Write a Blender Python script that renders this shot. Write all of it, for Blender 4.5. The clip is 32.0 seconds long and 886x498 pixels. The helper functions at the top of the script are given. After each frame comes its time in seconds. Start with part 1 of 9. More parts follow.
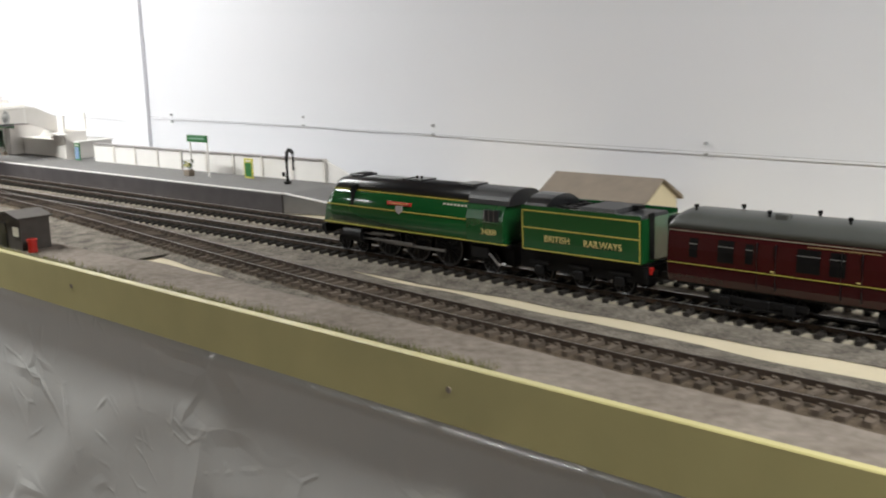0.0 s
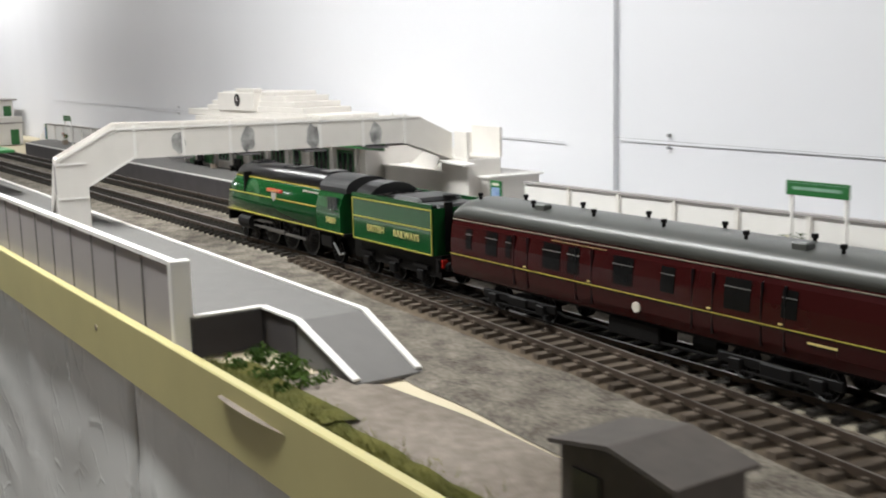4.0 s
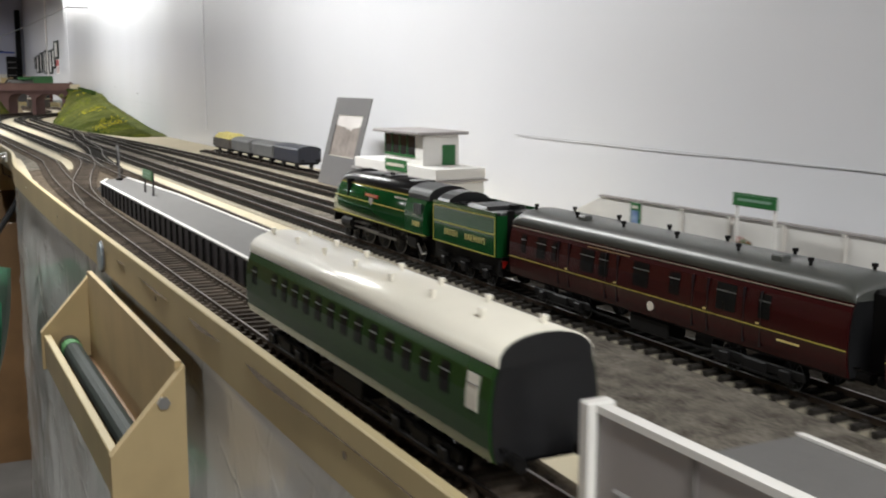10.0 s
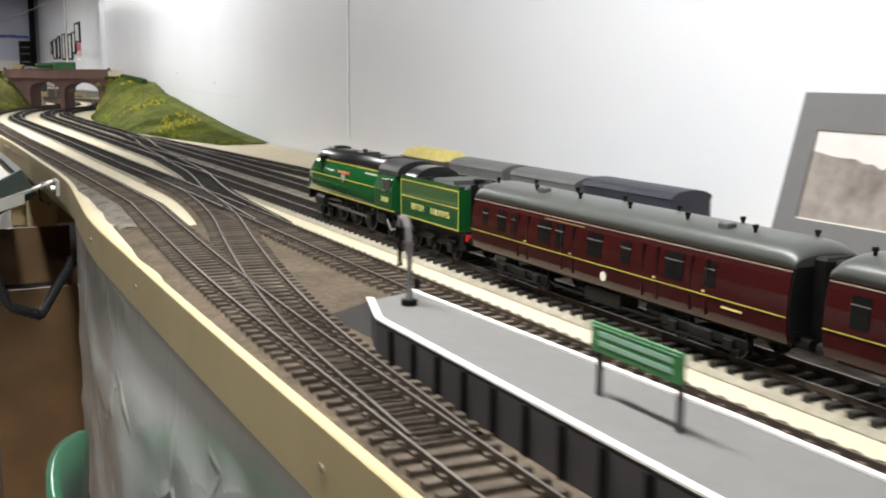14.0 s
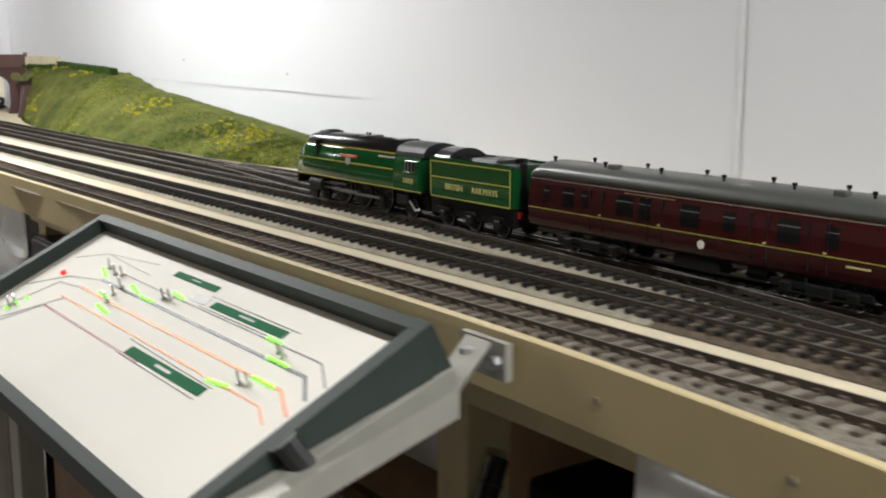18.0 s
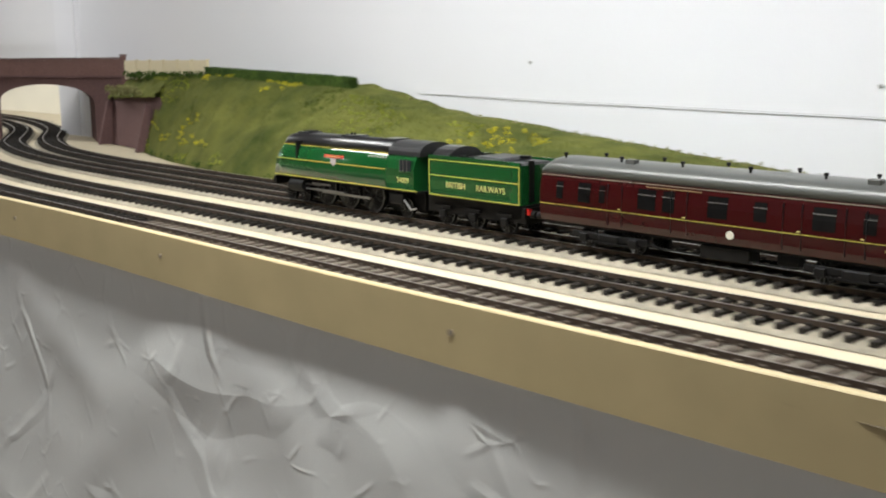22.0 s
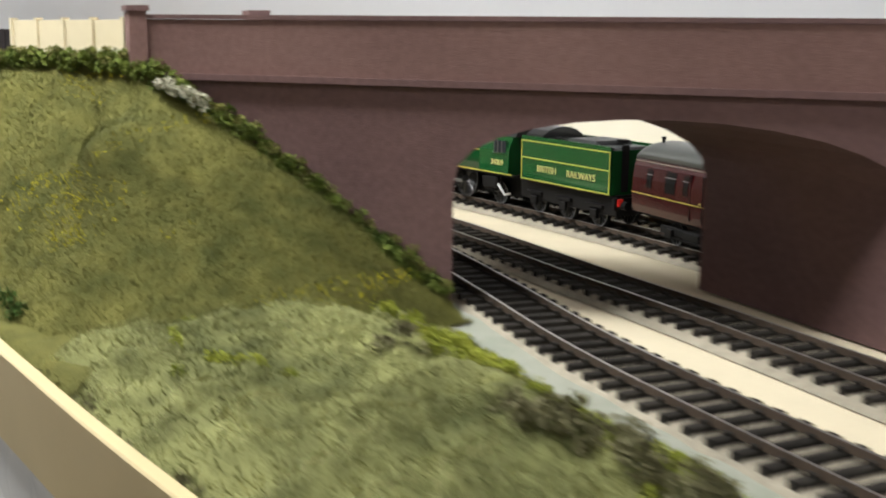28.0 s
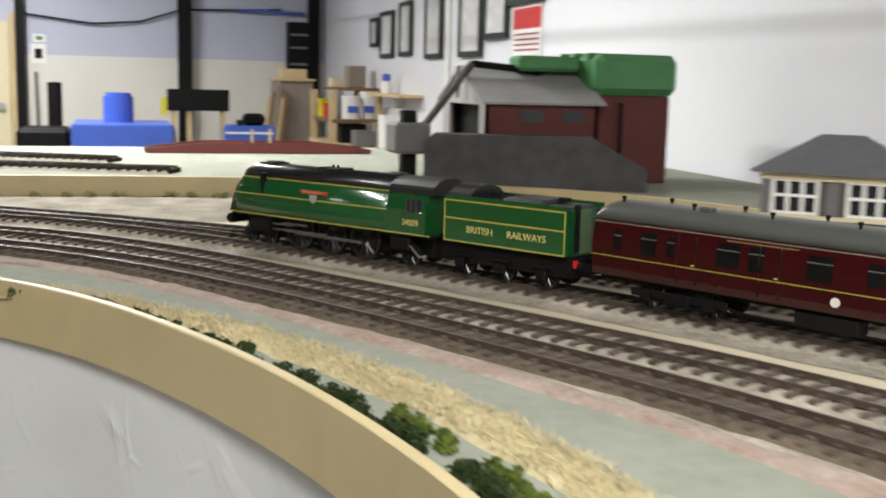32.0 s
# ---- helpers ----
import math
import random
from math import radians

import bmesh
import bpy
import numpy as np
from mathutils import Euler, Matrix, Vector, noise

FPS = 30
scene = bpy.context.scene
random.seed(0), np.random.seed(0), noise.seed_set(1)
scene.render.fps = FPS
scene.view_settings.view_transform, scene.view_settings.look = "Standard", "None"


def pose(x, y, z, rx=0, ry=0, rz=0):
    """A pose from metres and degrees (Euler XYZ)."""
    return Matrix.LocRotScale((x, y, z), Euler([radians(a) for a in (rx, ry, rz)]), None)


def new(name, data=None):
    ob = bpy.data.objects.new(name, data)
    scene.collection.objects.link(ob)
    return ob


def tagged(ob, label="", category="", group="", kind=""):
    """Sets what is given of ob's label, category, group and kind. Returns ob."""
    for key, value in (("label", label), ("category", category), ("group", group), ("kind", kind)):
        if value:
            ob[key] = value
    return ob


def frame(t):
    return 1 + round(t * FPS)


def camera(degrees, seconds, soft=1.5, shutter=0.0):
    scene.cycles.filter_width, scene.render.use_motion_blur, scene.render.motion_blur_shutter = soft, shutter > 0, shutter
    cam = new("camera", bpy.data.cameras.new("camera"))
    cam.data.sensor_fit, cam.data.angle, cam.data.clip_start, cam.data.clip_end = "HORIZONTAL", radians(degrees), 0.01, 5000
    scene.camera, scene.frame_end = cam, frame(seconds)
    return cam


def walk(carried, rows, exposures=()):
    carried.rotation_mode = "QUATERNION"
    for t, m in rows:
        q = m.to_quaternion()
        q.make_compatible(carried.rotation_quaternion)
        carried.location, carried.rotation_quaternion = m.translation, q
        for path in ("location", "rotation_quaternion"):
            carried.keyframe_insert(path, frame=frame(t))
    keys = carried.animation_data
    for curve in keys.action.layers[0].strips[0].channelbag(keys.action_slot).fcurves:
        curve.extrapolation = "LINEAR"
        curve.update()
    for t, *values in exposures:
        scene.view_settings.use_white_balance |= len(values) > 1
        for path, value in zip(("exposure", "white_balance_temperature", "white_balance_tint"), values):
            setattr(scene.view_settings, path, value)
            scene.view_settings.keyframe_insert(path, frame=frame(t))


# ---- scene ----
# camera: seconds, x, y, z, yaw, pitch, roll
PATH = [
    (0.0, -2.164, -0.556, 0.252, 44.38, -10.81, 2.03),
    (0.5, -2.276, -0.483, 0.238, 46.82, -10.44, 1.35),
    (1.0, -2.427, -0.447, 0.231, 46.96, -10.17, 0.85),
    (1.5, -2.556, -0.434, 0.228, 47.88, -9.72, 1.21),
    (2.0, -2.697, -0.374, 0.211, 51.45, -9.35, 1.37),
    (2.5, -2.830, -0.324, 0.213, 53.01, -9.31, 1.13),
    (3.0, -2.965, -0.287, 0.212, 54.38, -9.38, 1.00),
    (3.5, -3.105, -0.260, 0.209, 55.54, -9.47, 1.12),
    (4.0, -3.252, -0.239, 0.206, 56.49, -9.50, 1.36),
    (4.5, -3.408, -0.222, 0.203, 57.24, -9.39, 1.32),
    (5.0, -3.575, -0.207, 0.203, 57.77, -9.03, 0.27),
    (5.5, -3.752, -0.215, 0.196, 56.12, -7.85, -0.24),
    (6.0, -3.910, -0.231, 0.191, 58.42, -7.94, -1.24),
    (6.5, -4.075, -0.215, 0.196, 60.63, -8.25, -0.25),
    (7.0, -4.259, -0.215, 0.208, 61.89, -8.60, -0.23),
    (7.5, -4.438, -0.246, 0.215, 59.47, -8.20, 0.47),
    (8.0, -4.631, -0.234, 0.207, 62.00, -8.60, 0.96),
    (8.5, -4.801, -0.217, 0.219, 64.62, -9.12, 1.05),
    (9.0, -4.979, -0.229, 0.227, 63.97, -8.87, 0.76),
    (9.5, -5.119, -0.271, 0.221, 62.60, -8.45, -0.22),
    (10.0, -5.302, -0.253, 0.218, 63.84, -8.80, -0.03),
    (10.5, -5.468, -0.241, 0.224, 65.16, -8.82, -0.35),
    (11.0, -5.672, -0.242, 0.221, 59.66, -7.22, 0.16),
    (11.5, -5.826, -0.230, 0.214, 59.56, -7.10, -0.20),
    (12.0, -5.995, -0.174, 0.211, 65.74, -6.84, -0.75),
    (12.5, -6.148, -0.173, 0.203, 65.71, -7.95, -1.82),
    (13.0, -6.335, -0.203, 0.199, 63.07, -8.26, -0.17),
    (13.5, -6.516, -0.200, 0.195, 63.57, -8.40, -0.06),
    (14.0, -6.696, -0.217, 0.202, 64.12, -9.32, -0.22),
    (14.5, -6.891, -0.257, 0.208, 60.81, -8.76, 0.49),
    (15.0, -7.062, -0.280, 0.216, 62.16, -9.13, 0.13),
    (15.5, -7.224, -0.300, 0.209, 64.32, -9.60, 0.53),
    (16.0, -7.386, -0.320, 0.204, 65.35, -9.93, 0.15),
    (16.5, -7.552, -0.343, 0.201, 65.05, -10.14, -0.58),
    (17.0, -7.725, -0.370, 0.200, 63.19, -10.25, -1.26),
    (17.5, -7.910, -0.404, 0.200, 59.54, -10.26, -1.34),
    (18.0, -8.110, -0.447, 0.203, 53.89, -10.19, 0.05),
    (18.5, -8.279, -0.461, 0.203, 54.32, -10.61, 0.63),
    (19.0, -8.477, -0.465, 0.207, 53.49, -10.71, 0.14),
    (19.5, -8.677, -0.519, 0.199, 47.24, -10.84, 0.57),
    (20.0, -8.826, -0.547, 0.202, 49.15, -10.24, 0.38),
    (20.5, -9.005, -0.570, 0.207, 50.21, -10.57, -0.09),
    (21.0, -9.186, -0.570, 0.203, 43.15, -11.43, 0.61),
    (21.5, -9.387, -0.560, 0.203, 44.97, -10.45, 0.63),
    (22.0, -9.605, -0.545, 0.200, 47.78, -10.13, 0.49),
    (22.5, -9.796, -0.526, 0.204, 47.73, -10.50, -0.68),
    (23.0, -10.007, -0.517, 0.222, 48.25, -10.62, 0.31),
    (23.5, -10.210, -0.456, 0.234, 50.97, -10.72, 0.86),
    (24.0, -10.407, -0.416, 0.246, 53.42, -12.02, 0.58),
    (24.5, -10.616, -0.388, 0.250, 54.11, -12.08, 1.27),
    (25.0, -10.825, -0.374, 0.238, 52.96, -11.67, 1.26),
    (25.5, -11.037, -0.364, 0.219, 50.93, -11.08, 1.04),
    (26.0, -11.256, -0.348, 0.199, 48.95, -10.60, 0.82),
    (26.5, -11.486, -0.316, 0.187, 47.97, -10.53, 0.52),
    (27.0, -11.730, -0.259, 0.190, 48.93, -11.15, -0.11),
    (27.5, -11.954, -0.224, 0.191, 46.06, -11.86, -0.58),
    (28.0, -12.160, -0.190, 0.185, 44.51, -10.93, -0.77),
    (28.5, -12.385, -0.147, 0.197, 45.16, -10.71, -1.58),
    (29.0, -12.581, -0.108, 0.211, 44.21, -11.53, 0.28),
    (29.5, -12.726, -0.079, 0.222, 46.59, -10.94, 1.59),
    (30.0, -12.891, -0.036, 0.219, 52.28, -11.19, 2.31),
    (30.5, -13.111, -0.027, 0.216, 53.71, -11.13, 0.64),
    (31.0, -13.369, -0.046, 0.227, 56.57, -10.54, 0.04),
    (31.5, -13.577, -0.042, 0.234, 65.20, -9.91, -0.20),
    (32.0, -13.799, 0.003, 0.195, 73.38, -8.68, -1.38),
]
cam = camera(44.24, 32.0, soft=2.0, shutter=0.4)
walk(cam, [(t, pose(x, y, z, 90 + pitch, roll, yaw)) for t, x, y, z, yaw, pitch, roll in PATH],
     exposures=[(0.0, 0.1), (2.0, 0.05), (5.0, -0.35), (6.0, -0.45), (7.0, -0.4), (9.0, -0.15), (10.0, -0.22), (12.0, -0.56), (13.0, -0.3), (14.5, 0.05), (18.0, 0.05), (19.0, -0.2), (20.0, -0.2), (24.0, 0.0), (27.0, 0.32), (29.0, 0.15), (30.0, 0.15), (31.0, 0.05), (32.0, 0.5)])

# ---- light ----
world = bpy.data.worlds.new("world")
scene.world = world
world.use_nodes = True
world.node_tree.nodes["Background"].inputs[0].default_value = (0.93, 0.95, 1.0, 1)
world.node_tree.nodes["Background"].inputs[1].default_value = 0.05
scene.view_settings.exposure = 0.0


# ---- materials ----
def mat(name, col, rough=0.6, metal=0.0, var=0.15, scale=60.0, bump=0.0, bscale=None, col2=None, coat=0.0, spec=0.5, big=None, tint=0.0):
    m = bpy.data.materials.new(name)
    m.use_nodes = True
    nt = m.node_tree
    b = nt.nodes["Principled BSDF"]
    b.inputs["Roughness"].default_value = rough
    b.inputs["Metallic"].default_value = metal
    b.inputs["Coat Weight"].default_value = coat
    b.inputs["Specular IOR Level"].default_value = spec
    tc = nt.nodes.new("ShaderNodeTexCoord")
    n1 = nt.nodes.new("ShaderNodeTexNoise")
    n1.inputs["Scale"].default_value = scale
    n1.inputs["Detail"].default_value = 6
    n2 = nt.nodes.new("ShaderNodeTexNoise")
    n2.inputs["Scale"].default_value = big or scale / 7
    n2.inputs["Detail"].default_value = 3
    for n in (n1, n2):
        nt.links.new(tc.outputs["Object"], n.inputs["Vector"])
    add = nt.nodes.new("ShaderNodeMath")
    add.operation = "ADD"
    nt.links.new(n1.outputs["Fac"], add.inputs[0])
    nt.links.new(n2.outputs["Fac"], add.inputs[1])
    ramp = nt.nodes.new("ShaderNodeMapRange")
    ramp.inputs["From Min"].default_value = 0.65
    ramp.inputs["From Max"].default_value = 1.35
    nt.links.new(add.outputs[0], ramp.inputs["Value"])
    c2 = col2 or tuple(min(1, c * (1 + var)) for c in col)
    c1 = col if col2 else tuple(c * (1 - var) for c in col)
    mix = nt.nodes.new("ShaderNodeMix")
    mix.data_type = "RGBA"
    mix.inputs[6].default_value = (*c1, 1)
    mix.inputs[7].default_value = (*c2, 1)
    nt.links.new(ramp.outputs["Result"], mix.inputs[0])
    out = mix.outputs[2]
    if tint:
        info = nt.nodes.new("ShaderNodeObjectInfo")
        hsv = nt.nodes.new("ShaderNodeHueSaturation")
        rr = nt.nodes.new("ShaderNodeMapRange")
        rr.inputs["To Min"].default_value = 1 - tint
        rr.inputs["To Max"].default_value = 1 + tint
        nt.links.new(info.outputs["Random"], rr.inputs["Value"])
        nt.links.new(rr.outputs["Result"], hsv.inputs["Value"])
        nt.links.new(out, hsv.inputs["Color"])
        out = hsv.outputs["Color"]
    nt.links.new(out, b.inputs["Base Color"])
    if bump:
        bp = nt.nodes.new("ShaderNodeBump")
        bp.inputs["Strength"].default_value = min(1.0, bump)
        bp.inputs["Distance"].default_value = 0.002
        n3 = nt.nodes.new("ShaderNodeTexNoise")
        n3.inputs["Scale"].default_value = bscale or scale * 3
        n3.inputs["Detail"].default_value = 5
        nt.links.new(tc.outputs["Object"], n3.inputs["Vector"])
        nt.links.new(n3.outputs["Fac"], bp.inputs["Height"])
        nt.links.new(bp.outputs["Normal"], b.inputs["Normal"])
    return m


def glow(name, col, strength):
    m = bpy.data.materials.new(name)
    m.use_nodes = True
    b = m.node_tree.nodes["Principled BSDF"]
    b.inputs["Base Color"].default_value = (*col, 1)
    b.inputs["Emission Color"].default_value = (*col, 1)
    b.inputs["Emission Strength"].default_value = strength
    return m


M_WALL = mat("painted_wall", (0.735, 0.74, 0.775), 0.26, var=0.035, scale=2.2, bump=0.07, bscale=16, spec=0.85, big=0.7)
M_WALL2 = mat("lavender_wall", (0.42, 0.43, 0.52), 0.5, var=0.05, scale=3)
M_DADO = mat("cream_wall", (0.62, 0.59, 0.53), 0.5, var=0.05, scale=3)
M_FLOOR = mat("concrete_floor", (0.16, 0.15, 0.14), 0.7, var=0.3, scale=6, bump=0.2, spec=0.12)
M_CEIL = mat("ceiling_wood", (0.22, 0.13, 0.06), 0.7, var=0.3, scale=8, spec=0.12)
M_BEAM = mat("beam_wood", (0.13, 0.075, 0.035), 0.7, var=0.3, scale=10, spec=0.12)
M_FASCIA = mat("varnished_pine", (0.47, 0.42, 0.19), 0.42, var=0.12, scale=14, bump=0.05, bscale=120, coat=0.2)
M_FASCIA2 = mat("pine_edge", (0.46, 0.37, 0.20), 0.5, var=0.12, scale=14, bump=0.05, bscale=120)
M_PLY = mat("plywood", (0.17, 0.092, 0.038), 0.6, var=0.3, scale=12)
M_TIMBER = mat("timber", (0.50, 0.38, 0.20), 0.6, var=0.18, scale=14)
M_TARP = mat("polythene_sheet", (0.70, 0.705, 0.69), 0.27, var=0.05, scale=5, coat=0.5)


def crease(m, scales, strength):
    """Sharp fold lines pressed into a film."""
    nt = m.node_tree
    b = nt.nodes["Principled BSDF"]
    tc = nt.nodes.new("ShaderNodeTexCoord")
    warp = nt.nodes.new("ShaderNodeTexNoise")
    warp.inputs["Scale"].default_value = 2.5
    mixv = nt.nodes.new("ShaderNodeMix")
    mixv.data_type = "VECTOR"
    mixv.inputs[0].default_value = 0.22
    nt.links.new(tc.outputs["Object"], warp.inputs["Vector"])
    nt.links.new(tc.outputs["Object"], mixv.inputs[4])
    nt.links.new(warp.outputs["Color"], mixv.inputs[5])
    last = None
    for sc, d in scales:
        vo = nt.nodes.new("ShaderNodeTexVoronoi")
        vo.feature = "DISTANCE_TO_EDGE"
        vo.inputs["Scale"].default_value = sc
        nt.links.new(mixv.outputs[1], vo.inputs["Vector"])
        mr = nt.nodes.new("ShaderNodeMapRange")
        mr.inputs["From Max"].default_value = 0.07
        mr.inputs["To Min"].default_value = 1.0
        mr.inputs["To Max"].default_value = 0.0
        nt.links.new(vo.outputs["Distance"], mr.inputs["Value"])
        patch = nt.nodes.new("ShaderNodeTexNoise")
        patch.inputs["Scale"].default_value = sc * 0.9
        patch.inputs["Detail"].default_value = 2
        nt.links.new(tc.outputs["Object"], patch.inputs["Vector"])
        pr = nt.nodes.new("ShaderNodeMapRange")
        pr.inputs["From Min"].default_value = 0.50
        pr.inputs["From Max"].default_value = 0.72
        nt.links.new(patch.outputs["Fac"], pr.inputs["Value"])
        mul = nt.nodes.new("ShaderNodeMath")
        mul.operation = "MULTIPLY"
        nt.links.new(mr.outputs["Result"], mul.inputs[0])
        nt.links.new(pr.outputs["Result"], mul.inputs[1])
        bp = nt.nodes.new("ShaderNodeBump")
        bp.inputs["Strength"].default_value = strength
        bp.inputs["Distance"].default_value = d
        nt.links.new(mul.outputs[0], bp.inputs["Height"])
        if last:
            nt.links.new(last.outputs["Normal"], bp.inputs["Normal"])
        last = bp
    nt.links.new(last.outputs["Normal"], b.inputs["Normal"])
    nt.links.new(last.outputs["Normal"], b.inputs["Coat Normal"])


crease(M_TARP, ((2.2, 0.006), (7.5, 0.0036), (22.0, 0.0010)), 0.7)
M_CREAMBOARD = mat("cream_painted_board", (0.54, 0.475, 0.345), 0.7, var=0.08, scale=25, bump=0.1, spec=0.12)
M_EARTH = mat("brown_earth_scatter", (0.058, 0.045, 0.032), 0.95, scale=150, bump=1.0, bscale=700, col2=(0.155, 0.120, 0.087), spec=0.12, big=12)
M_GROUND = mat("grey_brown_ground", (0.13, 0.108, 0.088), 0.95, scale=110, bump=0.8, bscale=500, col2=(0.27, 0.235, 0.20), spec=0.12, big=9)
M_BALLAST = mat("ballast", (0.045, 0.038, 0.031), 0.95, scale=300, bump=1.0, bscale=650, col2=(0.28, 0.25, 0.21), spec=0.12)
M_UNDERLAY = mat("dusty_trackbed", (0.20, 0.18, 0.14), 0.95, scale=120, bump=0.5, bscale=600, col2=(0.36, 0.32, 0.25), spec=0.12)
M_BALLAST2 = mat("pale_ballast", (0.15, 0.128, 0.10), 0.95, scale=300, bump=1.0, bscale=650, col2=(0.50, 0.45, 0.37), spec=0.12, big=16)
M_GREYGROUND = mat("grey_green_ground", (0.22, 0.235, 0.19), 0.9, scale=60, bump=0.6, bscale=600, col2=(0.30, 0.30, 0.25), spec=0.12)
M_SAND = mat("cream_scatter", (0.40, 0.33, 0.18), 0.95, scale=120, bump=1.0, bscale=500, col2=(0.62, 0.53, 0.32))
M_PINK = mat("pink_brown_scatter", (0.26, 0.17, 0.13), 0.95, scale=180, bump=1.0, bscale=600, col2=(0.42, 0.34, 0.29))
M_SLEEPER = mat("sleeper_black", (0.020, 0.0175, 0.015), 0.8, var=0.3, scale=200, tint=0.3, spec=0.12)
M_SLEEPERB = mat("sleeper_brown", (0.088, 0.070, 0.055), 0.9, var=0.35, scale=200, tint=0.3, spec=0.12)
M_RAIL = mat("rail_steel", (0.34, 0.32, 0.30), 0.36, metal=0.8, var=0.2, scale=60)
M_RAILSIDE = mat("rusty_rail_side", (0.055, 0.040, 0.030), 0.8, var=0.3, scale=120, spec=0.12)
M_GREEN = mat("loco_green_gloss", (0.007, 0.062, 0.016), 0.16, var=0.06, scale=25, coat=0.6)
M_BLACK = mat("loco_black", (0.010, 0.010, 0.011), 0.28, var=0.25, scale=50)
M_CABROOF = mat("satin_black", (0.010, 0.010, 0.011), 0.45, var=0.2, scale=50)
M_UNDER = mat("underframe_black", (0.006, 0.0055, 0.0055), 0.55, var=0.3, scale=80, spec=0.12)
M_YELLOW = mat("lining_yellow", (0.42, 0.36, 0.06), 0.4, var=0.05)
M_GOLD = mat("gold_lettering", (0.55, 0.46, 0.17), 0.4, var=0.05)
M_MAROON = mat("coach_maroon", (0.029, 0.0030, 0.0034), 0.2, var=0.1, scale=25, spec=0.35)
M_ROOF = mat("coach_roof_grey", (0.062, 0.065, 0.060), 0.36, var=0.15, scale=25)
M_GLASS = mat("dark_window", (0.02, 0.022, 0.025), 0.08, var=0.1)
M_WIN = mat("coach_window", (0.006, 0.006, 0.006), 0.22, var=0.4, scale=60, spec=0.12)
M_PALE = mat("pale_blind", (0.62, 0.58, 0.5), 0.6, var=0.1)
M_RED = mat("red_paint", (0.45, 0.02, 0.015), 0.35, var=0.1)
M_STEEL = mat("bright_steel", (0.55, 0.55, 0.55), 0.3, metal=0.9, var=0.1)
M_CGREEN = mat("coach_green", (0.014, 0.050, 0.009), 0.14, var=0.1, scale=25, spec=0.35)
M_CREAMROOF = mat("cream_roof", (0.80, 0.76, 0.66), 0.3, var=0.04, scale=30, coat=0.3)
M_WHITE = mat("white_card", (0.74, 0.72, 0.69), 0.6, var=0.04, scale=40)
M_OFFWHITE = mat("offwhite_building", (0.66, 0.63, 0.59), 0.65, var=0.06, scale=40)
M_FENCEPANEL = mat("concrete_panel_grey", (0.33, 0.305, 0.30), 0.6, var=0.06, scale=25, tint=0.04)
M_RIB = mat("fence_rib", (0.17, 0.16, 0.155), 0.6, var=0.08)
M_TARMAC = mat("platform_tarmac", (0.135, 0.13, 0.125), 0.75, var=0.08, scale=60, bump=0.2, bscale=600)
M_PLATWALL = mat("platform_face", (0.055, 0.05, 0.052), 0.75, var=0.15, scale=40, tint=0.1, spec=0.12)
M_DKGREEN = mat("green_trim", (0.020, 0.135, 0.035), 0.4, var=0.1)
M_BRICK = mat("purple_brick", (0.105, 0.062, 0.062), 0.8, scale=220, bump=0.35, bscale=900, col2=(0.165, 0.098, 0.092), big=9, spec=0.12)
M_BRICK2 = mat("purple_brick_parapet", (0.14, 0.08, 0.072), 0.8, scale=220, bump=0.35, bscale=900, col2=(0.20, 0.118, 0.105), big=9, spec=0.12)
M_GRASS = mat("static_grass", (0.040, 0.046, 0.012), 0.95, scale=45, bump=1.0, bscale=900, col2=(0.155, 0.145, 0.040), big=9, spec=0.12)
M_BLADES = mat("grass_blades", (0.045, 0.056, 0.015), 0.95, scale=40, col2=(0.195, 0.185, 0.055), big=9, spec=0.12)
M_FLOWER = mat("yellow_flock", (0.55, 0.48, 0.03), 0.95, var=0.25, scale=100, spec=0.12)
M_HEDGE = mat("hedge_flock", (0.018, 0.042, 0.010), 0.95, scale=150, col2=(0.08, 0.13, 0.025), big=30, spec=0.12)
M_HEDGE2 = mat("olive_hedge_flock", (0.030, 0.052, 0.010), 0.95, scale=120, col2=(0.15, 0.18, 0.035), big=26, spec=0.12)
M_OLIVE = mat("dry_flock", (0.16, 0.15, 0.06), 0.95, scale=120, col2=(0.27, 0.27, 0.12), big=20, spec=0.12)
M_ROAD = mat("road_grey", (0.095, 0.094, 0.098), 0.95, var=0.15, scale=60, bump=0.4, bscale=500, spec=0.08)
M_TAN = mat("tan_plaster", (0.30, 0.25, 0.15), 0.7, var=0.07, scale=12, bump=0.15, bscale=60)
M_CREAMFENCE = mat("cream_concrete", (0.60, 0.52, 0.345), 0.65, var=0.05, scale=60)
M_BLACKFENCE = mat("black_timber", (0.016, 0.013, 0.013), 0.75, var=0.3, scale=150, tint=0.3, spec=0.12)
M_CARD = mat("grey_card", (0.12, 0.115, 0.115), 0.7, var=0.06)
M_SIGNBAR = mat("sign_lettering", (0.20, 0.33, 0.25), 0.5, var=0.2, scale=600)
M_PHOTO = mat("sepia_print", (0.10, 0.08, 0.07), 0.3, scale=45, col2=(0.36, 0.31, 0.28), big=14)
M_SKYPRINT = mat("pale_sky_print", (0.50, 0.46, 0.44), 0.3, scale=20, col2=(0.68, 0.65, 0.63), big=6)
M_PANEL = mat("panel_white", (0.78, 0.74, 0.67), 0.65, var=0.03, scale=10, spec=0.2)
M_PFRAME = mat("panel_frame_dark", (0.024, 0.032, 0.028), 0.6, var=0.15, spec=0.25)
M_ALU = mat("aluminium", (0.33, 0.32, 0.28), 0.5, metal=0.35, var=0.08)
M_RUBBER = mat("black_hose", (0.015, 0.015, 0.016), 0.3, var=0.2)
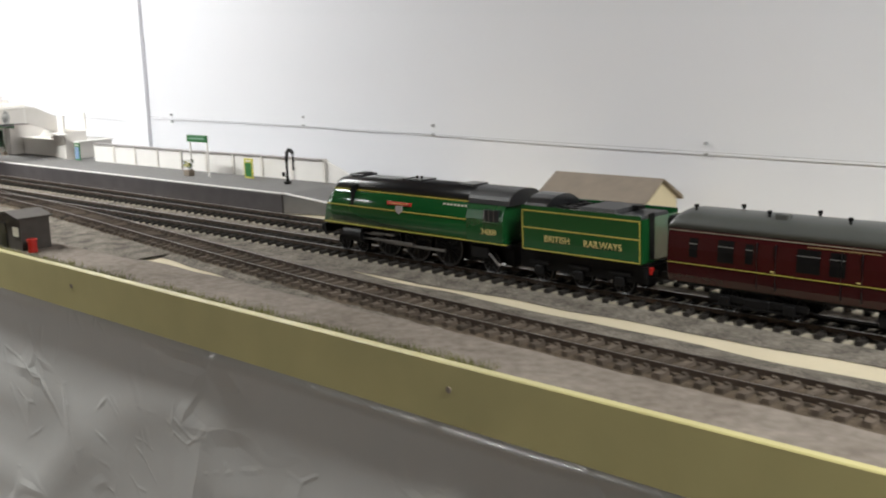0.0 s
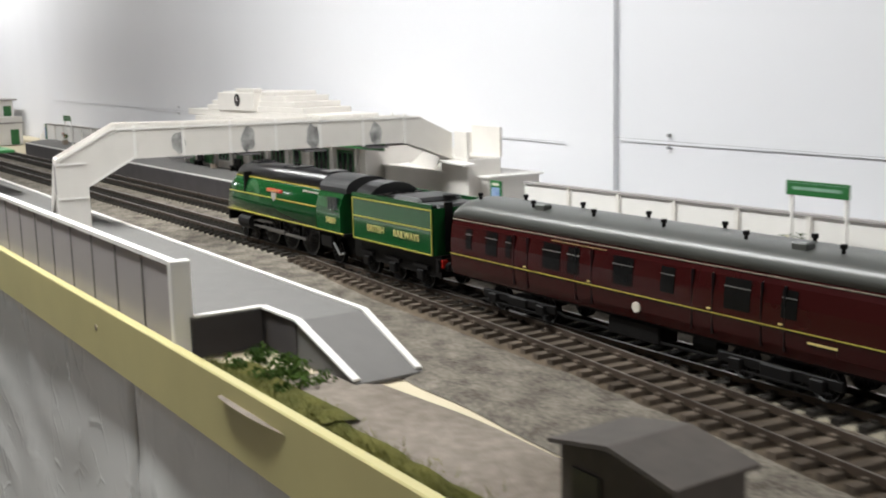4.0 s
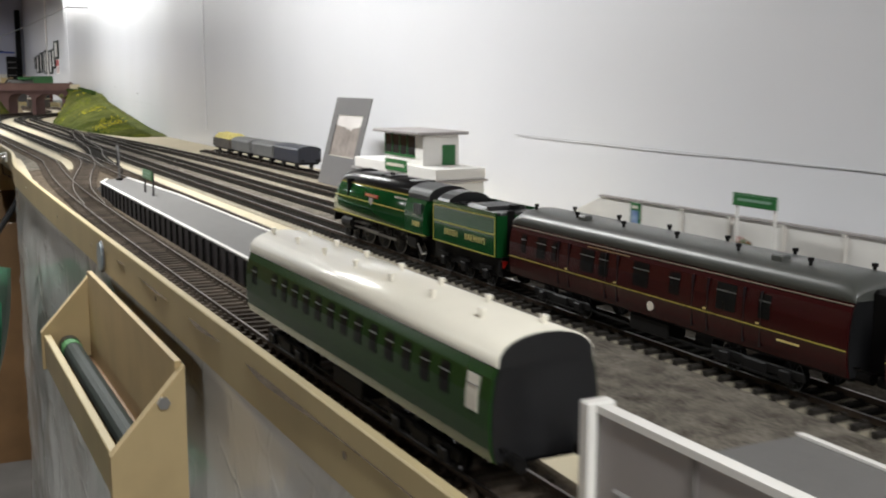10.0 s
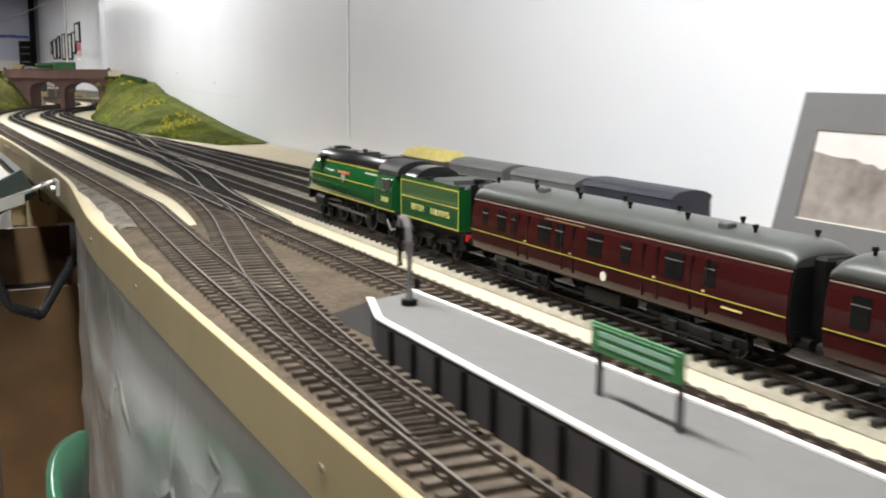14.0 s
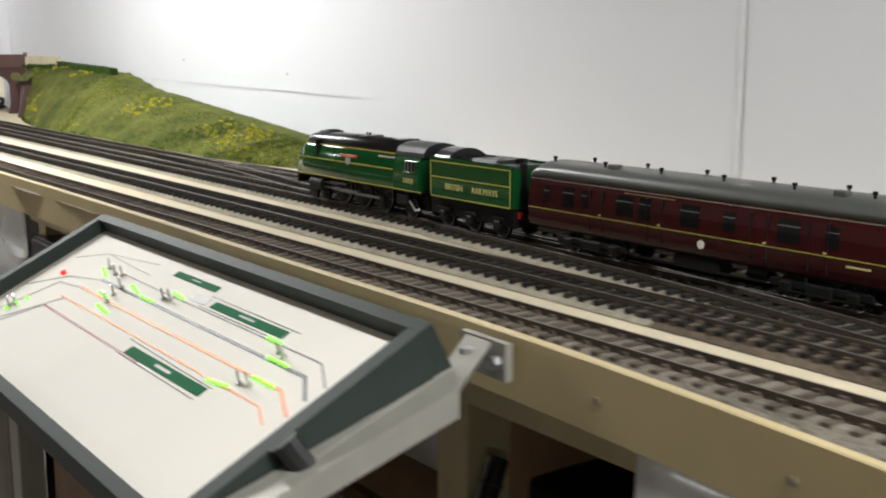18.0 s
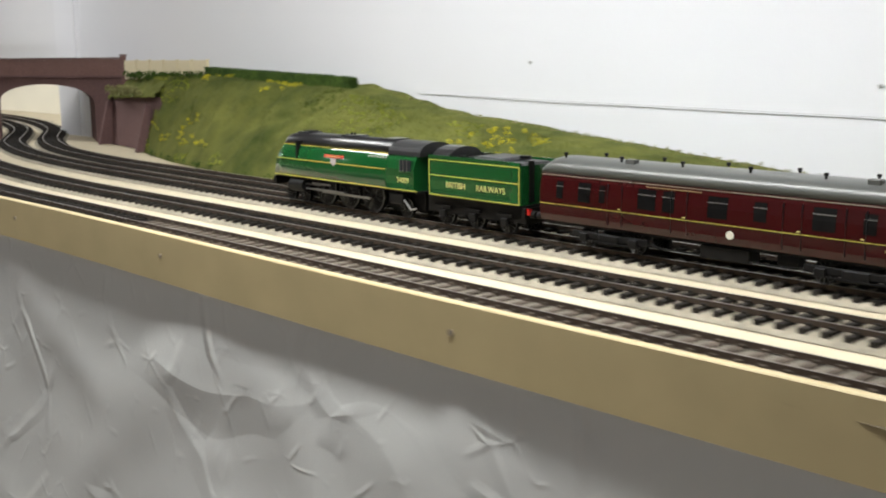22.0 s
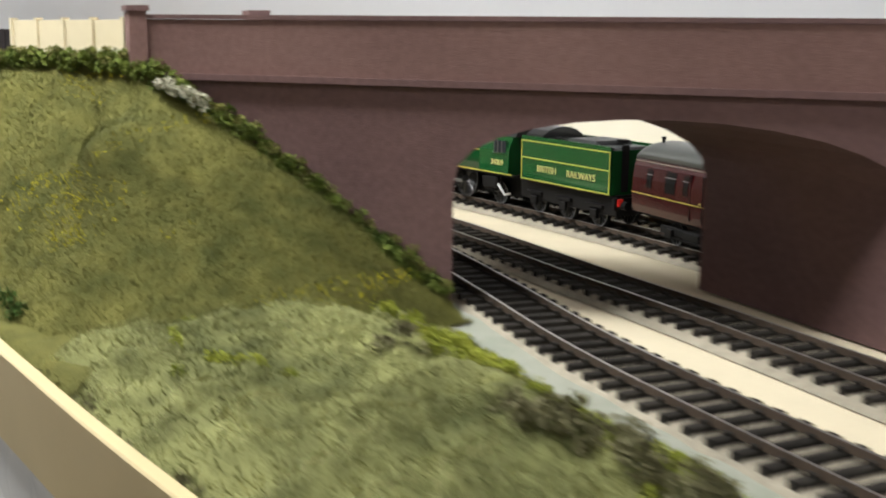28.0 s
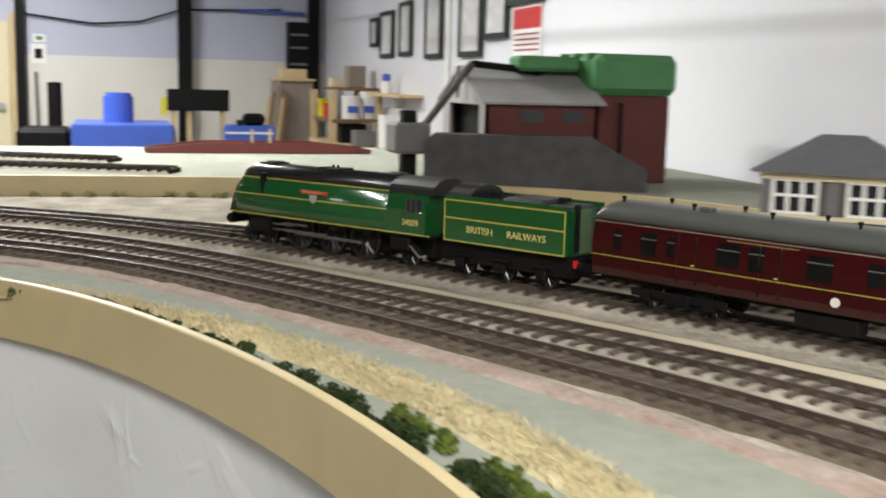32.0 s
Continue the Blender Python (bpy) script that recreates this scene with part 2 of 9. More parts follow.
M_ORANGE = mat("orange_line", (0.75, 0.22, 0.03), 0.5, var=0.03)
M_LINEB = mat("black_line", (0.02, 0.02, 0.03), 0.5, var=0.03)
M_LINER = mat("maroon_line", (0.25, 0.03, 0.03), 0.5, var=0.03)
M_LINEG = mat("grey_line", (0.28, 0.27, 0.25), 0.5, var=0.03)
M_PGREEN = mat("panel_green", (0.02, 0.13, 0.06), 0.8, var=0.08, spec=0.1)
M_LED = glow("green_led", (0.22, 1.0, 0.03), 1.3)
M_LEDR = glow("red_led", (1.0, 0.03, 0.03), 0.9)
M_TUBE = glow("fluorescent_tube", (1.0, 0.97, 0.92), 9.0)
M_BROWNHUT = mat("brown_hut_wood", (0.06, 0.05, 0.043), 0.7, var=0.25, scale=80)
M_HUTROOF = mat("hut_roof_tan", (0.22, 0.18, 0.14), 0.8, var=0.12, scale=60)
M_SLATE = mat("slate_grey", (0.10, 0.10, 0.105), 0.75, var=0.15, scale=90)
M_REDBRICK = mat("red_brick", (0.10, 0.024, 0.018), 0.8, var=0.2, scale=150, bump=0.3)
M_TANKGREEN = mat("tank_green", (0.06, 0.20, 0.07), 0.5, var=0.12, scale=40)
M_BLUE = mat("blue_plastic", (0.05, 0.11, 0.48), 0.35, var=0.1)
M_CHAIR = mat("green_plastic", (0.012, 0.09, 0.042), 0.3, var=0.08)
M_SHINYRED = mat("girder_red", (0.16, 0.03, 0.025), 0.5, var=0.15, scale=60)


# ---- mesh helpers ----
def part(name, bm, material, parent=None, label="", smooth=False, kind=""):
    me = bpy.data.meshes.new(name)
    bmesh.ops.recalc_face_normals(bm, faces=bm.faces[:])
    bm.to_mesh(me)
    bm.free()
    if smooth:
        for p in me.polygons:
            p.use_smooth = True
    me.materials.append(material)
    ob = new(name, me)
    if parent:
        ob.parent = parent
    if label or kind:
        tagged(ob, label, kind=kind)
    return ob


def raw(name, verts, faces, material, parent=None, label="", smooth=False, kind=""):
    me = bpy.data.meshes.new(name)
    me.from_pydata(verts, [], faces)
    me.update()
    if smooth:
        for p in me.polygons:
            p.use_smooth = True
    me.materials.append(material)
    ob = new(name, me)
    if parent:
        ob.parent = parent
    if label or kind:
        tagged(ob, label, kind=kind)
    return ob


def thing(name, label, category, m=None, group="", kind=""):
    e = new(name)
    e.empty_display_size = 0.02
    if m is not None:
        e.matrix_basis = m
    return tagged(e, label, category, group, kind)


def box(bm, x0, x1, y0, y1, z0, z1, bev=0.0):
    vs = [bm.verts.new((x, y, z)) for x in (x0, x1) for y in (y0, y1) for z in (z0, z1)]
    fs = [bm.faces.new([vs[i] for i in q]) for q in ((0, 1, 3, 2), (4, 6, 7, 5), (0, 4, 5, 1), (2, 3, 7, 6), (0, 2, 6, 4), (1, 5, 7, 3))]
    if bev:
        es = {e for f in fs for e in f.edges}
        bmesh.ops.bevel(bm, geom=list(es), offset=bev, segments=1, affect="EDGES")
    return bm


def bx(x0, x1, y0, y1, z0, z1, bev=0.0):
    return box(bmesh.new(), min(x0, x1), max(x0, x1), min(y0, y1), max(y0, y1), min(z0, z1), max(z0, z1), bev)


def prism(bm, pts, vec):
    """A closed outline of 3D points pushed along vec."""
    a = [bm.verts.new(p) for p in pts]
    b = [bm.verts.new(Vector(p) + Vector(vec)) for p in pts]
    bm.faces.new(a)
    bm.faces.new(b[::-1])
    n = len(pts)
    for i in range(n):
        bm.faces.new((a[i], b[i], b[(i + 1) % n], a[(i + 1) % n]))
    return bm


def rod(bm, a, b, r, seg=8):
    a, b = Vector(a), Vector(b)
    q = (b - a).to_track_quat("Z", "Y")
    ra, rb = [], []
    for i in range(seg):
        o = q @ Vector((r * math.cos(i * 2 * math.pi / seg), r * math.sin(i * 2 * math.pi / seg), 0))
        ra.append(bm.verts.new(a + o))
        rb.append(bm.verts.new(b + o))
    for i in range(seg):
        bm.faces.new((ra[i], ra[(i + 1) % seg], rb[(i + 1) % seg], rb[i]))
    bm.faces.new(ra[::-1])
    bm.faces.new(rb)
    return bm


def tube(bm, pts, r, seg=8):
    """A bent rod through points."""
    pts = [Vector(p) for p in pts]
    rings = []
    for i, p in enumerate(pts):
        d = (pts[min(i + 1, len(pts) - 1)] - pts[max(i - 1, 0)]).normalized()
        q = d.to_track_quat("Z", "Y")
        rings.append([bm.verts.new(p + q @ Vector((r * math.cos(k * 2 * math.pi / seg), r * math.sin(k * 2 * math.pi / seg), 0))) for k in range(seg)])
    for a, b in zip(rings, rings[1:]):
        for k in range(seg):
            bm.faces.new((a[k], a[(k + 1) % seg], b[(k + 1) % seg], b[k]))
    bm.faces.new(rings[0][::-1])
    bm.faces.new(rings[-1])
    return bm


def curve2(points, step=0.02):
    """Smooth line through plan points, at even steps."""
    P = [np.array(points[0], float)]
    for p in points[1:]:
        p = np.array(p, float)
        k = max(1, int(np.linalg.norm(p - P[-1]) / 0.4))
        a = P[-1]
        P += [a + (p - a) * (j + 1) / k for j in range(k)]
    P = np.array(P)
    q = np.concatenate([[0], np.cumsum(np.linalg.norm(np.diff(P, axis=0), axis=1))])
    sl = np.diff(P, axis=0) / np.diff(q)[:, None]
    h = np.diff(q)[:, None]
    tg = np.vstack([sl[:1], (sl[:-1] * h[1:] + sl[1:] * h[:-1]) / (h[:-1] + h[1:]), sl[-1:]])
    out = []
    for i in range(len(P) - 1):
        n = max(2, int(h[i, 0] / 0.01))
        for k in range(n):
            t = k / n
            out.append(P[i] * (2 * t ** 3 - 3 * t * t + 1) + P[i + 1] * (3 * t * t - 2 * t ** 3) + h[i, 0] * (tg[i] * (t ** 3 - 2 * t * t + t) + tg[i + 1] * (t ** 3 - t * t)))
    out.append(P[-1])
    out = np.array(out)
    s = np.concatenate([[0], np.cumsum(np.linalg.norm(np.diff(out, axis=0), axis=1))])
    n = max(2, int(s[-1] / step))
    u = np.linspace(0, s[-1], n + 1)
    return np.stack([np.interp(u, s, out[:, k]) for k in range(out.shape[1])], 1)


def normals2(L):
    d = np.gradient(L, axis=0)
    d /= np.linalg.norm(d, axis=1)[:, None]
    return np.stack([-d[:, 1], d[:, 0]], 1), d


def sweep(L, profile, closed=True):
    """Profile points (across, height) carried along a plan line; verts and faces."""
    nrm, _ = normals2(L)
    verts, faces = [], []
    k = len(profile)
    for p, n in zip(L, nrm):
        for a, z in profile:
            verts.append((p[0] + n[0] * a, p[1] + n[1] * a, z))
    m = k if closed else k - 1
    for i in range(len(L) - 1):
        for j in range(m):
            faces.append((i * k + j, i * k + (j + 1) % k, (i + 1) * k + (j + 1) % k, (i + 1) * k + j))
    if closed:
        faces.append(tuple(range(k))[::-1])
        faces.append(tuple((len(L) - 1) * k + j for j in range(k)))
    return verts, faces


def text(name, body, size, material, parent, m, extrude=0.0002):
    cu = bpy.data.curves.new(name, "FONT")
    cu.body, cu.size, cu.extrude, cu.align_x, cu.align_y = body, size, extrude, "CENTER", "CENTER"
    cu.materials.append(material)
    ob = new(name, cu)
    ob.parent = parent
    ob.matrix_basis = m
    return ob


def clumps(name, spots, material, parent=None, label="", kind="stuff", seed=3, squash=0.8, leaf=5):
    """Foliage flock: each spot (x, y, z, r) is a ragged ball of small leaves."""
    rng = np.random.default_rng(seed)
    S = np.repeat(np.array(spots, float), leaf * 5, axis=0)
    n = len(S)
    d = rng.normal(size=(n, 3))
    d /= np.linalg.norm(d, axis=1)[:, None]
    r = S[:, 3:4]
    c = S[:, :3] + d * r * rng.uniform(0.4, 1.0, (n, 1)) * np.array((1, 1, squash))
    u = rng.normal(size=(n, 3)) * r * 0.12
    w = rng.normal(size=(n, 3)) * r * 0.12
    verts = np.stack([c - u, c + w, c + u, c - w], 1).reshape(-1, 3).tolist()
    faces = np.arange(4 * n).reshape(-1, 4).tolist()
    return raw(name, verts, faces, material, parent, label, kind=kind)


def blades(name, pts, h, material, parent=None, seed=9, label="", w=0.0004, lean=0.5):
    """Short fibres standing on given points (x, y, z, nx, ny, nz)."""
    rng = np.random.default_rng(seed)
    verts, faces = [], []
    for p in pts:
        b = np.array(p[:3])
        up = np.array((p[3], p[4], p[5] + 0.6)) + rng.normal(size=3) * lean
        up /= np.linalg.norm(up)
        side = np.cross(up, rng.normal(size=3))
        side /= np.linalg.norm(side) + 1e-9
        hh = h * rng.uniform(0.5, 1.3)
        i = len(verts)
        verts += [tuple(b - side * w), tuple(b + side * w), tuple(b + up * hh)]
        faces.append((i, i + 1, i + 2))
    return tagged(raw(name, verts, faces, material, parent), label, "grass", kind="stuff")


# ---- the room ----
FLOOR_Z, CEIL_Z = -1.0, 1.25
W_Y = 0.67        # long wall beside the layout
W_Y2 = 1.15       # wall behind the yard
END_X = -20.0


def wall(name, x0, x1, y0, y1, z0, z1, material=M_WALL):
    o = part(name, bx(x0, x1, y0, y1, z0, z1), material)
    return tagged(o, "white painted wall of the layout room", "wall", kind="structure")


# the long wall's plaster is slightly uneven from side to side
xs = np.linspace(-12.35, 1.5, 360)
ys = [W_Y + 0.0042 * noise.noise((x * 2.0, 0.3, 0)) + 0.0010 * noise.noise((x * 6.5, 0.7, 0)) for x in xs]
v = [(x, y, z) for x, y in zip(xs, ys) for z in (FLOOR_Z, CEIL_Z)] + [(x, W_Y + 0.12, z) for x in (-12.35, 1.5) for z in (FLOOR_Z, CEIL_Z)]
f = [(2 * i, 2 * i + 2, 2 * i + 3, 2 * i + 1) for i in range(359)]
f += [(720, 721, 723, 722), (0, 1, 721, 720), (718, 722, 723, 719)]
tagged(raw("wall_north", v, f, M_WALL, smooth=True), "white painted wall of the layout room", "wall", kind="structure")
wall("wall_return", -12.47, -12.35, W_Y, W_Y2, FLOOR_Z, CEIL_Z)
wall("wall_northwest", END_X, -12.47, W_Y2, W_Y2 + 0.12, FLOOR_Z, CEIL_Z)
tagged(wall("wall_west_upper", END_X - 0.12, END_X, -4.0, W_Y2 + 0.12, 0.29, CEIL_Z, M_WALL2), "lavender painted end wall", "wall")
tagged(wall("wall_west_lower", END_X - 0.125, END_X + 0.005, -4.0, W_Y2 + 0.12, FLOOR_Z, 0.29, M_DADO), "cream painted lower end wall", "wall")
# unseen closing walls, dark brown to cut bounce light and reflections
tagged(wall("wall_south", END_X, 1.5, -4.12, -4.0, FLOOR_Z, CEIL_Z, M_PLY), "unseen wall opposite the layout, brown to cut bounce light", "wall")
tagged(wall("wall_east", 1.5, 1.62, -4.12, W_Y + 0.12, FLOOR_Z, CEIL_Z, M_PLY), "unseen end wall, brown to cut bounce light", "wall")
tagged(part("floor", bx(END_X - 0.12, 1.62, -4.12, W_Y2 + 0.12, FLOOR_Z - 0.1, FLOOR_Z), M_FLOOR), "grey concrete floor", "floor", kind="structure")
tagged(part("ceiling", bx(END_X - 0.12, 1.62, -4.12, W_Y2 + 0.12, CEIL_Z, CEIL_Z + 0.06), M_CEIL), "brown boarded ceiling", "ceiling", kind="structure")
for i in range(14):
    x = -0.6 - i * 1.45
    tagged(part("ceiling_beam", bx(x - 0.05, x + 0.05, -4.0, 0.64, CEIL_Z - 0.17, CEIL_Z - 0.002), M_BEAM), "dark stained wooden ceiling beam", "beam", "ceiling beams")

# thin pilaster and board joints on the long wall
tagged(part("wall_pilaster", bx(-4.33, -4.245, W_Y - 0.006, W_Y + 0.012, 0.0, CEIL_Z - 0.01), M_WALL), "slim painted wall batten", "trim", kind="structure")
seam = mat("wall_seam", (0.36, 0.36, 0.37), 0.8, var=0.2)
for x0, x1, z0, z1 in ((-2.2, -4.24, 0.093, 0.116), (-4.34, -6.9, 0.106, 0.128), (-9.9, -11.0, 0.12, 0.135)):
    bm = bmesh.new()
    prism(bm, [(x0, W_Y - 0.0036, z0), (x1, W_Y - 0.0036, z1), (x1, W_Y - 0.0036, z1 + 0.0007), (x0, W_Y - 0.0036, z0 + 0.0007)], (0, 0.001, 0))
    tagged(part("trim", bm, seam), "dark joint line between wall boards", "trim", kind="structure")
for x, z in ((-3.719, 0.127), (-3.719, 0.112), (-3.391, 0.121), (-3.391, 0.107), (-4.156, 0.122), (-4.156, 0.108), (-5.754, 0.127), (-5.754, 0.112), (-2.9, 0.112), (-2.9, 0.098), (-2.6, 0.11), (-10.747, 0.187), (-10.2, 0.16)):
    tagged(part("wall_nail", rod(bmesh.new(), (x, W_Y - 0.0042, z), (x, W_Y, z), 0.0022, 7), seam), "small dark nail head in the wall", "nail", "wall nails")
tagged(part("trim", bx(-9.012, -9.004, W_Y - 0.002, W_Y - 0.0003, 0.05, CEIL_Z - 0.01), mat("wall_joint", (0.70, 0.70, 0.72), 0.5, var=0.05)), "faint upright wall joint", "trim", kind="structure")

# ceiling lights
for i, (x, y) in enumerate(((-1.5, -0.13), (-4.5, -0.13), (-7.5, -0.13), (-10.5, -0.13), (-13.3, -0.02), (-16.5, -0.1), (-18.6, -0.6), (-5.0, -2.6), (-11.0, -2.6), (-17.0, -2.6))):
    lt = thing("ceiling_light", "white batten light with one fluorescent tube", "ceiling light", pose(x, y, CEIL_Z - 0.175), "ceiling lights")
    part("body", bx(-0.62, 0.62, -0.03, 0.03, -0.045, 0), M_WHITE, lt)
    part("tube", rod(bmesh.new(), (-0.6, 0, -0.062), (0.6, 0, -0.062), 0.013, 10), M_TUBE, lt)
    la = bpy.data.lights.new("lamp", "AREA")
    la.shape, la.size, la.size_y, la.energy, la.color = "RECTANGLE", 1.2, 0.08, 36.0 if y > -1 else 30.0, (0.985, 1.0, 0.985)
    lo = new("lamp", la)
    lo.matrix_basis = pose(x, y, CEIL_Z - 0.265)

# ---- the baseboard ----
FRONT = [(0.6, 0.0), (-1.5, 0.0), (-3.0, 0.008), (-4.0, 0.012), (-5.0, 0.012), (-5.69, 0.012)]
FRONT2 = [(-5.69, -0.024), (-6.3, -0.028), (-7.1, -0.032), (-7.8, -0.030), (-8.12, -0.024), (-8.32, -0.010), (-8.56, 0.008), (-9.1, 0.012), (-9.7, 0.008), (-10.3, -0.004), (-11.0, -0.008),
          (-11.5, -0.024), (-11.85, -0.041), (-12.06, -0.040), (-12.14, -0.032), (-12.3, -0.011), (-12.4, 0.001), (-12.59, 0.026), (-12.72, 0.047), (-12.86, 0.071), (-13.1, 0.104), (-13.36, 0.130), (-13.6, 0.148), (-13.85, 0.160), (-14.08, 0.158),
          (-14.28, 0.138), (-14.46, 0.092), (-14.60, 0.035), (-14.72, -0.030), (-14.84, -0.13), (-14.96, -0.32), (-15.02, -0.6), (-15.03, -1.4)]
L1, L2 = curve2(FRONT, 0.05), curve2(FRONT2, 0.03)
outline = [tuple(p) for p in L1 - normals2(L1)[0] * 0.0085] + [tuple(p) for p in L2 - normals2(L2)[0] * 0.0085] + [(-16.55, -1.4), (-16.55, W_Y2 - 0.005), (-12.48, W_Y2 - 0.005), (-12.48, W_Y - 0.005), (0.6, W_Y - 0.005)]
bm = bmesh.new()
prism(bm, [(x, y, -0.02) for x, y in outline], (0, 0, 0.0195))
tagged(part("baseboard", bm, M_CREAMBOARD), "long cream painted plywood layout baseboard", "baseboard", kind="structure")


def fascia(name, L, z0, z1, material, label):
    v, f = sweep(L, [(0.0, z0), (0.0, z1 - 0.001), (0.001, z1), (0.007, z1), (0.008, z1 - 0.001), (0.008, z0)])
    return tagged(raw(name, v, f, material), label, "edge board", kind="structure")


def flip(L):
    return L[::-1]


# the left side of each line is the outer face
fascia("trim", flip(L1), -0.036, 0.013, M_FASCIA, "yellow varnished pine edge board of the layout")
i8 = int(np.argmin(np.abs(L2[:, 0] + 9.0)))
fascia("trim", flip(L2[:i8 + 1]), -0.030, 0.016, M_FASCIA2, "pale pine edge board of the layout")
fascia("trim", flip(L2[i8:]), -0.036, 0.016, M_FASCIA2, "pale pine edge board of the layout")
tagged(part("trim", bx(-5.701, -5.69, -0.025, 0.012, -0.020, 0.0155), M_FASCIA2), "pine end block where the board steps out", "edge board", kind="structure")
for x in (-2.7, -3.35, -4.2, -4.75, -5.35, -5.9, -6.45, -6.86, -7.22, -7.75, -8.1, -8.42, -8.577, -9.12, -9.6, -10.2, -10.637, -11.05, -11.4, -11.9, -12.4, -13.0):
    L = L1 if x > -5.69 else L2
    k = int(np.argmin(np.abs(L[:, 0] - x)))
    nn = normals2(L)[0][k]
    p = L[k]
    tagged(part("screw", rod(bmesh.new(), (p[0] + nn[0] * -0.004, p[1] + nn[1] * -0.004, -0.008), (p[0] + nn[0] * 0.0008, p[1] + nn[1] * 0.0008, -0.008), 0.0028, 9), M_HUTROOF), "countersunk screw head in the edge board", "screw", "edge board screws")


def sheet(L, z0, z1, seed, push=0.0):
    rng = np.random.default_rng(seed)
    nrm, _ = normals2(L)
    rows = 40
    s = np.concatenate([[0], np.cumsum(np.linalg.norm(np.diff(L, axis=0), axis=1))])
    ph = rng.uniform(0, 6, 6)
    verts, faces = [], []
    for i in range(len(L)):
        for j in range(rows):
            t = j / (rows - 1)
            sag = math.exp(-((L[i, 0] + 12.2) / 0.28) ** 2)
            z = z1 - 0.020 * sag + (z0 - z1 + 0.020 * sag) * t
            w = 0.006 * math.sin(s[i] * 7 + ph[0]) * t + 0.003 * max(0.0, noise.noise((s[i] * 7 + z * 11, z * 9 - s[i] * 5, seed + 5.0))) * min(1, 9 * t) + 0.016 * noise.noise((s[i] * 3, z * 3, seed)) * min(1, 3 * t) + 0.002 * noise.noise((s[i] * 16 + z * 9, z * 14, seed)) * min(1, 5 * t)
            crease = max(0.0, 1 - 7 * abs(noise.noise((s[i] * 3.1 + z * 4.0, z * 5.0 - s[i] * 2.0, seed + 9.0)))) * 0.004 * min(1, 12 * t)
            o = -0.007 + 0.03 * sag + push * t + w * 0.8 + crease
            verts.append((L[i, 0] + nrm[i, 0] * o, L[i, 1] + nrm[i, 1] * o, z))
    for i in range(len(L) - 1):
        for j in range(rows - 1):
            faces.append((i * rows + j, (i + 1) * rows + j, (i + 1) * rows + j + 1, i * rows + j + 1))
    o = raw("polythene_sheet", verts, faces, M_TARP, smooth=True)
    sm = o.modifiers.new("thick", "SOLIDIFY")
    sm.thickness = 0.0015
    return tagged(o, "wrinkled grey-white polythene sheet hanging below the board", "plastic sheet")


sheet(curve2([(0.6, 0.004), (-1.5, 0.004), (-3.0, 0.012), (-4.15, 0.016)], 0.03), -0.98, -0.034, 1)
sheet(curve2([(-4.12, 0.016), (-5.0, 0.016), (-5.68, 0.016)], 0.03), -0.98, -0.034, 2)


def front_part(xa, xb):
    """The stretch of the front edge between two places along the board."""
    return np.array([p for p in L2 if xb <= p[0] <= xa and p[1] > -0.5])


sheet(curve2([(-5.693, 0.022), (-5.695, 0.0), (-5.693, -0.018)], 0.01), -0.98, -0.018, 12)
for k, (xa, xb) in enumerate(((-5.69, -8.55), (-9.83, -11.24), (-11.19, -12.90), (-12.85, -14.30), (-14.24, -15.03))):
    sheet(front_part(xa, xb), -0.98, -0.024, 3 + k)

# ---- tracks ----
T1 = [(0.6, 0.29), (-5.0, 0.29), (-11.2, 0.29), (-11.55, 0.300), (-11.85, 0.335), (-12.15, 0.414), (-12.36, 0.508), (-12.545, 0.59), (-12.70, 0.643), (-12.86, 0.686), (-13.05, 0.725), (-13.3, 0.76), (-13.55, 0.772), (-13.8, 0.752),
      (-14.05, 0.702), (-14.3, 0.612), (-14.5, 0.515), (-14.7, 0.400), (-14.9, 0.268), (-15.1, 0.118), (-15.28, -0.06), (-15.42, -0.3), (-15.5, -0.6), (-15.52, -1.38)]
T2A = [(-6.35, 0.182), (-7.2, 0.185), (-8.2, 0.186)]
T2 = [(-8.2, 0.186), (-8.6, 0.184), (-9.0, 0.180), (-10.0, 0.172), (-10.8, 0.162), (-11.35, 0.162), (-11.6, 0.183), (-11.85, 0.222), (-12.15, 0.293), (-12.30, 0.347), (-12.44, 0.400), (-12.53, 0.433), (-12.66, 0.476), (-12.795, 0.524), (-12.95, 0.573),
      (-13.1, 0.612), (-13.4, 0.645), (-13.7, 0.635), (-14.0, 0.575), (-14.2, 0.500), (-14.4, 0.42), (-14.6, 0.31), (-14.8, 0.185), (-15.0, 0.055), (-15.16, -0.1), (-15.28, -0.35), (-15.34, -0.7), (-15.35, -1.38)]
T3 = [(-8.3, 0.078), (-8.7, 0.075), (-9.2, 0.068), (-10.0, 0.055), (-10.8, 0.05), (-11.35, 0.055), (-11.6, 0.077), (-11.85, 0.112), (-12.15, 0.182), (-12.357, 0.248), (-12.53, 0.315), (-12.67, 0.385), (-12.80, 0.447), (-13.0, 0.522), (-13.3, 0.562),
      (-13.6, 0.553), (-13.85, 0.516), (-14.05, 0.464), (-14.21, 0.412), (-14.37, 0.348), (-14.55, 0.257), (-14.78, 0.124), (-14.95, 0.0), (-15.07, -0.13), (-15.16, -0.35), (-15.2, -0.7), (-15.2, -1.38)]
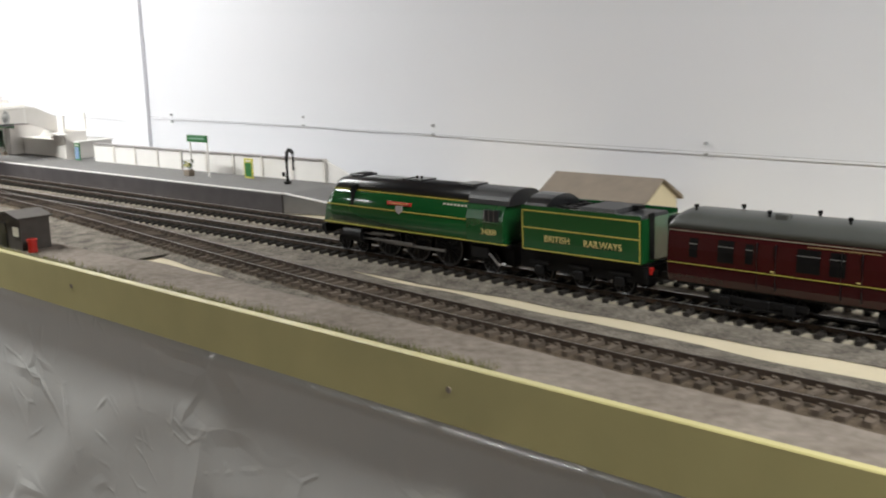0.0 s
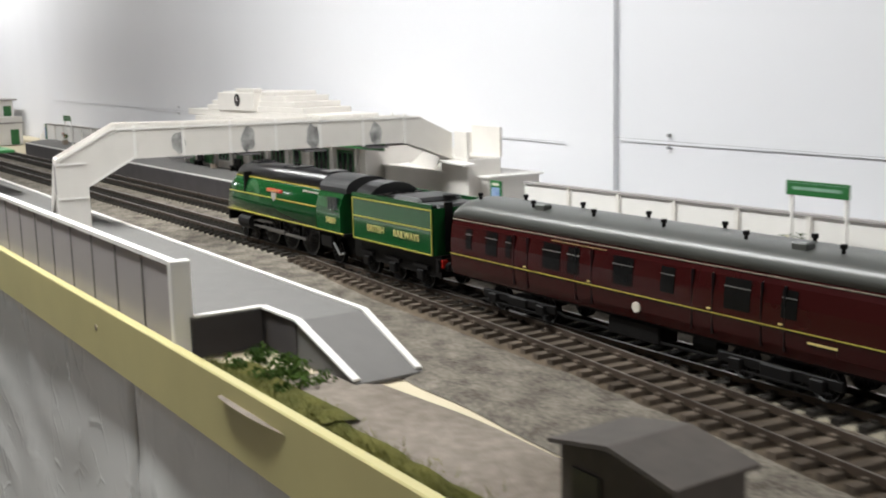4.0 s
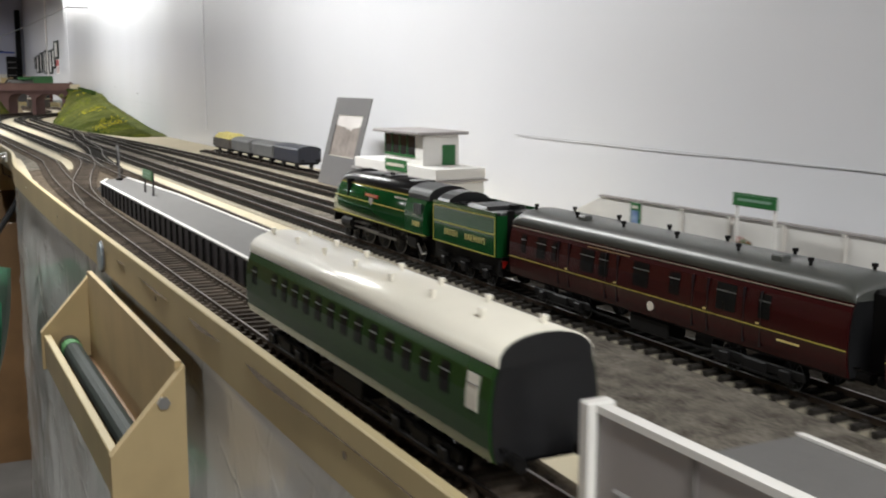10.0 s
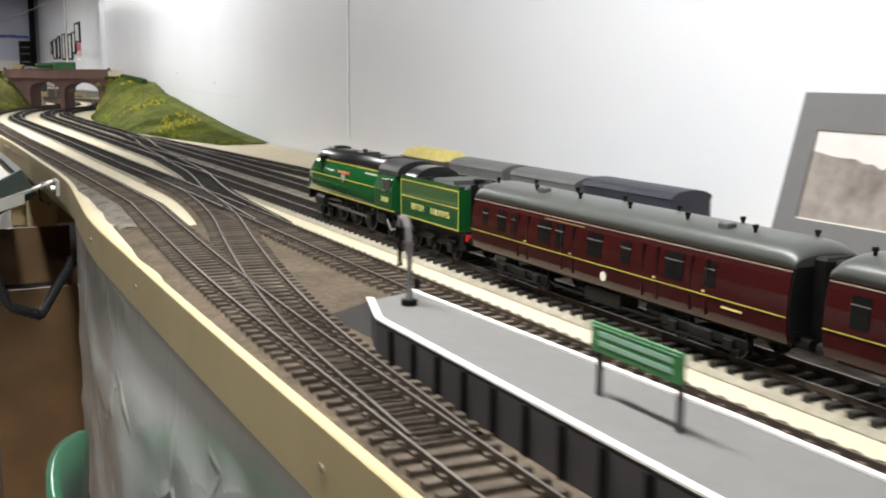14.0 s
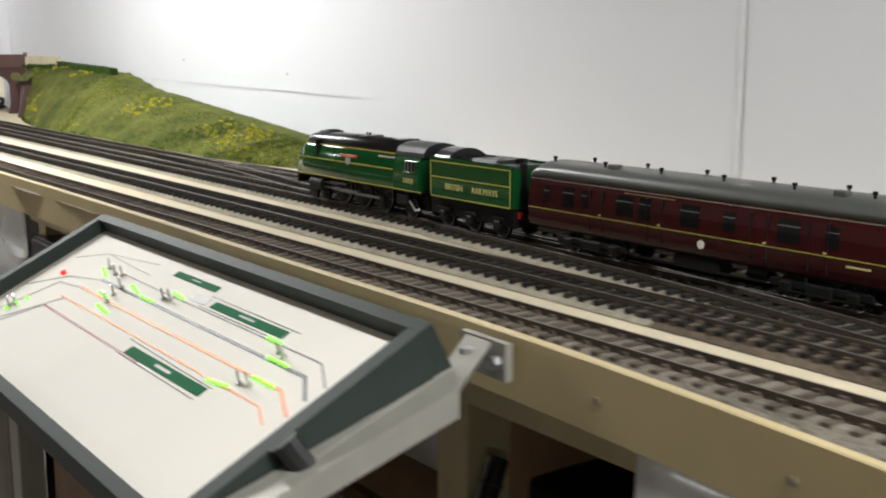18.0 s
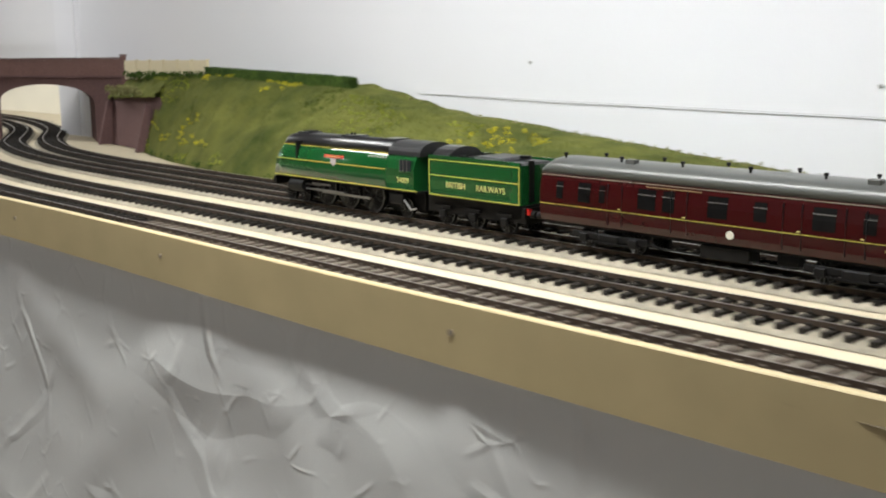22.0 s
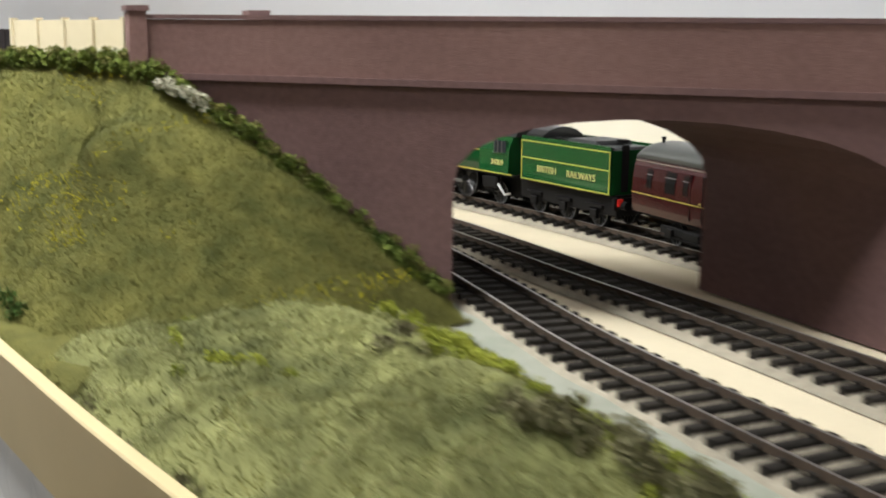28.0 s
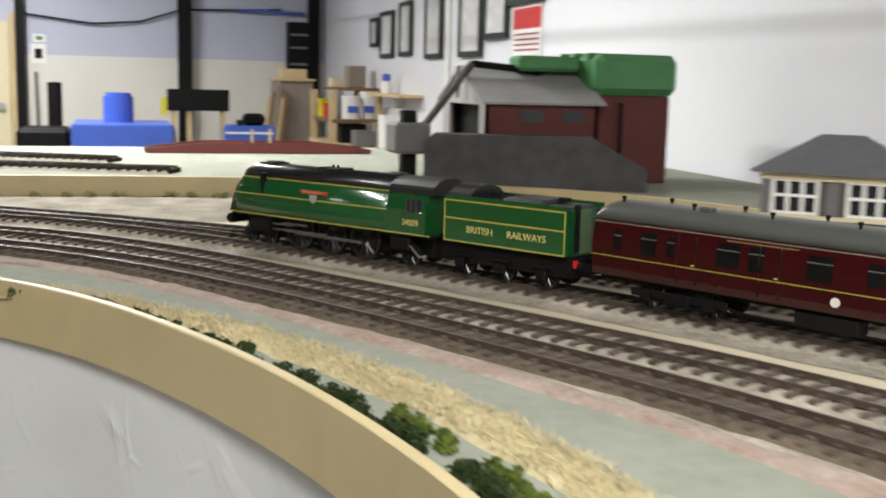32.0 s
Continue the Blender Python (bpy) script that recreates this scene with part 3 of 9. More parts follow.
T4 = [(0.6, 0.385), (-5.0, 0.385), (-9.0, 0.38), (-10.6, 0.37), (-11.2, 0.372), (-11.6, 0.382), (-11.9, 0.425), (-12.2, 0.525), (-12.36, 0.60), (-12.5, 0.662), (-12.75, 0.742), (-13.0, 0.80), (-13.3, 0.845), (-13.6, 0.86), (-13.9, 0.83), (-14.2, 0.76), (-14.5, 0.635), (-14.8, 0.45),
      (-15.05, 0.25), (-15.25, 0.03), (-15.42, -0.2), (-15.52, -0.5)]
S0 = [(-5.71, 0.018), (-6.2, 0.014), (-6.6, 0.015), (-7.2, 0.022), (-7.45, 0.028), (-7.7, 0.038), (-8.05, 0.060), (-8.3, 0.078)]
S1 = [(-7.2, 0.026), (-7.46, 0.044), (-7.65, 0.068), (-7.89, 0.108), (-8.11, 0.148), (-8.40, 0.180), (-8.68, 0.183)]
S2 = [(-1.0, 0.118), (-2.55, 0.122), (-3.0, 0.150), (-3.4, 0.195), (-3.8, 0.243), (-4.3, 0.282)]
S5 = [(0.6, 0.122), (-1.0, 0.118)]
X1 = [(-8.05, 0.19), (-8.4, 0.215), (-8.75, 0.262), (-9.1, 0.286)]
X2 = [(-9.1, 0.293), (-9.45, 0.315), (-9.8, 0.355), (-10.15, 0.374)]
S3 = [(-6.9, 0.47), (-8.0, 0.475), (-8.7, 0.46), (-9.4, 0.42), (-9.9, 0.385)]
S4 = [(-7.45, 0.575), (-8.6, 0.575)]


M_DUST = mat("dusty_ballast", (0.10, 0.088, 0.070), 0.95, scale=260, bump=0.9, bscale=650, col2=(0.27, 0.24, 0.20), spec=0.12, big=14)
M_RAILB = mat("dull_rail_top", (0.17, 0.15, 0.13), 0.42, metal=0.6, var=0.3, scale=60)


def track(points, label, brown=False, pick=None, base_z=0.0, bed=None, bed_z=0.0044):
    L = curve2(points, 0.0175)
    th = thing("railway_track", label, "track", kind="structure")
    nrm, d = normals2(L)
    for side in (-0.0166, 0.0166):
        v, f = sweep(L[::2] if len(L) > 60 else L, [(side - 0.0010, base_z + 0.0076), (side - 0.0010, base_z + 0.012), (side + 0.0010, base_z + 0.012), (side + 0.0010, base_z + 0.0076)])
        o = raw("rail", v, f, M_RAILSIDE, th, "steel rail with a worn bright top")
        o.data.materials.append(M_RAILB if brown else M_RAIL)
        for q in o.data.polygons:
            q.material_index = 1 if abs(q.normal.z) > 0.7 and q.center.z > base_z + 0.0118 else 0
    v, f = sweep(L[::2] if len(L) > 60 else L, [(-0.036, base_z + 0.0004), (-0.0275, base_z + bed_z), (0.0275, base_z + bed_z), (0.036, base_z + 0.0004)])
    raw("trackbed", v, f, bed or (M_EARTH if brown else M_UNDERLAY), th)
    m = M_SLEEPERB if brown else M_SLEEPER
    bm = bx(-0.0033, 0.0033, -0.0295, 0.0295, 0.0, 0.0074)
    for sx in (-0.0166, 0.0166):
        box(bm, -0.0022, 0.0022, sx - 0.004, sx + 0.004, 0.0074, 0.0092)
    me = bpy.data.meshes.new("sleeper")
    bm.to_mesh(me)
    sv = [v.co.copy() for v in bm.verts]
    sf = [[v.index for v in q.verts] for q in bm.faces]
    bm.free()
    me.materials.append(m)
    verts, faces, count = [], [], 0
    rng = np.random.default_rng(len(L))
    for p, t in zip(L, d):
        a = math.atan2(t[1], t[0]) + rng.normal() * 0.012
        mm = Matrix.Translation((p[0], p[1], base_z + 0.0003)) @ Matrix.Rotation(a, 4, "Z")
        if pick and count < 300 and pick[0] <= p[0] <= pick[1]:
            o = new("sleeper", me)
            o.parent = th
            o.matrix_basis = mm
            count += 1
        else:
            i = len(verts)
            verts += [tuple(mm @ c) for c in sv]
            faces += [tuple(i + k for k in q) for q in sf]
    if verts:
        raw("sleepers", verts, faces, m, th, kind="stuff")
    return th


def cut(points, x):
    """The line in two pieces, parted at the first point beyond x."""
    k = next(i for i, p in enumerate(points) if p[0] < x)
    return points[:k + 1], points[k:]


T1E, T1W = cut(T1, -13.2)
T2E, T2W = cut(T2, -13.05)
T3E, T3W = cut(T3, -13.2)
T3D, T3E = cut(T3E, -10.5)
T4E, T4W = cut(T4, -13.2)
track(T1E, "main line of dark sleepers and steel rails along the layout", pick=(-13.4, -9.0))
track(T1W, "main line round the end curve, weathered and ballasted", True, pick=(-15.2, -13.2), bed=M_BALLAST2, bed_z=0.0060)
track(T2E, "second running line of dark sleepers laid on the bare board", pick=(-13.2, -8.0))
track(T2W, "second line round the end curve, weathered and ballasted", True, pick=(-15.2, -13.1), bed=M_BALLAST2, bed_z=0.0062)
track(T2A, "buried end of the second line with worn brown sleepers", True, pick=(-8.2, -7.2))
track(T3D, "front line with dusty sleepers half buried in ballast", True, pick=(-10.8, -8.3), bed=M_DUST, bed_z=0.0064)
track(T3E, "front running line of dark sleepers nearest the edge", pick=(-13.4, -10.4))
track(T3W, "front line round the end curve with brown earth between its rails", True, pick=(-15.1, -13.2), bed=M_EARTH, bed_z=0.0070)
track(T4E, "back running line beside the far platform")
track(T4W, "back line round the end curve, weathered and ballasted", True, bed=M_BALLAST2, bed_z=0.0060)
track(S0, "siding with worn brown sleepers beside the short platform", True, pick=(-8.3, -5.7))
track(S1, "turnout leading from the siding to the second line", True, pick=(-8.7, -7.4))
track(S2, "turnout curve joining the main line", True, pick=(-4.4, -1.6))
track(S5, "siding with worn brown sleepers at the board's end", True)
track(X1, "crossover between second and main line")
track(X2, "crossover between main and back line")
track(S3, "back siding of dark sleepers near the wall")
track(S4, "short siding under the parked wagons")


def strip(name, points, left, right, z, material, label, rough=0.0012, step=0.02, n=6, seed=1):
    """Ground cover laid along a line, from left to right of it, slightly uneven."""
    L = curve2(points, step)
    nrm, _ = normals2(L)
    verts, faces = [], []
    for i, (p, q) in enumerate(zip(L, nrm)):
        for j in range(n + 1):
            o = left + (right - left) * j / n
            edge = 1.0 if 0 < j < n else 0.0
            w = (noise.noise((p[0] * 11, p[1] * 11, seed + j)) * 0.007 if edge == 0 else 0)
            x, y = p[0] + q[0] * (o + w), p[1] + q[1] * (o + w)
            verts.append((x, y, z * edge + rough * noise.noise((x * 60, y * 60, seed)) * edge + 0.0002))
    k = n + 1
    for i in range(len(L) - 1):
        for j in range(n):
            faces.append((i * k + j, i * k + j + 1, (i + 1) * k + j + 1, (i + 1) * k + j))
    o = raw(name, verts, faces, material, smooth=True)
    return tagged(o, label, "ground cover", kind="stuff")


# lines run towards -x, so the wall side is to their right (negative offsets)
strip("earth", [(0.6, 0.06), (-2.0, 0.06), (-3.5, 0.07), (-3.90, 0.06)], -0.05, 0.05, 0.0026, M_GROUND, "grey-brown ground scatter along the board edge", seed=2)
strip("ballast", [(0.6, 0.13), (-2.5, 0.13), (-3.0, 0.155), (-3.4, 0.195), (-3.8, 0.235)], -0.065, 0.05, 0.0032, M_BALLAST, "grey-brown ballast under the siding", seed=3)
strip("ballast", [(0.6, 0.385), (-6.5, 0.385), (-9.0, 0.38), (-11.0, 0.37)], -0.042, 0.052, 0.0032, M_BALLAST, "grey-brown ballast under the back line", seed=4)
strip("ballast", [(0.6, 0.29), (-3.2, 0.29), (-6.4, 0.29)], -0.05, 0.062, 0.0034, M_BALLAST, "grey-brown ballast under the main line", seed=5)
strip("ballast", [(-3.35, 0.15), (-3.7, 0.175), (-4.2, 0.20), (-6.3, 0.22)], -0.045, 0.06, 0.0028, M_BALLAST, "grey ballast between platform and main line", seed=6)
strip("earth", [(-5.72, 0.018), (-6.6, 0.016), (-7.4, 0.026), (-7.9, 0.045), (-8.14, 0.055)], -0.046, 0.046, 0.0024, M_EARTH, "dark brown earth around the siding", seed=7)
strip("earth", [(-7.35, 0.10), (-7.8, 0.125), (-8.1, 0.14)], -0.055, 0.05, 0.0022, M_EARTH, "brown earth between the turnouts", seed=8)
strip("earth", [(-6.3, 0.185), (-7.3, 0.18), (-8.12, 0.172)], -0.042, 0.044, 0.0022, M_EARTH, "brown earth around the second line", seed=9)
strip("ballast", [(-8.1, 0.058), (-8.35, 0.074), (-9.0, 0.07), (-10.0, 0.055), (-10.6, 0.052)], -0.034, 0.052, 0.0034, M_BALLAST, "grey-brown ballast under the front line", seed=10)
strip("ballast", [(-13.3, 0.56), (-13.6, 0.553), (-13.85, 0.516), (-14.21, 0.412), (-14.55, 0.257), (-14.95, 0.0), (-15.16, -0.35), (-15.2, -1.3)], -0.04, 0.045, 0.0034, M_BALLAST2, "ballast under the front line at the end curve", seed=11)
strip("ballast", [(-13.1, 0.612), (-13.4, 0.645), (-13.7, 0.635), (-14.0, 0.575), (-14.4, 0.42), (-14.8, 0.185), (-15.16, -0.1), (-15.34, -0.7), (-15.35, -1.3)], -0.045, 0.05, 0.0030, M_BALLAST2, "ballast under the second line at the end curve", seed=12)
strip("ballast", [(-13.1, 0.72), (-13.4, 0.77), (-13.8, 0.752), (-14.3, 0.612), (-14.7, 0.400), (-15.1, 0.118), (-15.42, -0.3), (-15.52, -1.3)], -0.12, 0.05, 0.0034, M_BALLAST2, "ballast under the main line at the end curve", seed=13)
strip("ballast", [(-13.0, 0.80), (-13.3, 0.845), (-13.6, 0.86), (-13.9, 0.83), (-14.2, 0.76), (-14.5, 0.635), (-14.8, 0.45), (-15.05, 0.25), (-15.25, 0.03), (-15.42, -0.2), (-15.52, -0.5)], -0.07, 0.09, 0.0036, M_BALLAST2, "ballast under the back line at the end curve", seed=18)
strip("ballast", [(-15.14, 0.82), (-15.30, 0.72), (-15.455, 0.55), (-15.565, 0.30), (-15.615, 0.05), (-15.645, -0.3), (-15.665, -1.3)], 0.0, 0.30, 0.0026, M_BALLAST2, "stony ground between the back line and the yard edge", seed=19, n=12)
strip("grey_ground", [tuple(p) for p in front_part(-13.72, -15.03)], -0.21, -0.012, 0.0018, M_GREYGROUND, "grey-green painted ground beside the curve", seed=14)
strip("sand_scatter", [(-14.1, 0.235), (-14.3, 0.215), (-14.5, 0.15), (-14.66, 0.06), (-14.8, -0.06), (-14.92, -0.25)], -0.022, 0.022, 0.0042, M_SAND, "cream scatter strip along the curved edge", rough=0.004, seed=15)
strip("pink_scatter", [(-13.9, 0.435), (-14.2, 0.365), (-14.5, 0.232), (-14.75, 0.09), (-14.93, -0.04), (-15.05, -0.2)], -0.012, 0.014, 0.0036, M_PINK, "pinkish stones beside the front line", rough=0.003, seed=16)
strip("grass_edge", [(-3.2, 0.022), (-3.5, 0.026), (-3.8, 0.03)], -0.018, 0.010, 0.004, M_GRASS, "green grass scatter by the hut", rough=0.004, seed=17)
blades("sand_fibres", [(x + random.uniform(-0.02, 0.02), y + random.uniform(-0.02, 0.02), 0.005, 0, 0, 1) for x, y in curve2([(-14.1, 0.235), (-14.3, 0.215), (-14.5, 0.15), (-14.66, 0.06), (-14.8, -0.06), (-14.92, -0.25)], 0.004) for _ in range(40)], 0.005, M_SAND, label="dry cream fibres along the curved edge", w=0.0007, lean=0.9)


# ---- the train ----
LINE = curve2(T1, 0.01)
LS = np.concatenate([[0], np.cumsum(np.linalg.norm(np.diff(LINE, axis=0), axis=1))])
# seconds and the plan place of the engine's front
FRONT_AT = [(0, -3.174), (2, -3.822), (4.5, -4.645), (9, -6.298), (10, -6.685), (12, -7.410), (13, -7.745), (15, -8.437), (17.5, -9.240), (19, -9.755), (21, -10.432), (23, -11.225)]
# seconds and the distance run along the line, where it bends
RUN_AT = [(24, 12.244), (26.5, 13.226), (28, 13.828), (31, 15.416), (31.5, 15.664), (32, 15.888)]


def along(s):
    return np.array([np.interp(s, LS, LINE[:, 0]), np.interp(s, LS, LINE[:, 1])])


def s_of_x(x):
    k = int(np.argmin(np.abs(LINE[:, 0] - x)))
    return LS[k]


ks = [(t, s_of_x(x)) for t, x in FRONT_AT] + RUN_AT


def s_at(t):
    """Distance run by the engine's front, smooth between the known times."""
    T = [k[0] for k in ks]
    V = [k[1] for k in ks]
    w = 0
    acc = 0
    for o in (-0.9, -0.6, -0.3, 0, 0.3, 0.6, 0.9):
        g = math.exp(-(o / 0.6) ** 2)
        tt = t + o
        if tt <= 0:
            v = V[0] + (V[1] - V[0]) / T[1] * tt
        elif tt >= 32:
            v = V[-1] + (V[-1] - V[-2]) / (T[-1] - T[-2]) * (tt - 32)
        else:
            v = np.interp(tt, T, V)
        acc += g * v
        w += g
    return acc / w


def ride(back, length):
    """Rows for a vehicle whose front is that far behind the engine's front."""
    rows = []
    for i in range(0, 65):
        t = i * 0.5
        s = s_at(t)
        a, b = along(s - back - 0.2 * length), along(s - back - 0.8 * length)
        m = (a + b) / 2
        rows.append((t, pose(m[0], m[1], 0.012, 0, 0, math.degrees(math.atan2(b[1] - a[1], b[0] - a[0])))))
    return rows


def loft(sections, closed_ends=True):
    """Skin over closed rings of equal count."""
    bm = bmesh.new()
    rings = [[bm.verts.new(p) for p in s] for s in sections]
    for a, b in zip(rings, rings[1:]):
        n = len(a)
        for i in range(n):
            bm.faces.new((a[i], a[(i + 1) % n], b[(i + 1) % n], b[i]))
    if closed_ends:
        bm.faces.new(rings[0][::-1])
        bm.faces.new(rings[-1])
    return bm


def wheel(th, x, y, r, name="wheel", spokes=True):
    bm = bmesh.new()
    rod(bm, (0, -0.002, 0), (0, 0.002, 0), r, 22)
    o = part(name, bm, M_UNDER, th)
    o.location = (x, y, r)
    b2 = bmesh.new()
    rod(b2, (0, -0.0026, 0), (0, 0.0, 0), r * 0.22, 10)
    part("hub", b2, M_UNDER, o)
    b3 = bmesh.new()
    for k in range(12):
        a = k * math.pi / 6
        rod(b3, (math.cos(a) * r * 0.2, -0.0022, math.sin(a) * r * 0.2), (math.cos(a) * r * 0.86, -0.0022, math.sin(a) * r * 0.86), r * 0.045, 4)
    part("spoke_set", b3, M_BLACK, o)
    b4 = bmesh.new()
    n = 24
    for k in range(n):
        a0, a1 = k * 2 * math.pi / n, (k + 1) * 2 * math.pi / n
        q = [(math.cos(a) * rr, yy, math.sin(a) * rr) for a, rr, yy in ((a0, r * 0.86, -0.0021), (a1, r * 0.86, -0.0021), (a1, r * 1.0, -0.0026), (a0, r * 1.0, -0.0026))]
        b4.faces.new([b4.verts.new(p) for p in q])
    part("tyre", b4, M_BLACK, o)
    return o


M_ROD = mat("dull_steel", (0.22, 0.21, 0.20), 0.4, metal=0.8, var=0.2)
H = 0.031     # half width of the engine casing


def build_loco():
    th = thing("steam_locomotive", "glossy green streamlined model steam locomotive with yellow lining and black roof", "locomotive")
    G = 0.289
    c = lambda x: x - G / 2

    def green_ring(x, zs=0.0):
        pts = [(c(x) + zs * k, -H + o, z) for k, o, z in ((0, 0, 0.0335), (0.3, 0, 0.050), (0.45, 0.0003, 0.056), (0.6, 0.0012, 0.0615), (0.75, 0.0027, 0.0665), (0.9, 0.0047, 0.0708), (1.0, 0.0068, 0.0745))]
        return pts + [(p[0], -p[1], p[2]) for p in pts[::-1]]

    def black_ring(x, zs=0.0, top=0.0885):
        pts = [(c(x) + zs, -H + 0.0066, 0.0745), (c(x) + zs, -H + 0.0105, 0.0815), (c(x) + zs, -0.017, top - 0.0016), (c(x) + zs, -0.008, top)]
        return pts + [(p[0], -p[1], p[2]) for p in pts[::-1]]

    casing = part("casing", loft([green_ring(0.0, 0.016), green_ring(0.018, 0.0), green_ring(0.2335)]), M_GREEN, th)
    for q in casing.data.polygons:
        q.use_smooth = abs(q.normal.x) < 0.5 and abs(q.normal.z) < 0.9
    part("roof_casing", loft([black_ring(0.0, 0.016, 0.0845), black_ring(0.012, 0.008, 0.0875), black_ring(0.03), black_ring(0.235)]), M_BLACK, th, "glossy black casing top", smooth=True)
    for x0, x1 in ((0.028, 0.052), (0.118, 0.122), (0.128, 0.15), (0.205, 0.228)):
        part("roof_hatch", bx(c(x0), c(x1), -0.012, 0.012, 0.0880, 0.0902, 0.0008), M_BLACK, th)
    part("chimney_opening", bx(c(0.035), c(0.05), -0.007, 0.007, 0.0900, 0.0915, 0.0005), M_UNDER, th)
    for x in (0.135, 0.142):
        part("safety_valve", rod(bmesh.new(), (c(x), -0.004, 0.089), (c(x), -0.004, 0.0935), 0.0012, 6), M_UNDER, th)
    cab = part("cab", loft([[(c(x), y, z) for y, z in ((-H - 0.0003, 0.0335), (-H - 0.0003, 0.0585), (-H + 0.0024, 0.0675), (-H + 0.0062, 0.0745), (H - 0.0062, 0.0745), (H - 0.0024, 0.0675), (H + 0.0003, 0.0585), (H + 0.0003, 0.0335))] for x in (0.2337, 0.284)]), M_GREEN, th)
    part("window", bx(c(0.259), c(0.279), -H - 0.0006, -H + 0.006, 0.0565, 0.0690), M_GLASS, cab)
    for x in (0.2595, 0.2655, 0.2722):
        part("window_divider", bx(c(x), c(x + 0.0008), -H - 0.0010, -H + 0.004, 0.0565, 0.0690), M_BROWNHUT, cab)
    part("window_surround", bx(c(0.2575), c(0.2805), -H - 0.0012, -H + 0.001, 0.0553, 0.0565), M_GREEN, cab)
    for k in range(7):
        x = 0.198 + k * 0.0052
        part("louvre", bx(c(x), c(x + 0.0022), -H + 0.0030, -H + 0.006, 0.0688, 0.0704), M_PALE, th)
    part("cab_roof", loft([[(c(x), -(H - 0.0048) * math.cos(k * math.pi / 14), 0.0735 + 0.0160 * math.sin(k * math.pi / 14) ** 0.8) for k in range(15)] for x in (0.233, 0.2895)]), M_CABROOF, cab, "black cab roof")
    for q in cab.children[-1].data.polygons:
        q.use_smooth = abs(q.normal.x) < 0.5
    for z, x0, x1 in ((0.0338, 0.001, 0.289), (0.0558, 0.008, 0.233), (0.0738, 0.016, 0.2325)):
        y = -H - 0.0004 if z < 0.06 else -H + 0.0058
        part("lining", bx(c(x0), c(x1), y, y + 0.001, z, z + 0.0011), M_YELLOW, th)
    # smoke deflector slot, nameplate and shield
    part("deflector_slot", bx(c(0.050), c(0.0540), -H + 0.0002, -H + 0.010, 0.056, 0.0800), M_UNDER, th)
    part("nameplate", bx(c(0.112), c(0.150), -H + 0.0002, -H + 0.004, 0.0628, 0.0662, 0.0003), M_RED, th, "red nameplate scroll with a plain bar")
    part("name_bar", bx(c(0.116), c(0.146), -H - 0.0001, -H + 0.0002, 0.0641, 0.0649), M_GOLD, th)
    bm = bmesh.new()
    prism(bm, [(c(0.126), -H - 0.0005, 0.0620), (c(0.136), -H - 0.0005, 0.0620), (c(0.136), -H - 0.0005, 0.0562), (c(0.131), -H - 0.0005, 0.0530), (c(0.126), -H - 0.0005, 0.0562)], (0, 0.0025, 0))
    part("shield", bm, M_FENCEPANEL, th, "pale crest shield")
    text("number", "34009", 0.0085, M_GOLD, th, pose(c(0.265), -H - 0.0007, 0.0455, 90, 0, 0))
    # frames and running gear
    part("frame", bx(c(0.012), c(0.284), -0.014, 0.014, 0.010, 0.034), M_UNDER, th)
    part("footplate", bx(c(0.003), c(0.289), -H + 0.001, H - 0.001, 0.0315, 0.0335), M_UNDER, th)
    part("buffer_beam", bx(c(-0.004), c(0.0), -0.029, 0.029, 0.020, 0.031), M_UNDER, th)
    for y in (-0.020, 0.020):
        part("buffer", rod(rod(bmesh.new(), (c(-0.004), y, 0.0245), (c(-0.011), y, 0.0245), 0.0025), (c(-0.011), y, 0.0245), (c(-0.0125), y, 0.0245), 0.0052, 12), M_UNDER, th)
    part("lamp_iron", bx(c(-0.006), c(-0.003), -0.018, -0.0145, 0.031, 0.037), M_PALE, th)
    part("cylinder", rod(bmesh.new(), (c(0.035), -0.0255, 0.0225), (c(0.066), -0.0255, 0.0225), 0.0085, 14), M_UNDER, th)
    part("steam_chest", bx(c(0.038), c(0.064), -0.029, -0.018, 0.024, 0.0315, 0.001), M_UNDER, th)
    part("slidebar", bx(c(0.066), c(0.098), -0.0275, -0.0245, 0.0245, 0.0265), M_ROD, th)
    part("slidebar", bx(c(0.066), c(0.098), -0.0275, -0.0245, 0.0185, 0.0205), M_ROD, th)
    part("connecting_rod", bx(c(0.085), c(0.148), -0.0283, -0.0266, 0.0185, 0.0213), M_ROD, th)
    part("coupling_rod", bx(c(0.100), c(0.196), -0.0263, -0.0248, 0.0165, 0.0192), M_ROD, th)
    part("valve_gear", bx(c(0.082), c(0.120), -0.029, -0.0275, 0.0265, 0.0285), M_ROD, th)
    part("sandbox", bx(c(0.16), c(0.176), -0.027, -0.02, 0.027, 0.0335, 0.001), M_UNDER, th)
    part("injector", bx(c(0.236), c(0.262), -0.029, -0.022, 0.016, 0.0305, 0.002), M_UNDER, th)
    part("pipe", tube(bmesh.new(), [(c(0.262), -0.027, 0.022), (c(0.275), -0.028, 0.012), (c(0.283), -0.027, 0.014)], 0.0012, 6), M_STEEL, th)
    wheels = []
    for x in (0.023, 0.055):
        for y in (-0.0175, 0.0175):
            wheels.append((wheel(th, c(x), y, 0.0104), 0.0104))
    for x in (0.101, 0.1485, 0.196):
        for y in (-0.0175, 0.0175):
            wheels.append((wheel(th, c(x), y, 0.0214, "driving_wheel"), 0.0214))
    for y in (-0.0175, 0.0175):
        wheels.append((wheel(th, c(0.258), y, 0.0122), 0.0122))
    return th, wheels


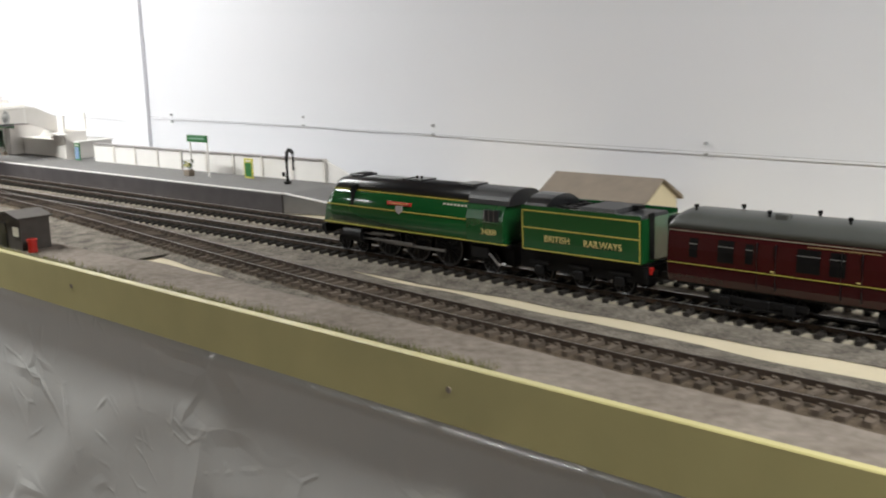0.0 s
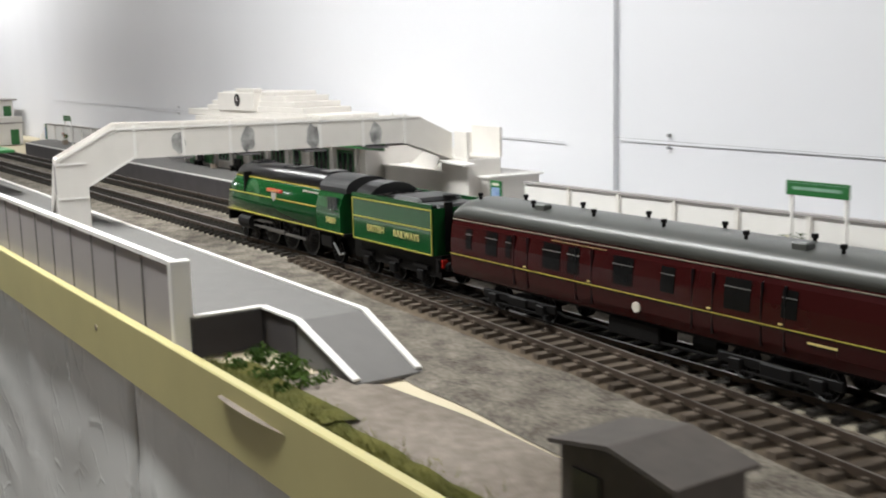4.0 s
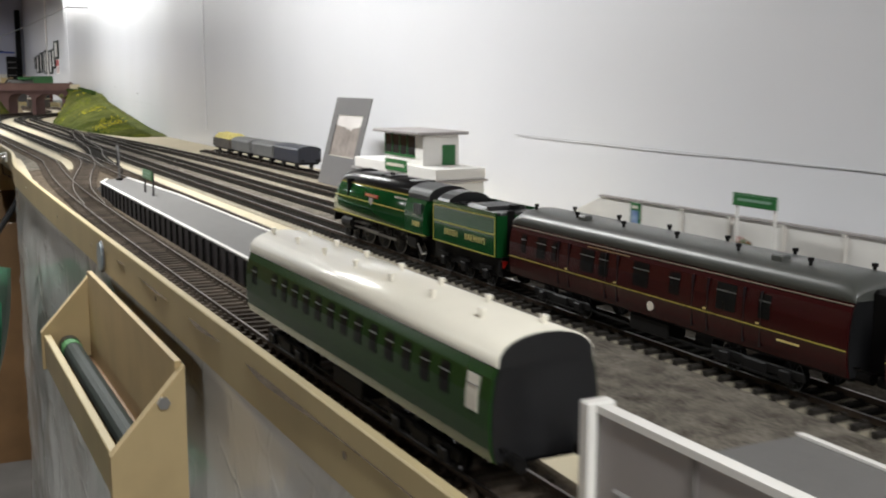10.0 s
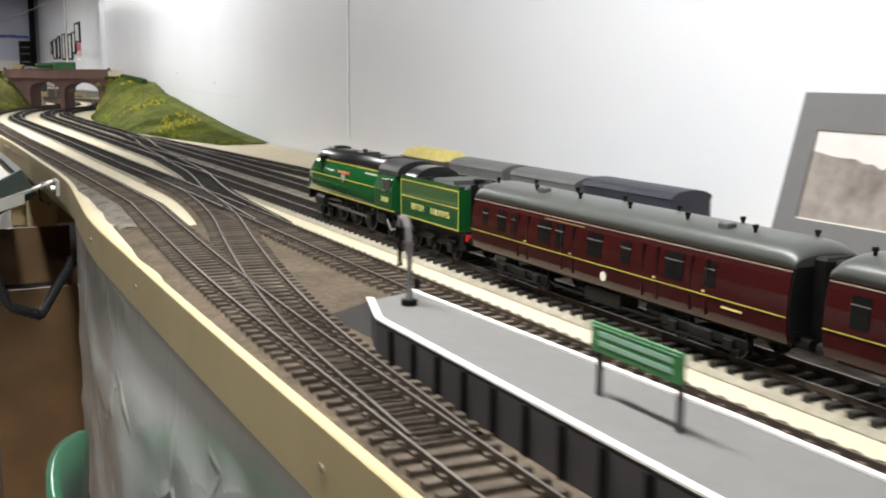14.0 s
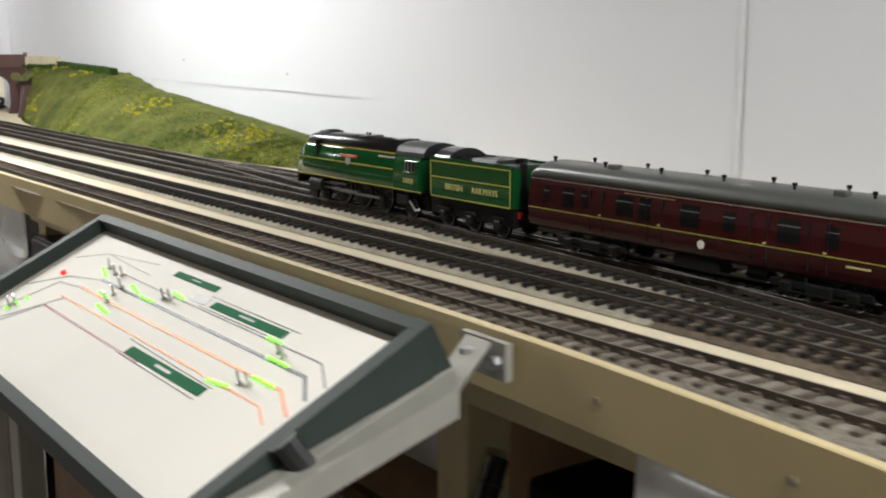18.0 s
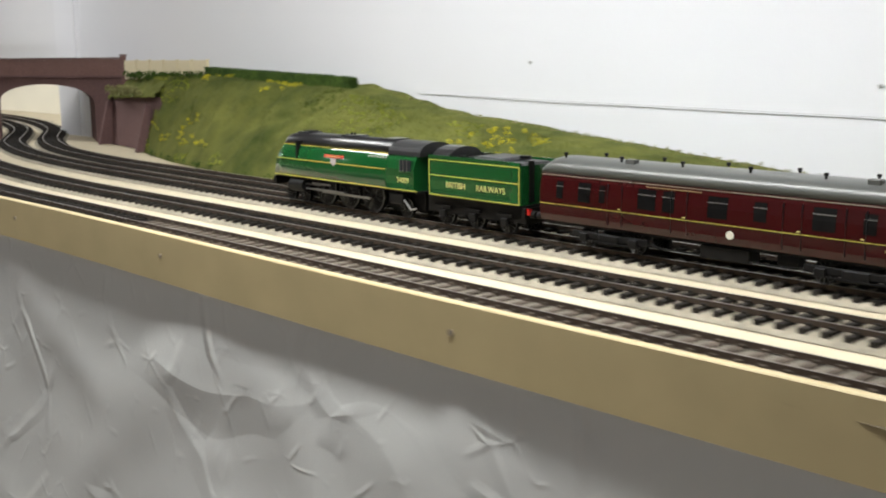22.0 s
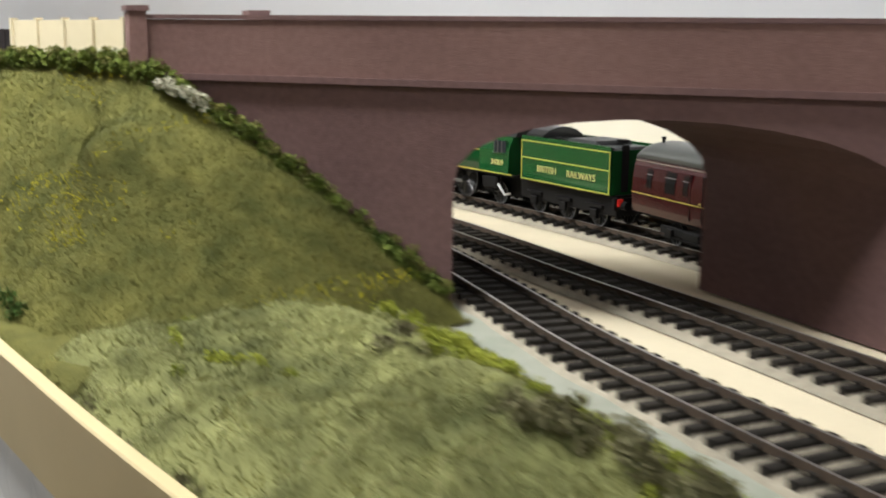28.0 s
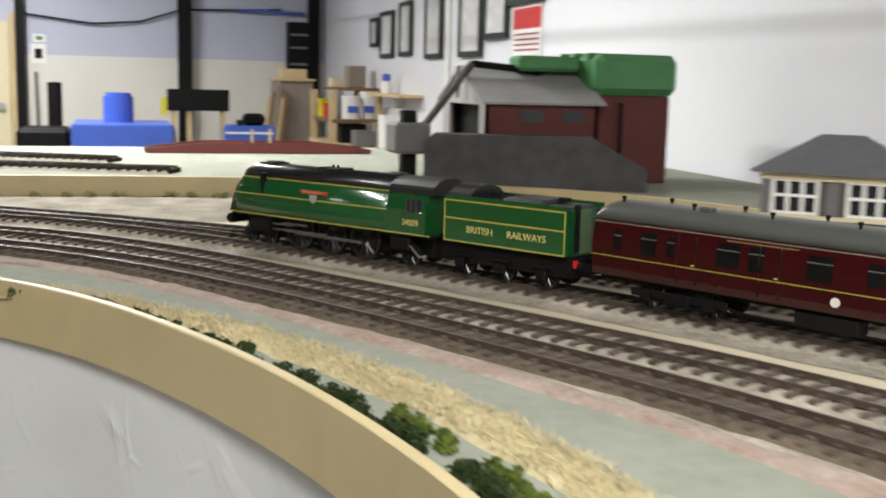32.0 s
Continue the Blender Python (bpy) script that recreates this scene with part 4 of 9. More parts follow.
def build_tender():
    th = thing("locomotive_tender", "green high-sided tender with yellow lining and lettering, coupled behind the locomotive", "tender")
    G = 0.160
    c = lambda x: x - G / 2
    a, b = 0.012, 0.152
    for s in (-1, 1):
        part("side", bx(c(a), c(b), s * H, s * (H - 0.0014), 0.0335, 0.078), M_GREEN, th)
        for z in (0.0338, 0.0555, 0.0725):
            part("lining", bx(c(a), c(b), s * (H + 0.0004), s * (H - 0.0004), z, z + 0.0011), M_YELLOW, th)
        for x in (a, b - 0.001):
            part("lining", bx(c(x), c(x + 0.001), s * (H + 0.0004), s * (H - 0.0004), 0.0338, 0.0730), M_YELLOW, th)
    text("lettering", "BRITISH", 0.0092, M_GOLD, th, pose(c(0.056), -H - 0.0006, 0.0465, 90, 0, 0))
    text("lettering", "RAILWAYS", 0.0092, M_GOLD, th, pose(c(0.110), -H - 0.0006, 0.0465, 90, 0, 0))
    part("tank", bx(c(a + 0.001), c(b - 0.001), -H + 0.002, H - 0.002, 0.0335, 0.070), M_BLACK, th)
    part("rear_panel", bx(c(b - 0.001), c(b + 0.001), -H + 0.0016, H - 0.0016, 0.0335, 0.0745), M_GREEN, th)
    part("rear_dome", bx(c(b - 0.030), c(b - 0.003), -0.022, 0.022, 0.070, 0.0765, 0.002), M_CABROOF, th)
    part("tank_top", bx(c(0.075), c(b - 0.031), -0.024, 0.024, 0.070, 0.0800, 0.003), M_CABROOF, th)
    part("filler_lid", rod(bmesh.new(), (c(0.125), 0.006, 0.0785), (c(0.125), 0.006, 0.0815), 0.006, 12), M_UNDER, th)
    for x in (0.10, 0.135):
        part("fire_iron_tunnel", bx(c(x), c(x + 0.012), -0.027, -0.021, 0.070, 0.0765, 0.001), M_UNDER, th)
    part("front_bulkhead", loft([[(c(x), y, z) for y, z in [(-H + 0.001, 0.066)] + [((H - 0.001) * -math.cos(k * math.pi / 10), 0.068 + 0.0195 * math.sin(k * math.pi / 10)) for k in range(11)] + [(H - 0.001, 0.066)]] for x in (0.012, 0.040)]), M_BLACK, th, "rounded black tender cab bulkhead")
    rng = random.Random(5)
    bm = bmesh.new()
    for _ in range(120):
        x, y = rng.uniform(0.042, 0.078), rng.uniform(-0.024, 0.024)
        r = rng.uniform(0.002, 0.0035)
        z = 0.070 + rng.uniform(0, 0.006)
        box(bm, c(x) - r, c(x) + r, y - r, y + r, z - r, z + r * 0.8)
    part("coal", bm, M_UNDER, th, "heap of black coal", kind="stuff")
    part("frame", bx(c(0.004), c(0.156), -0.0245, 0.0245, 0.014, 0.0335), M_UNDER, th)
    part("drawbar", bx(c(-0.012), c(0.006), -0.004, 0.004, 0.016, 0.02), M_UNDER, th)
    part("rear_buffer_beam", bx(c(0.154), c(0.158), -0.029, 0.029, 0.020, 0.031), M_UNDER, th)
    part("lamp", bx(c(0.1565), c(0.1605), -0.026, -0.021, 0.024, 0.0305), M_RED, th, "small red tail lamp")
    for y in (-0.020, 0.020):
        part("buffer", rod(bmesh.new(), (c(0.158), y, 0.0245), (c(0.166), y, 0.0245), 0.004, 10), M_UNDER, th)
    part("ladder", bx(c(b), c(b + 0.0015), -0.018, -0.010, 0.036, 0.079), M_UNDER, th)
    wheels = []
    for x in (0.030, 0.078, 0.126):
        part("axlebox", bx(c(x) - 0.005, c(x) + 0.005, -0.0285, -0.0245, 0.009, 0.018, 0.0008), M_UNDER, th)
        part("spring", bx(c(x) - 0.012, c(x) + 0.012, -0.0275, -0.025, 0.0195, 0.0225), M_UNDER, th)
        for y in (-0.0175, 0.0175):
            wheels.append((wheel(th, c(x), y, 0.0125), 0.0125))
    return th, wheels


CW = 0.0315
M_LINER2 = mat("faded_gold", (0.22, 0.15, 0.06), 0.5, var=0.2, scale=300)


def coach_section(x, w=CW):
    pts = [(-w + 0.0025, 0.0235), (-w + 0.0008, 0.030), (-w, 0.040), (-w + 0.0006, 0.054), (-w + 0.0022, 0.065), (-w + 0.0048, 0.0715)]
    pts = pts + [(-p[0], p[1]) for p in pts[::-1]]
    return [(x, y, z) for y, z in pts]


def roof_section(x, w=CW, base=0.0715, top=0.0875):
    out = []
    for k in range(13):
        a = math.pi * k / 12
        out.append((x, -(w - 0.0040) * math.cos(a), base - 0.0008 + (top - base) * math.sin(a) ** 0.72))
    return out


def side_y(z):
    """Outer half width of the coach at a height."""
    return float(np.interp(z, [0.0235, 0.030, 0.040, 0.054, 0.065, 0.0715], [CW - 0.0025, CW - 0.0008, CW, CW - 0.0006, CW - 0.0022, CW - 0.0048]))


def coach_window(th, x0, x1, z0, z1, material=M_GLASS, name="window", deep=0.0004):
    zs = [z0] + [z for z in (0.054,) if z0 < z < z1] + [z1]
    ring = [(side_y(z) + deep, z) for z in zs]
    ring += [(y - 0.0025, z) for y, z in ring[::-1]]
    for s in (1, -1):
        bm = bmesh.new()
        prism(bm, [(x0, s * y, z) for y, z in ring], (x1 - x0, 0, 0))
        o = part(name, bm, material, th)
    return o


def build_coach(windows, label, body_mat, roof_mat, line_mat=M_YELLOW, LEN=0.42, vents=12, name="railway_coach", battens=False):
    th = thing(name, label, "coach", group="coaches of the train" if body_mat is M_MAROON else "")
    h = LEN / 2
    part("body", loft([coach_section(-h), coach_section(h)]), body_mat, th)
    if battens:
        ends = [roof_section(-h - 0.001), roof_section(h + 0.001)]
    else:
        dome = [(0.0, 0.0795), (0.0025, 0.0832), (0.006, 0.0856), (0.011, 0.0870), (0.018, 0.0875)]
        ends = [roof_section(-h - 0.001 + d, top=z) for d, z in dome] + [roof_section(h + 0.001 - d, top=z) for d, z in dome[::-1]]
    ro = part("roof", loft(ends), roof_mat, th, smooth=False)
    bv = [p for p in ro.data.polygons]
    for p in bv:
        p.use_smooth = abs(p.normal.x) < 0.9
    for x0, x1, z0, z1, kind in windows:
        w = coach_window(th, x0, x1, z0, z1, M_PALE if kind == "p" else M_WIN)
        bm = bmesh.new()
        for s in (-1,):
            zz = z1 - (z1 - z0) * 0.3
            y = side_y(zz)
            box(bm, x0, x1, -y - 0.0009, -y + 0.0005, zz, zz + 0.0005)
        part("window_bar", bm, M_TARMAC, w)
    if line_mat:
        for z in (0.0405,):
            for s in (-1, 1):
                y = side_y(z) + 0.0004
                part("lining", bx(-h, h, s * y - 0.0003, s * y + 0.0003, z, z + 0.0005), line_mat, th)
        bm = bmesh.new()
        y = side_y(0.0685)
        box(bm, -h, h, -y - 0.0006, -y + 0.001, 0.0688, 0.0694)
        part("upper_lining", bm, M_HUTROOF, th)
    for k in range(vents):
        x = -h + LEN * (k + 0.5) / vents
        y = -0.012 if k % 2 == 0 else 0.008
        o = part("roof_vent", rod(rod(bmesh.new(), (x, y, 0.084), (x, y, 0.0890), 0.0013, 6), (x, y, 0.0882), (x, y, 0.0906), 0.0021, 8), roof_mat if battens else M_UNDER, th)
    for s in (-1, 1):
        part("end_panel", loft([coach_section(s * h + d * s, CW - 0.001) for d in (0, 0.0012)]), M_BLACK, th)
        if battens:
            part("end_arch", loft([roof_section(s * (h + d), CW - 0.0008, 0.0713, 0.0868) for d in (0.0, 0.0018)]), M_BLACK, th)
        else:
            part("gangway", bx(s * h, s * (h + 0.013), -0.0125, 0.0125, 0.026, 0.078, 0.002), M_UNDER, th)
        part("end_step", bx(s * h, s * (h + 0.004), -0.026, -0.023, 0.03, 0.031), M_UNDER, th)
        for y in (-0.020, 0.020):
            part("buffer", rod(bmesh.new(), (s * h, y, 0.0245), (s * (h + 0.012), y, 0.0245), 0.0038, 10), M_UNDER, th)
    part("underframe", bx(-h + 0.004, h - 0.004, -0.022, 0.022, 0.0195, 0.0245), M_UNDER, th)
    part("battery_box", bx(-0.022, 0.028, -0.026, -0.008, 0.008, 0.0205, 0.001), M_UNDER, th)
    part("vacuum_cylinder", rod(bmesh.new(), (0.05, -0.012, 0.014), (0.07, -0.012, 0.014), 0.006, 10), M_UNDER, th)
    part("truss_bar", tube(bmesh.new(), [(-0.11, -0.024, 0.0195), (-0.07, -0.024, 0.010), (0.07, -0.024, 0.010), (0.11, -0.024, 0.0195)], 0.0011, 5), M_UNDER, th)
    wheels = []
    for bxx in (-h + 0.085, h - 0.085):
        bg = part("bogie", bx(bxx - 0.046, bxx + 0.046, -0.0265, -0.0235, 0.0095, 0.0165, 0.0008), M_UNDER, th)
        part("bolster", bx(bxx - 0.012, bxx + 0.012, -0.028, 0.028, 0.006, 0.016, 0.001), M_UNDER, bg)
        part("step_board", bx(bxx - 0.04, bxx + 0.04, -0.0295, -0.0270, 0.0075, 0.0085), M_UNDER, bg)
        for dx in (-0.030, 0.030):
            part("axlebox", bx(bxx + dx - 0.005, bxx + dx + 0.005, -0.0295, -0.0245, 0.007, 0.015, 0.0008), M_UNDER, bg)
            for y in (-0.0175, 0.0175):
                wheels.append((wheel(th, bxx + dx, y, 0.0105), 0.0105))
    return th, wheels


WIN_A = [(-0.188, -0.180, 0.047, 0.0635, "g"), (-0.160, -0.145, 0.0455, 0.0645, "g"), (-0.134, -0.127, 0.047, 0.0635, "g"), (-0.088, -0.068, 0.0455, 0.0645, "g"), (-0.060, -0.047, 0.0455, 0.0645, "g"),
         (-0.012, 0.008, 0.0455, 0.0645, "g"), (0.034, 0.046, 0.047, 0.0635, "g"), (0.088, 0.108, 0.0455, 0.0645, "g"), (0.131, 0.142, 0.047, 0.0635, "g")]
WIN_B = [(-0.190, -0.176, 0.0455, 0.0645, "g"), (-0.150, -0.122, 0.0455, 0.0645, "g"), (-0.100, -0.072, 0.0455, 0.0645, "g"), (-0.050, -0.022, 0.0455, 0.0645, "g"), (0.0, 0.028, 0.0455, 0.0645, "g"),
         (0.05, 0.078, 0.0455, 0.0645, "g"), (0.1, 0.128, 0.0455, 0.0645, "g"), (0.15, 0.178, 0.0455, 0.0645, "g")]
loco, loco_wheels = build_loco()
tender, tender_wheels = build_tender()
coach_a, wheels_a = build_coach(WIN_A, "dark maroon brake coach with grey roof and yellow waist line", M_MAROON, M_ROOF)
coach_b, wheels_b = build_coach(WIN_B, "dark maroon passenger coach with grey roof following the brake coach", M_MAROON, M_ROOF)
# door handles, guard's badge, roof board and crates of the brake coach
part("badge", rod(bmesh.new(), (0.012, -CW - 0.0006, 0.0325), (0.012, -CW + 0.002, 0.0325), 0.0036, 14), M_PALE, coach_a, "round cream badge")
part("door_lettering", bx(-0.080, -0.02, -side_y(0.0665) - 0.0006, -side_y(0.0665) + 0.001, 0.0662, 0.0669), M_LINER2, coach_a, "gold lettering as a plain bar")
part("number_bar", bx(0.150, 0.170, -side_y(0.036) - 0.0006, -side_y(0.036) + 0.001, 0.0350, 0.0362), M_GOLD, coach_a, "gold number as a plain bar")
for x in (-0.115, -0.042, 0.070, 0.125):
    for d in (-0.0085, 0.0085):
        part("door_joint", bx(coach_a and x + d - 0.00015, x + d + 0.00015, -CW - 0.0001, -CW + 0.004, 0.027, 0.0655), M_BLACK, coach_a)
    part("door_handle", bx(x + 0.005, x + 0.0075, -CW - 0.0010, -CW, 0.0425, 0.0435), M_GOLD, coach_a)
for x in (-0.11, 0.13):
    part("roof_tank_filler", bx(x - 0.006, x + 0.006, -0.016, -0.008, 0.083, 0.089, 0.001), M_ROOF, coach_a)


# ---- station: near platform ----
def platform_slab(name, top, z, label, wall_mat=M_PLATWALL):
    th = thing(name, label, "platform", kind="structure")
    bm = bmesh.new()
    prism(bm, [(x, y, 0.001) for x, y in top], (0, 0, z - 0.0012))
    part("platform_wall", bm, wall_mat, th)
    bm = bmesh.new()
    prism(bm, [(x, y, z - 0.0005) for x, y in top], (0, 0, 0.0015))
    part("surface", bm, M_TARMAC, th, "grey tarmac platform surface")
    return th


pa = platform_slab("platform", [(-3.995, 0.030), (-3.995, 0.085), (-3.938, 0.085), (-3.938, 0.143), (-4.6, 0.152), (-5.72, 0.166), (-5.72, 0.030)], 0.030, "low grey station platform with white edges")


def kerb(parent, pts, z=0.0312, w=0.004, name="edging", material=M_WHITE, h=0.003):
    """White edging along 3D or plan points."""
    P = [(p[0], p[1], p[2] if len(p) > 2 else z) for p in pts]
    bm = bmesh.new()
    for a, b in zip(P, P[1:]):
        d = Vector(b) - Vector(a)
        n = Vector((-d.y, d.x, 0)).normalized() * w / 2
        prism(bm, [Vector(a) - n, Vector(b) - n, Vector(b) + n, Vector(a) + n], (0, 0, h * 0.5))
    return part(name, bm, material, parent, "white painted edging")


def wedge(parent, x0, x1, y0, y1, z, y0b=None, y1b=None, name="ramp"):
    bm = bmesh.new()
    y0b, y1b = y0 if y0b is None else y0b, y1 if y1b is None else y1b
    v = [bm.verts.new(p) for p in ((x0, y0, z), (x0, y1, z), (x1, y1b, 0.003), (x1, y0b, 0.003), (x0, y0, 0.001), (x0, y1, 0.001), (x1, y1b, 0.001), (x1, y0b, 0.001))]
    for q in ((0, 1, 2, 3), (7, 6, 5, 4), (0, 3, 7, 4), (1, 5, 6, 2), (0, 4, 5, 1), (3, 2, 6, 7)):
        bm.faces.new([v[i] for i in q])
    return part(name, bm, M_TARMAC, parent)


wedge(pa, -3.9375, -3.858, 0.086, 0.143, 0.031, 0.089, 0.140)
kerb(pa, [(-5.72, 0.164), (-4.6, 0.150), (-3.938, 0.141)])
kerb(pa, [(-3.938, 0.141, 0.0312), (-3.860, 0.138, 0.0045)], w=0.005)
kerb(pa, [(-3.996, 0.032), (-3.996, 0.086), (-3.938, 0.087)], w=0.006)
kerb(pa, [(-3.938, 0.087, 0.0312), (-3.860, 0.090, 0.0045)], w=0.006)


def panel_fence(x0, x1, y, z0, z1, pitch, label, group="", y1=None, post=True):
    th = thing("panel_fence", label, "fence")
    n = max(1, round(abs(x1 - x0) / pitch))
    sgn = 1 if x1 > x0 else -1
    step = abs(x1 - x0) / n
    ya = lambda x: y + ((y1 if y1 is not None else y) - y) * (x - x0) / (x1 - x0)
    pm = bpy.data.meshes.new("panel")
    bm = bx(0, step * 0.985, -0.002, 0.002, z0, z1, 0.0003)
    bm.to_mesh(pm)
    bm.free()
    pm.materials.append(M_FENCEPANEL)
    rm = bpy.data.meshes.new("post")
    bm = bx(-0.0014, 0.0014, -0.0028, 0.0028, z0, z1 - 0.0004)
    bm.to_mesh(rm)
    bm.free()
    rm.materials.append(M_RIB)
    for i in range(n):
        x = x0 + sgn * step * i
        xx = x if sgn > 0 else x - step
        o = new("panel", pm)
        o.parent = th
        o.location = (xx + 0.008 * step, ya(xx), 0)
        q = new("post", rm)
        q.parent = th
        q.location = (xx, ya(xx), 0)
    bm = bmesh.new()
    prism(bm, [(x0, ya(x0) - 0.0035, z1), (x1, ya(x1) - 0.0035, z1), (x1, ya(x1) + 0.0035, z1), (x0, ya(x0) + 0.0035, z1)], (0, 0, 0.0035))
    part("coping", bm, M_WHITE, th, "white coping strip")
    return th


nf = panel_fence(-5.70, -4.006, 0.0235, 0.001, 0.0690, 0.068, "long grey panel fence with white coping beside the platform")
part("end_post", bx(-4.006, -3.998, 0.018, 0.033, 0.001, 0.0735, 0.0008), M_WHITE, nf)
part("end_post", bx(-5.708, -5.700, 0.016, 0.031, 0.001, 0.0735, 0.0008), M_WHITE, nf)
tagged(strip("grass_edge", [(-3.79, 0.036), (-3.88, 0.036), (-3.955, 0.036)], -0.024, 0.022, 0.005, M_GRASS, "green grass behind the platform ramp", rough=0.005, seed=21), "green grass beside the platform ramp")


rg = random.Random(31)
gp = [(x, 0.022 + abs(rg.gauss(0, 0.010)), 0.003, 0, 0, 1) for x in (rg.uniform(-3.97, -2.7) for _ in range(9000)) if noise.noise((x * 4.0, 0.4, 1.0)) > -0.12 or x < -3.45]
blades("grass_tufts", gp, 0.007, M_BLADES, label="low green grass along the edge board by the hut", lean=0.8)
clumps("low_bushes", [(rg.uniform(-3.97, -3.87), rg.uniform(0.040, 0.078), 0.005, 0.008) for _ in range(26)], M_HEDGE, label="low green scrub beside the platform ramp", leaf=12)


# ---- footbridge ----
def build_footbridge():
    th = thing("footbridge", "white concrete station footbridge with weathered soot patches", "footbridge", pose(-4.523, 0.073, 0, 0, 0, -11.4))
    soot = mat("soot_stain", (0.10, 0.10, 0.10), 0.9, scale=90, col2=(0.50, 0.49, 0.47), big=45)
    W = 0.045
    for x in (-W, 0.0):
        s = 1 if x == 0.0 else -1
        bm = bmesh.new()
        prism(bm, [(x, 0.035, 0.030), (x, 0.035, 0.079), (x, 0.087, 0.109), (x, 0.422, 0.112), (x, 0.487, 0.087), (x, 0.487, 0.121), (x, 0.441, 0.145), (x, 0.068, 0.150), (x, 0.0, 0.112), (x, 0.0, 0.030)], (-s * 0.003, 0, 0))
        side = part("parapet", bm, M_OFFWHITE, th)
        o = x + s * 0.0012
        for k in range(7):
            y = 0.089 + k * 0.0555
            part("rib", bx(o, x, y - 0.0018, y + 0.0018, 0.1100, 0.1485), M_WHITE, side)
        part("rail", bx(o, x, 0.070, 0.440, 0.1425, 0.1448), M_WHITE, side)
        bm = bmesh.new()
        prism(bm, [(x, 0.004, 0.1095), (x, 0.068, 0.1450), (x, 0.068, 0.1475), (x, 0.004, 0.1120)], (s * 0.0012, 0, 0))
        part("rail", bm, M_WHITE, side)
        bm = bmesh.new()
        prism(bm, [(x, 0.037, 0.080), (x, 0.088, 0.1095), (x, 0.088, 0.1125), (x, 0.037, 0.083)], (s * 0.0012, 0, 0))
        part("rail", bm, M_WHITE, side)
        for z in (0.066, 0.1055):
            part("string_course", bx(o, x, 0.001, 0.034, z, z + 0.0022), M_WHITE, side)
        rng = random.Random(4)
        for k in range(4):
            y = 0.140 + k * 0.081
            bm = bmesh.new()
            out = []
            for j in range(14):
                a = j * math.pi / 7
                r = rng.uniform(0.8, 1.15)
                out.append((x + s * 0.0003, y + 0.0085 * r * math.cos(a), 0.1255 + 0.0145 * r * math.sin(a)))
            prism(bm, out, (s * 0.0003, 0, 0))
            part("stain", bm, soot, side, "sooty stain above the track")
    bm = bmesh.new()
    prism(bm, [(-W + 0.003, 0.036, 0.080), (-W + 0.003, 0.088, 0.111), (-W + 0.003, 0.422, 0.114), (-W + 0.003, 0.486, 0.089), (-W + 0.003, 0.486, 0.094), (-W + 0.003, 0.422, 0.119), (-W + 0.003, 0.088, 0.116), (-W + 0.003, 0.036, 0.085)], (W - 0.006, 0, 0))
    part("deck", bm, M_OFFWHITE, th)
    for k in range(4):
        part("smoke_deflector", bx(-W - 0.006, 0.006, 0.128 + k * 0.081, 0.154 + k * 0.081, 0.1068, 0.1088), M_CARD, th)
    # near stair tower and flight
    part("tower_front", bx(-W + 0.0031, -0.0031, 0.0, 0.003, 0.030, 0.112), M_OFFWHITE, th)
    part("tower_panel", bx(-W + 0.006, -0.006, -0.0006, 0.0, 0.072, 0.106), M_FENCEPANEL, th)
    for y in (0.0, 0.032):
        bm = bmesh.new()
        prism(bm, [(-W, y, 0.1125), (-W, y, 0.074), (-W - 0.13, y, 0.031), (-W - 0.155, y, 0.031), (-W - 0.155, y, 0.040)], (0, 0.003, 0))
        part("stair_wall", bm, M_OFFWHITE, th)
    for k in range(9):
        part("step", bx(-W - k * 0.0145, -W - 0.0145 - k * 0.0145, 0.0032, 0.0318, 0.030, 0.080 - k * 0.0055), M_FENCEPANEL, th)
    # far stair tower and flight
    part("far_tower", bx(-W, 0.045, 0.488, 0.535, 0.030, 0.090, 0.001), M_OFFWHITE, th)
    part("far_parapet", bx(-W, 0.045, 0.534, 0.537, 0.0905, 0.128), M_OFFWHITE, th)
    part("far_parapet", bx(0.003, 0.045, 0.4885, 0.4915, 0.0905, 0.124), M_OFFWHITE, th)
    for y in (0.490, 0.532):
        bm = bmesh.new()
        prism(bm, [(-W, y, 0.118), (-W, y, 0.083), (-W - 0.115, y, 0.031), (-W - 0.14, y, 0.031), (-W - 0.14, y, 0.062)], (0, 0.003, 0))
        part("far_stair_wall", bm, M_OFFWHITE, th)
    part("far_ledge", bx(-0.01, 0.075, 0.470, 0.488, 0.084, 0.0865), M_WHITE, th)
    return th


build_footbridge()


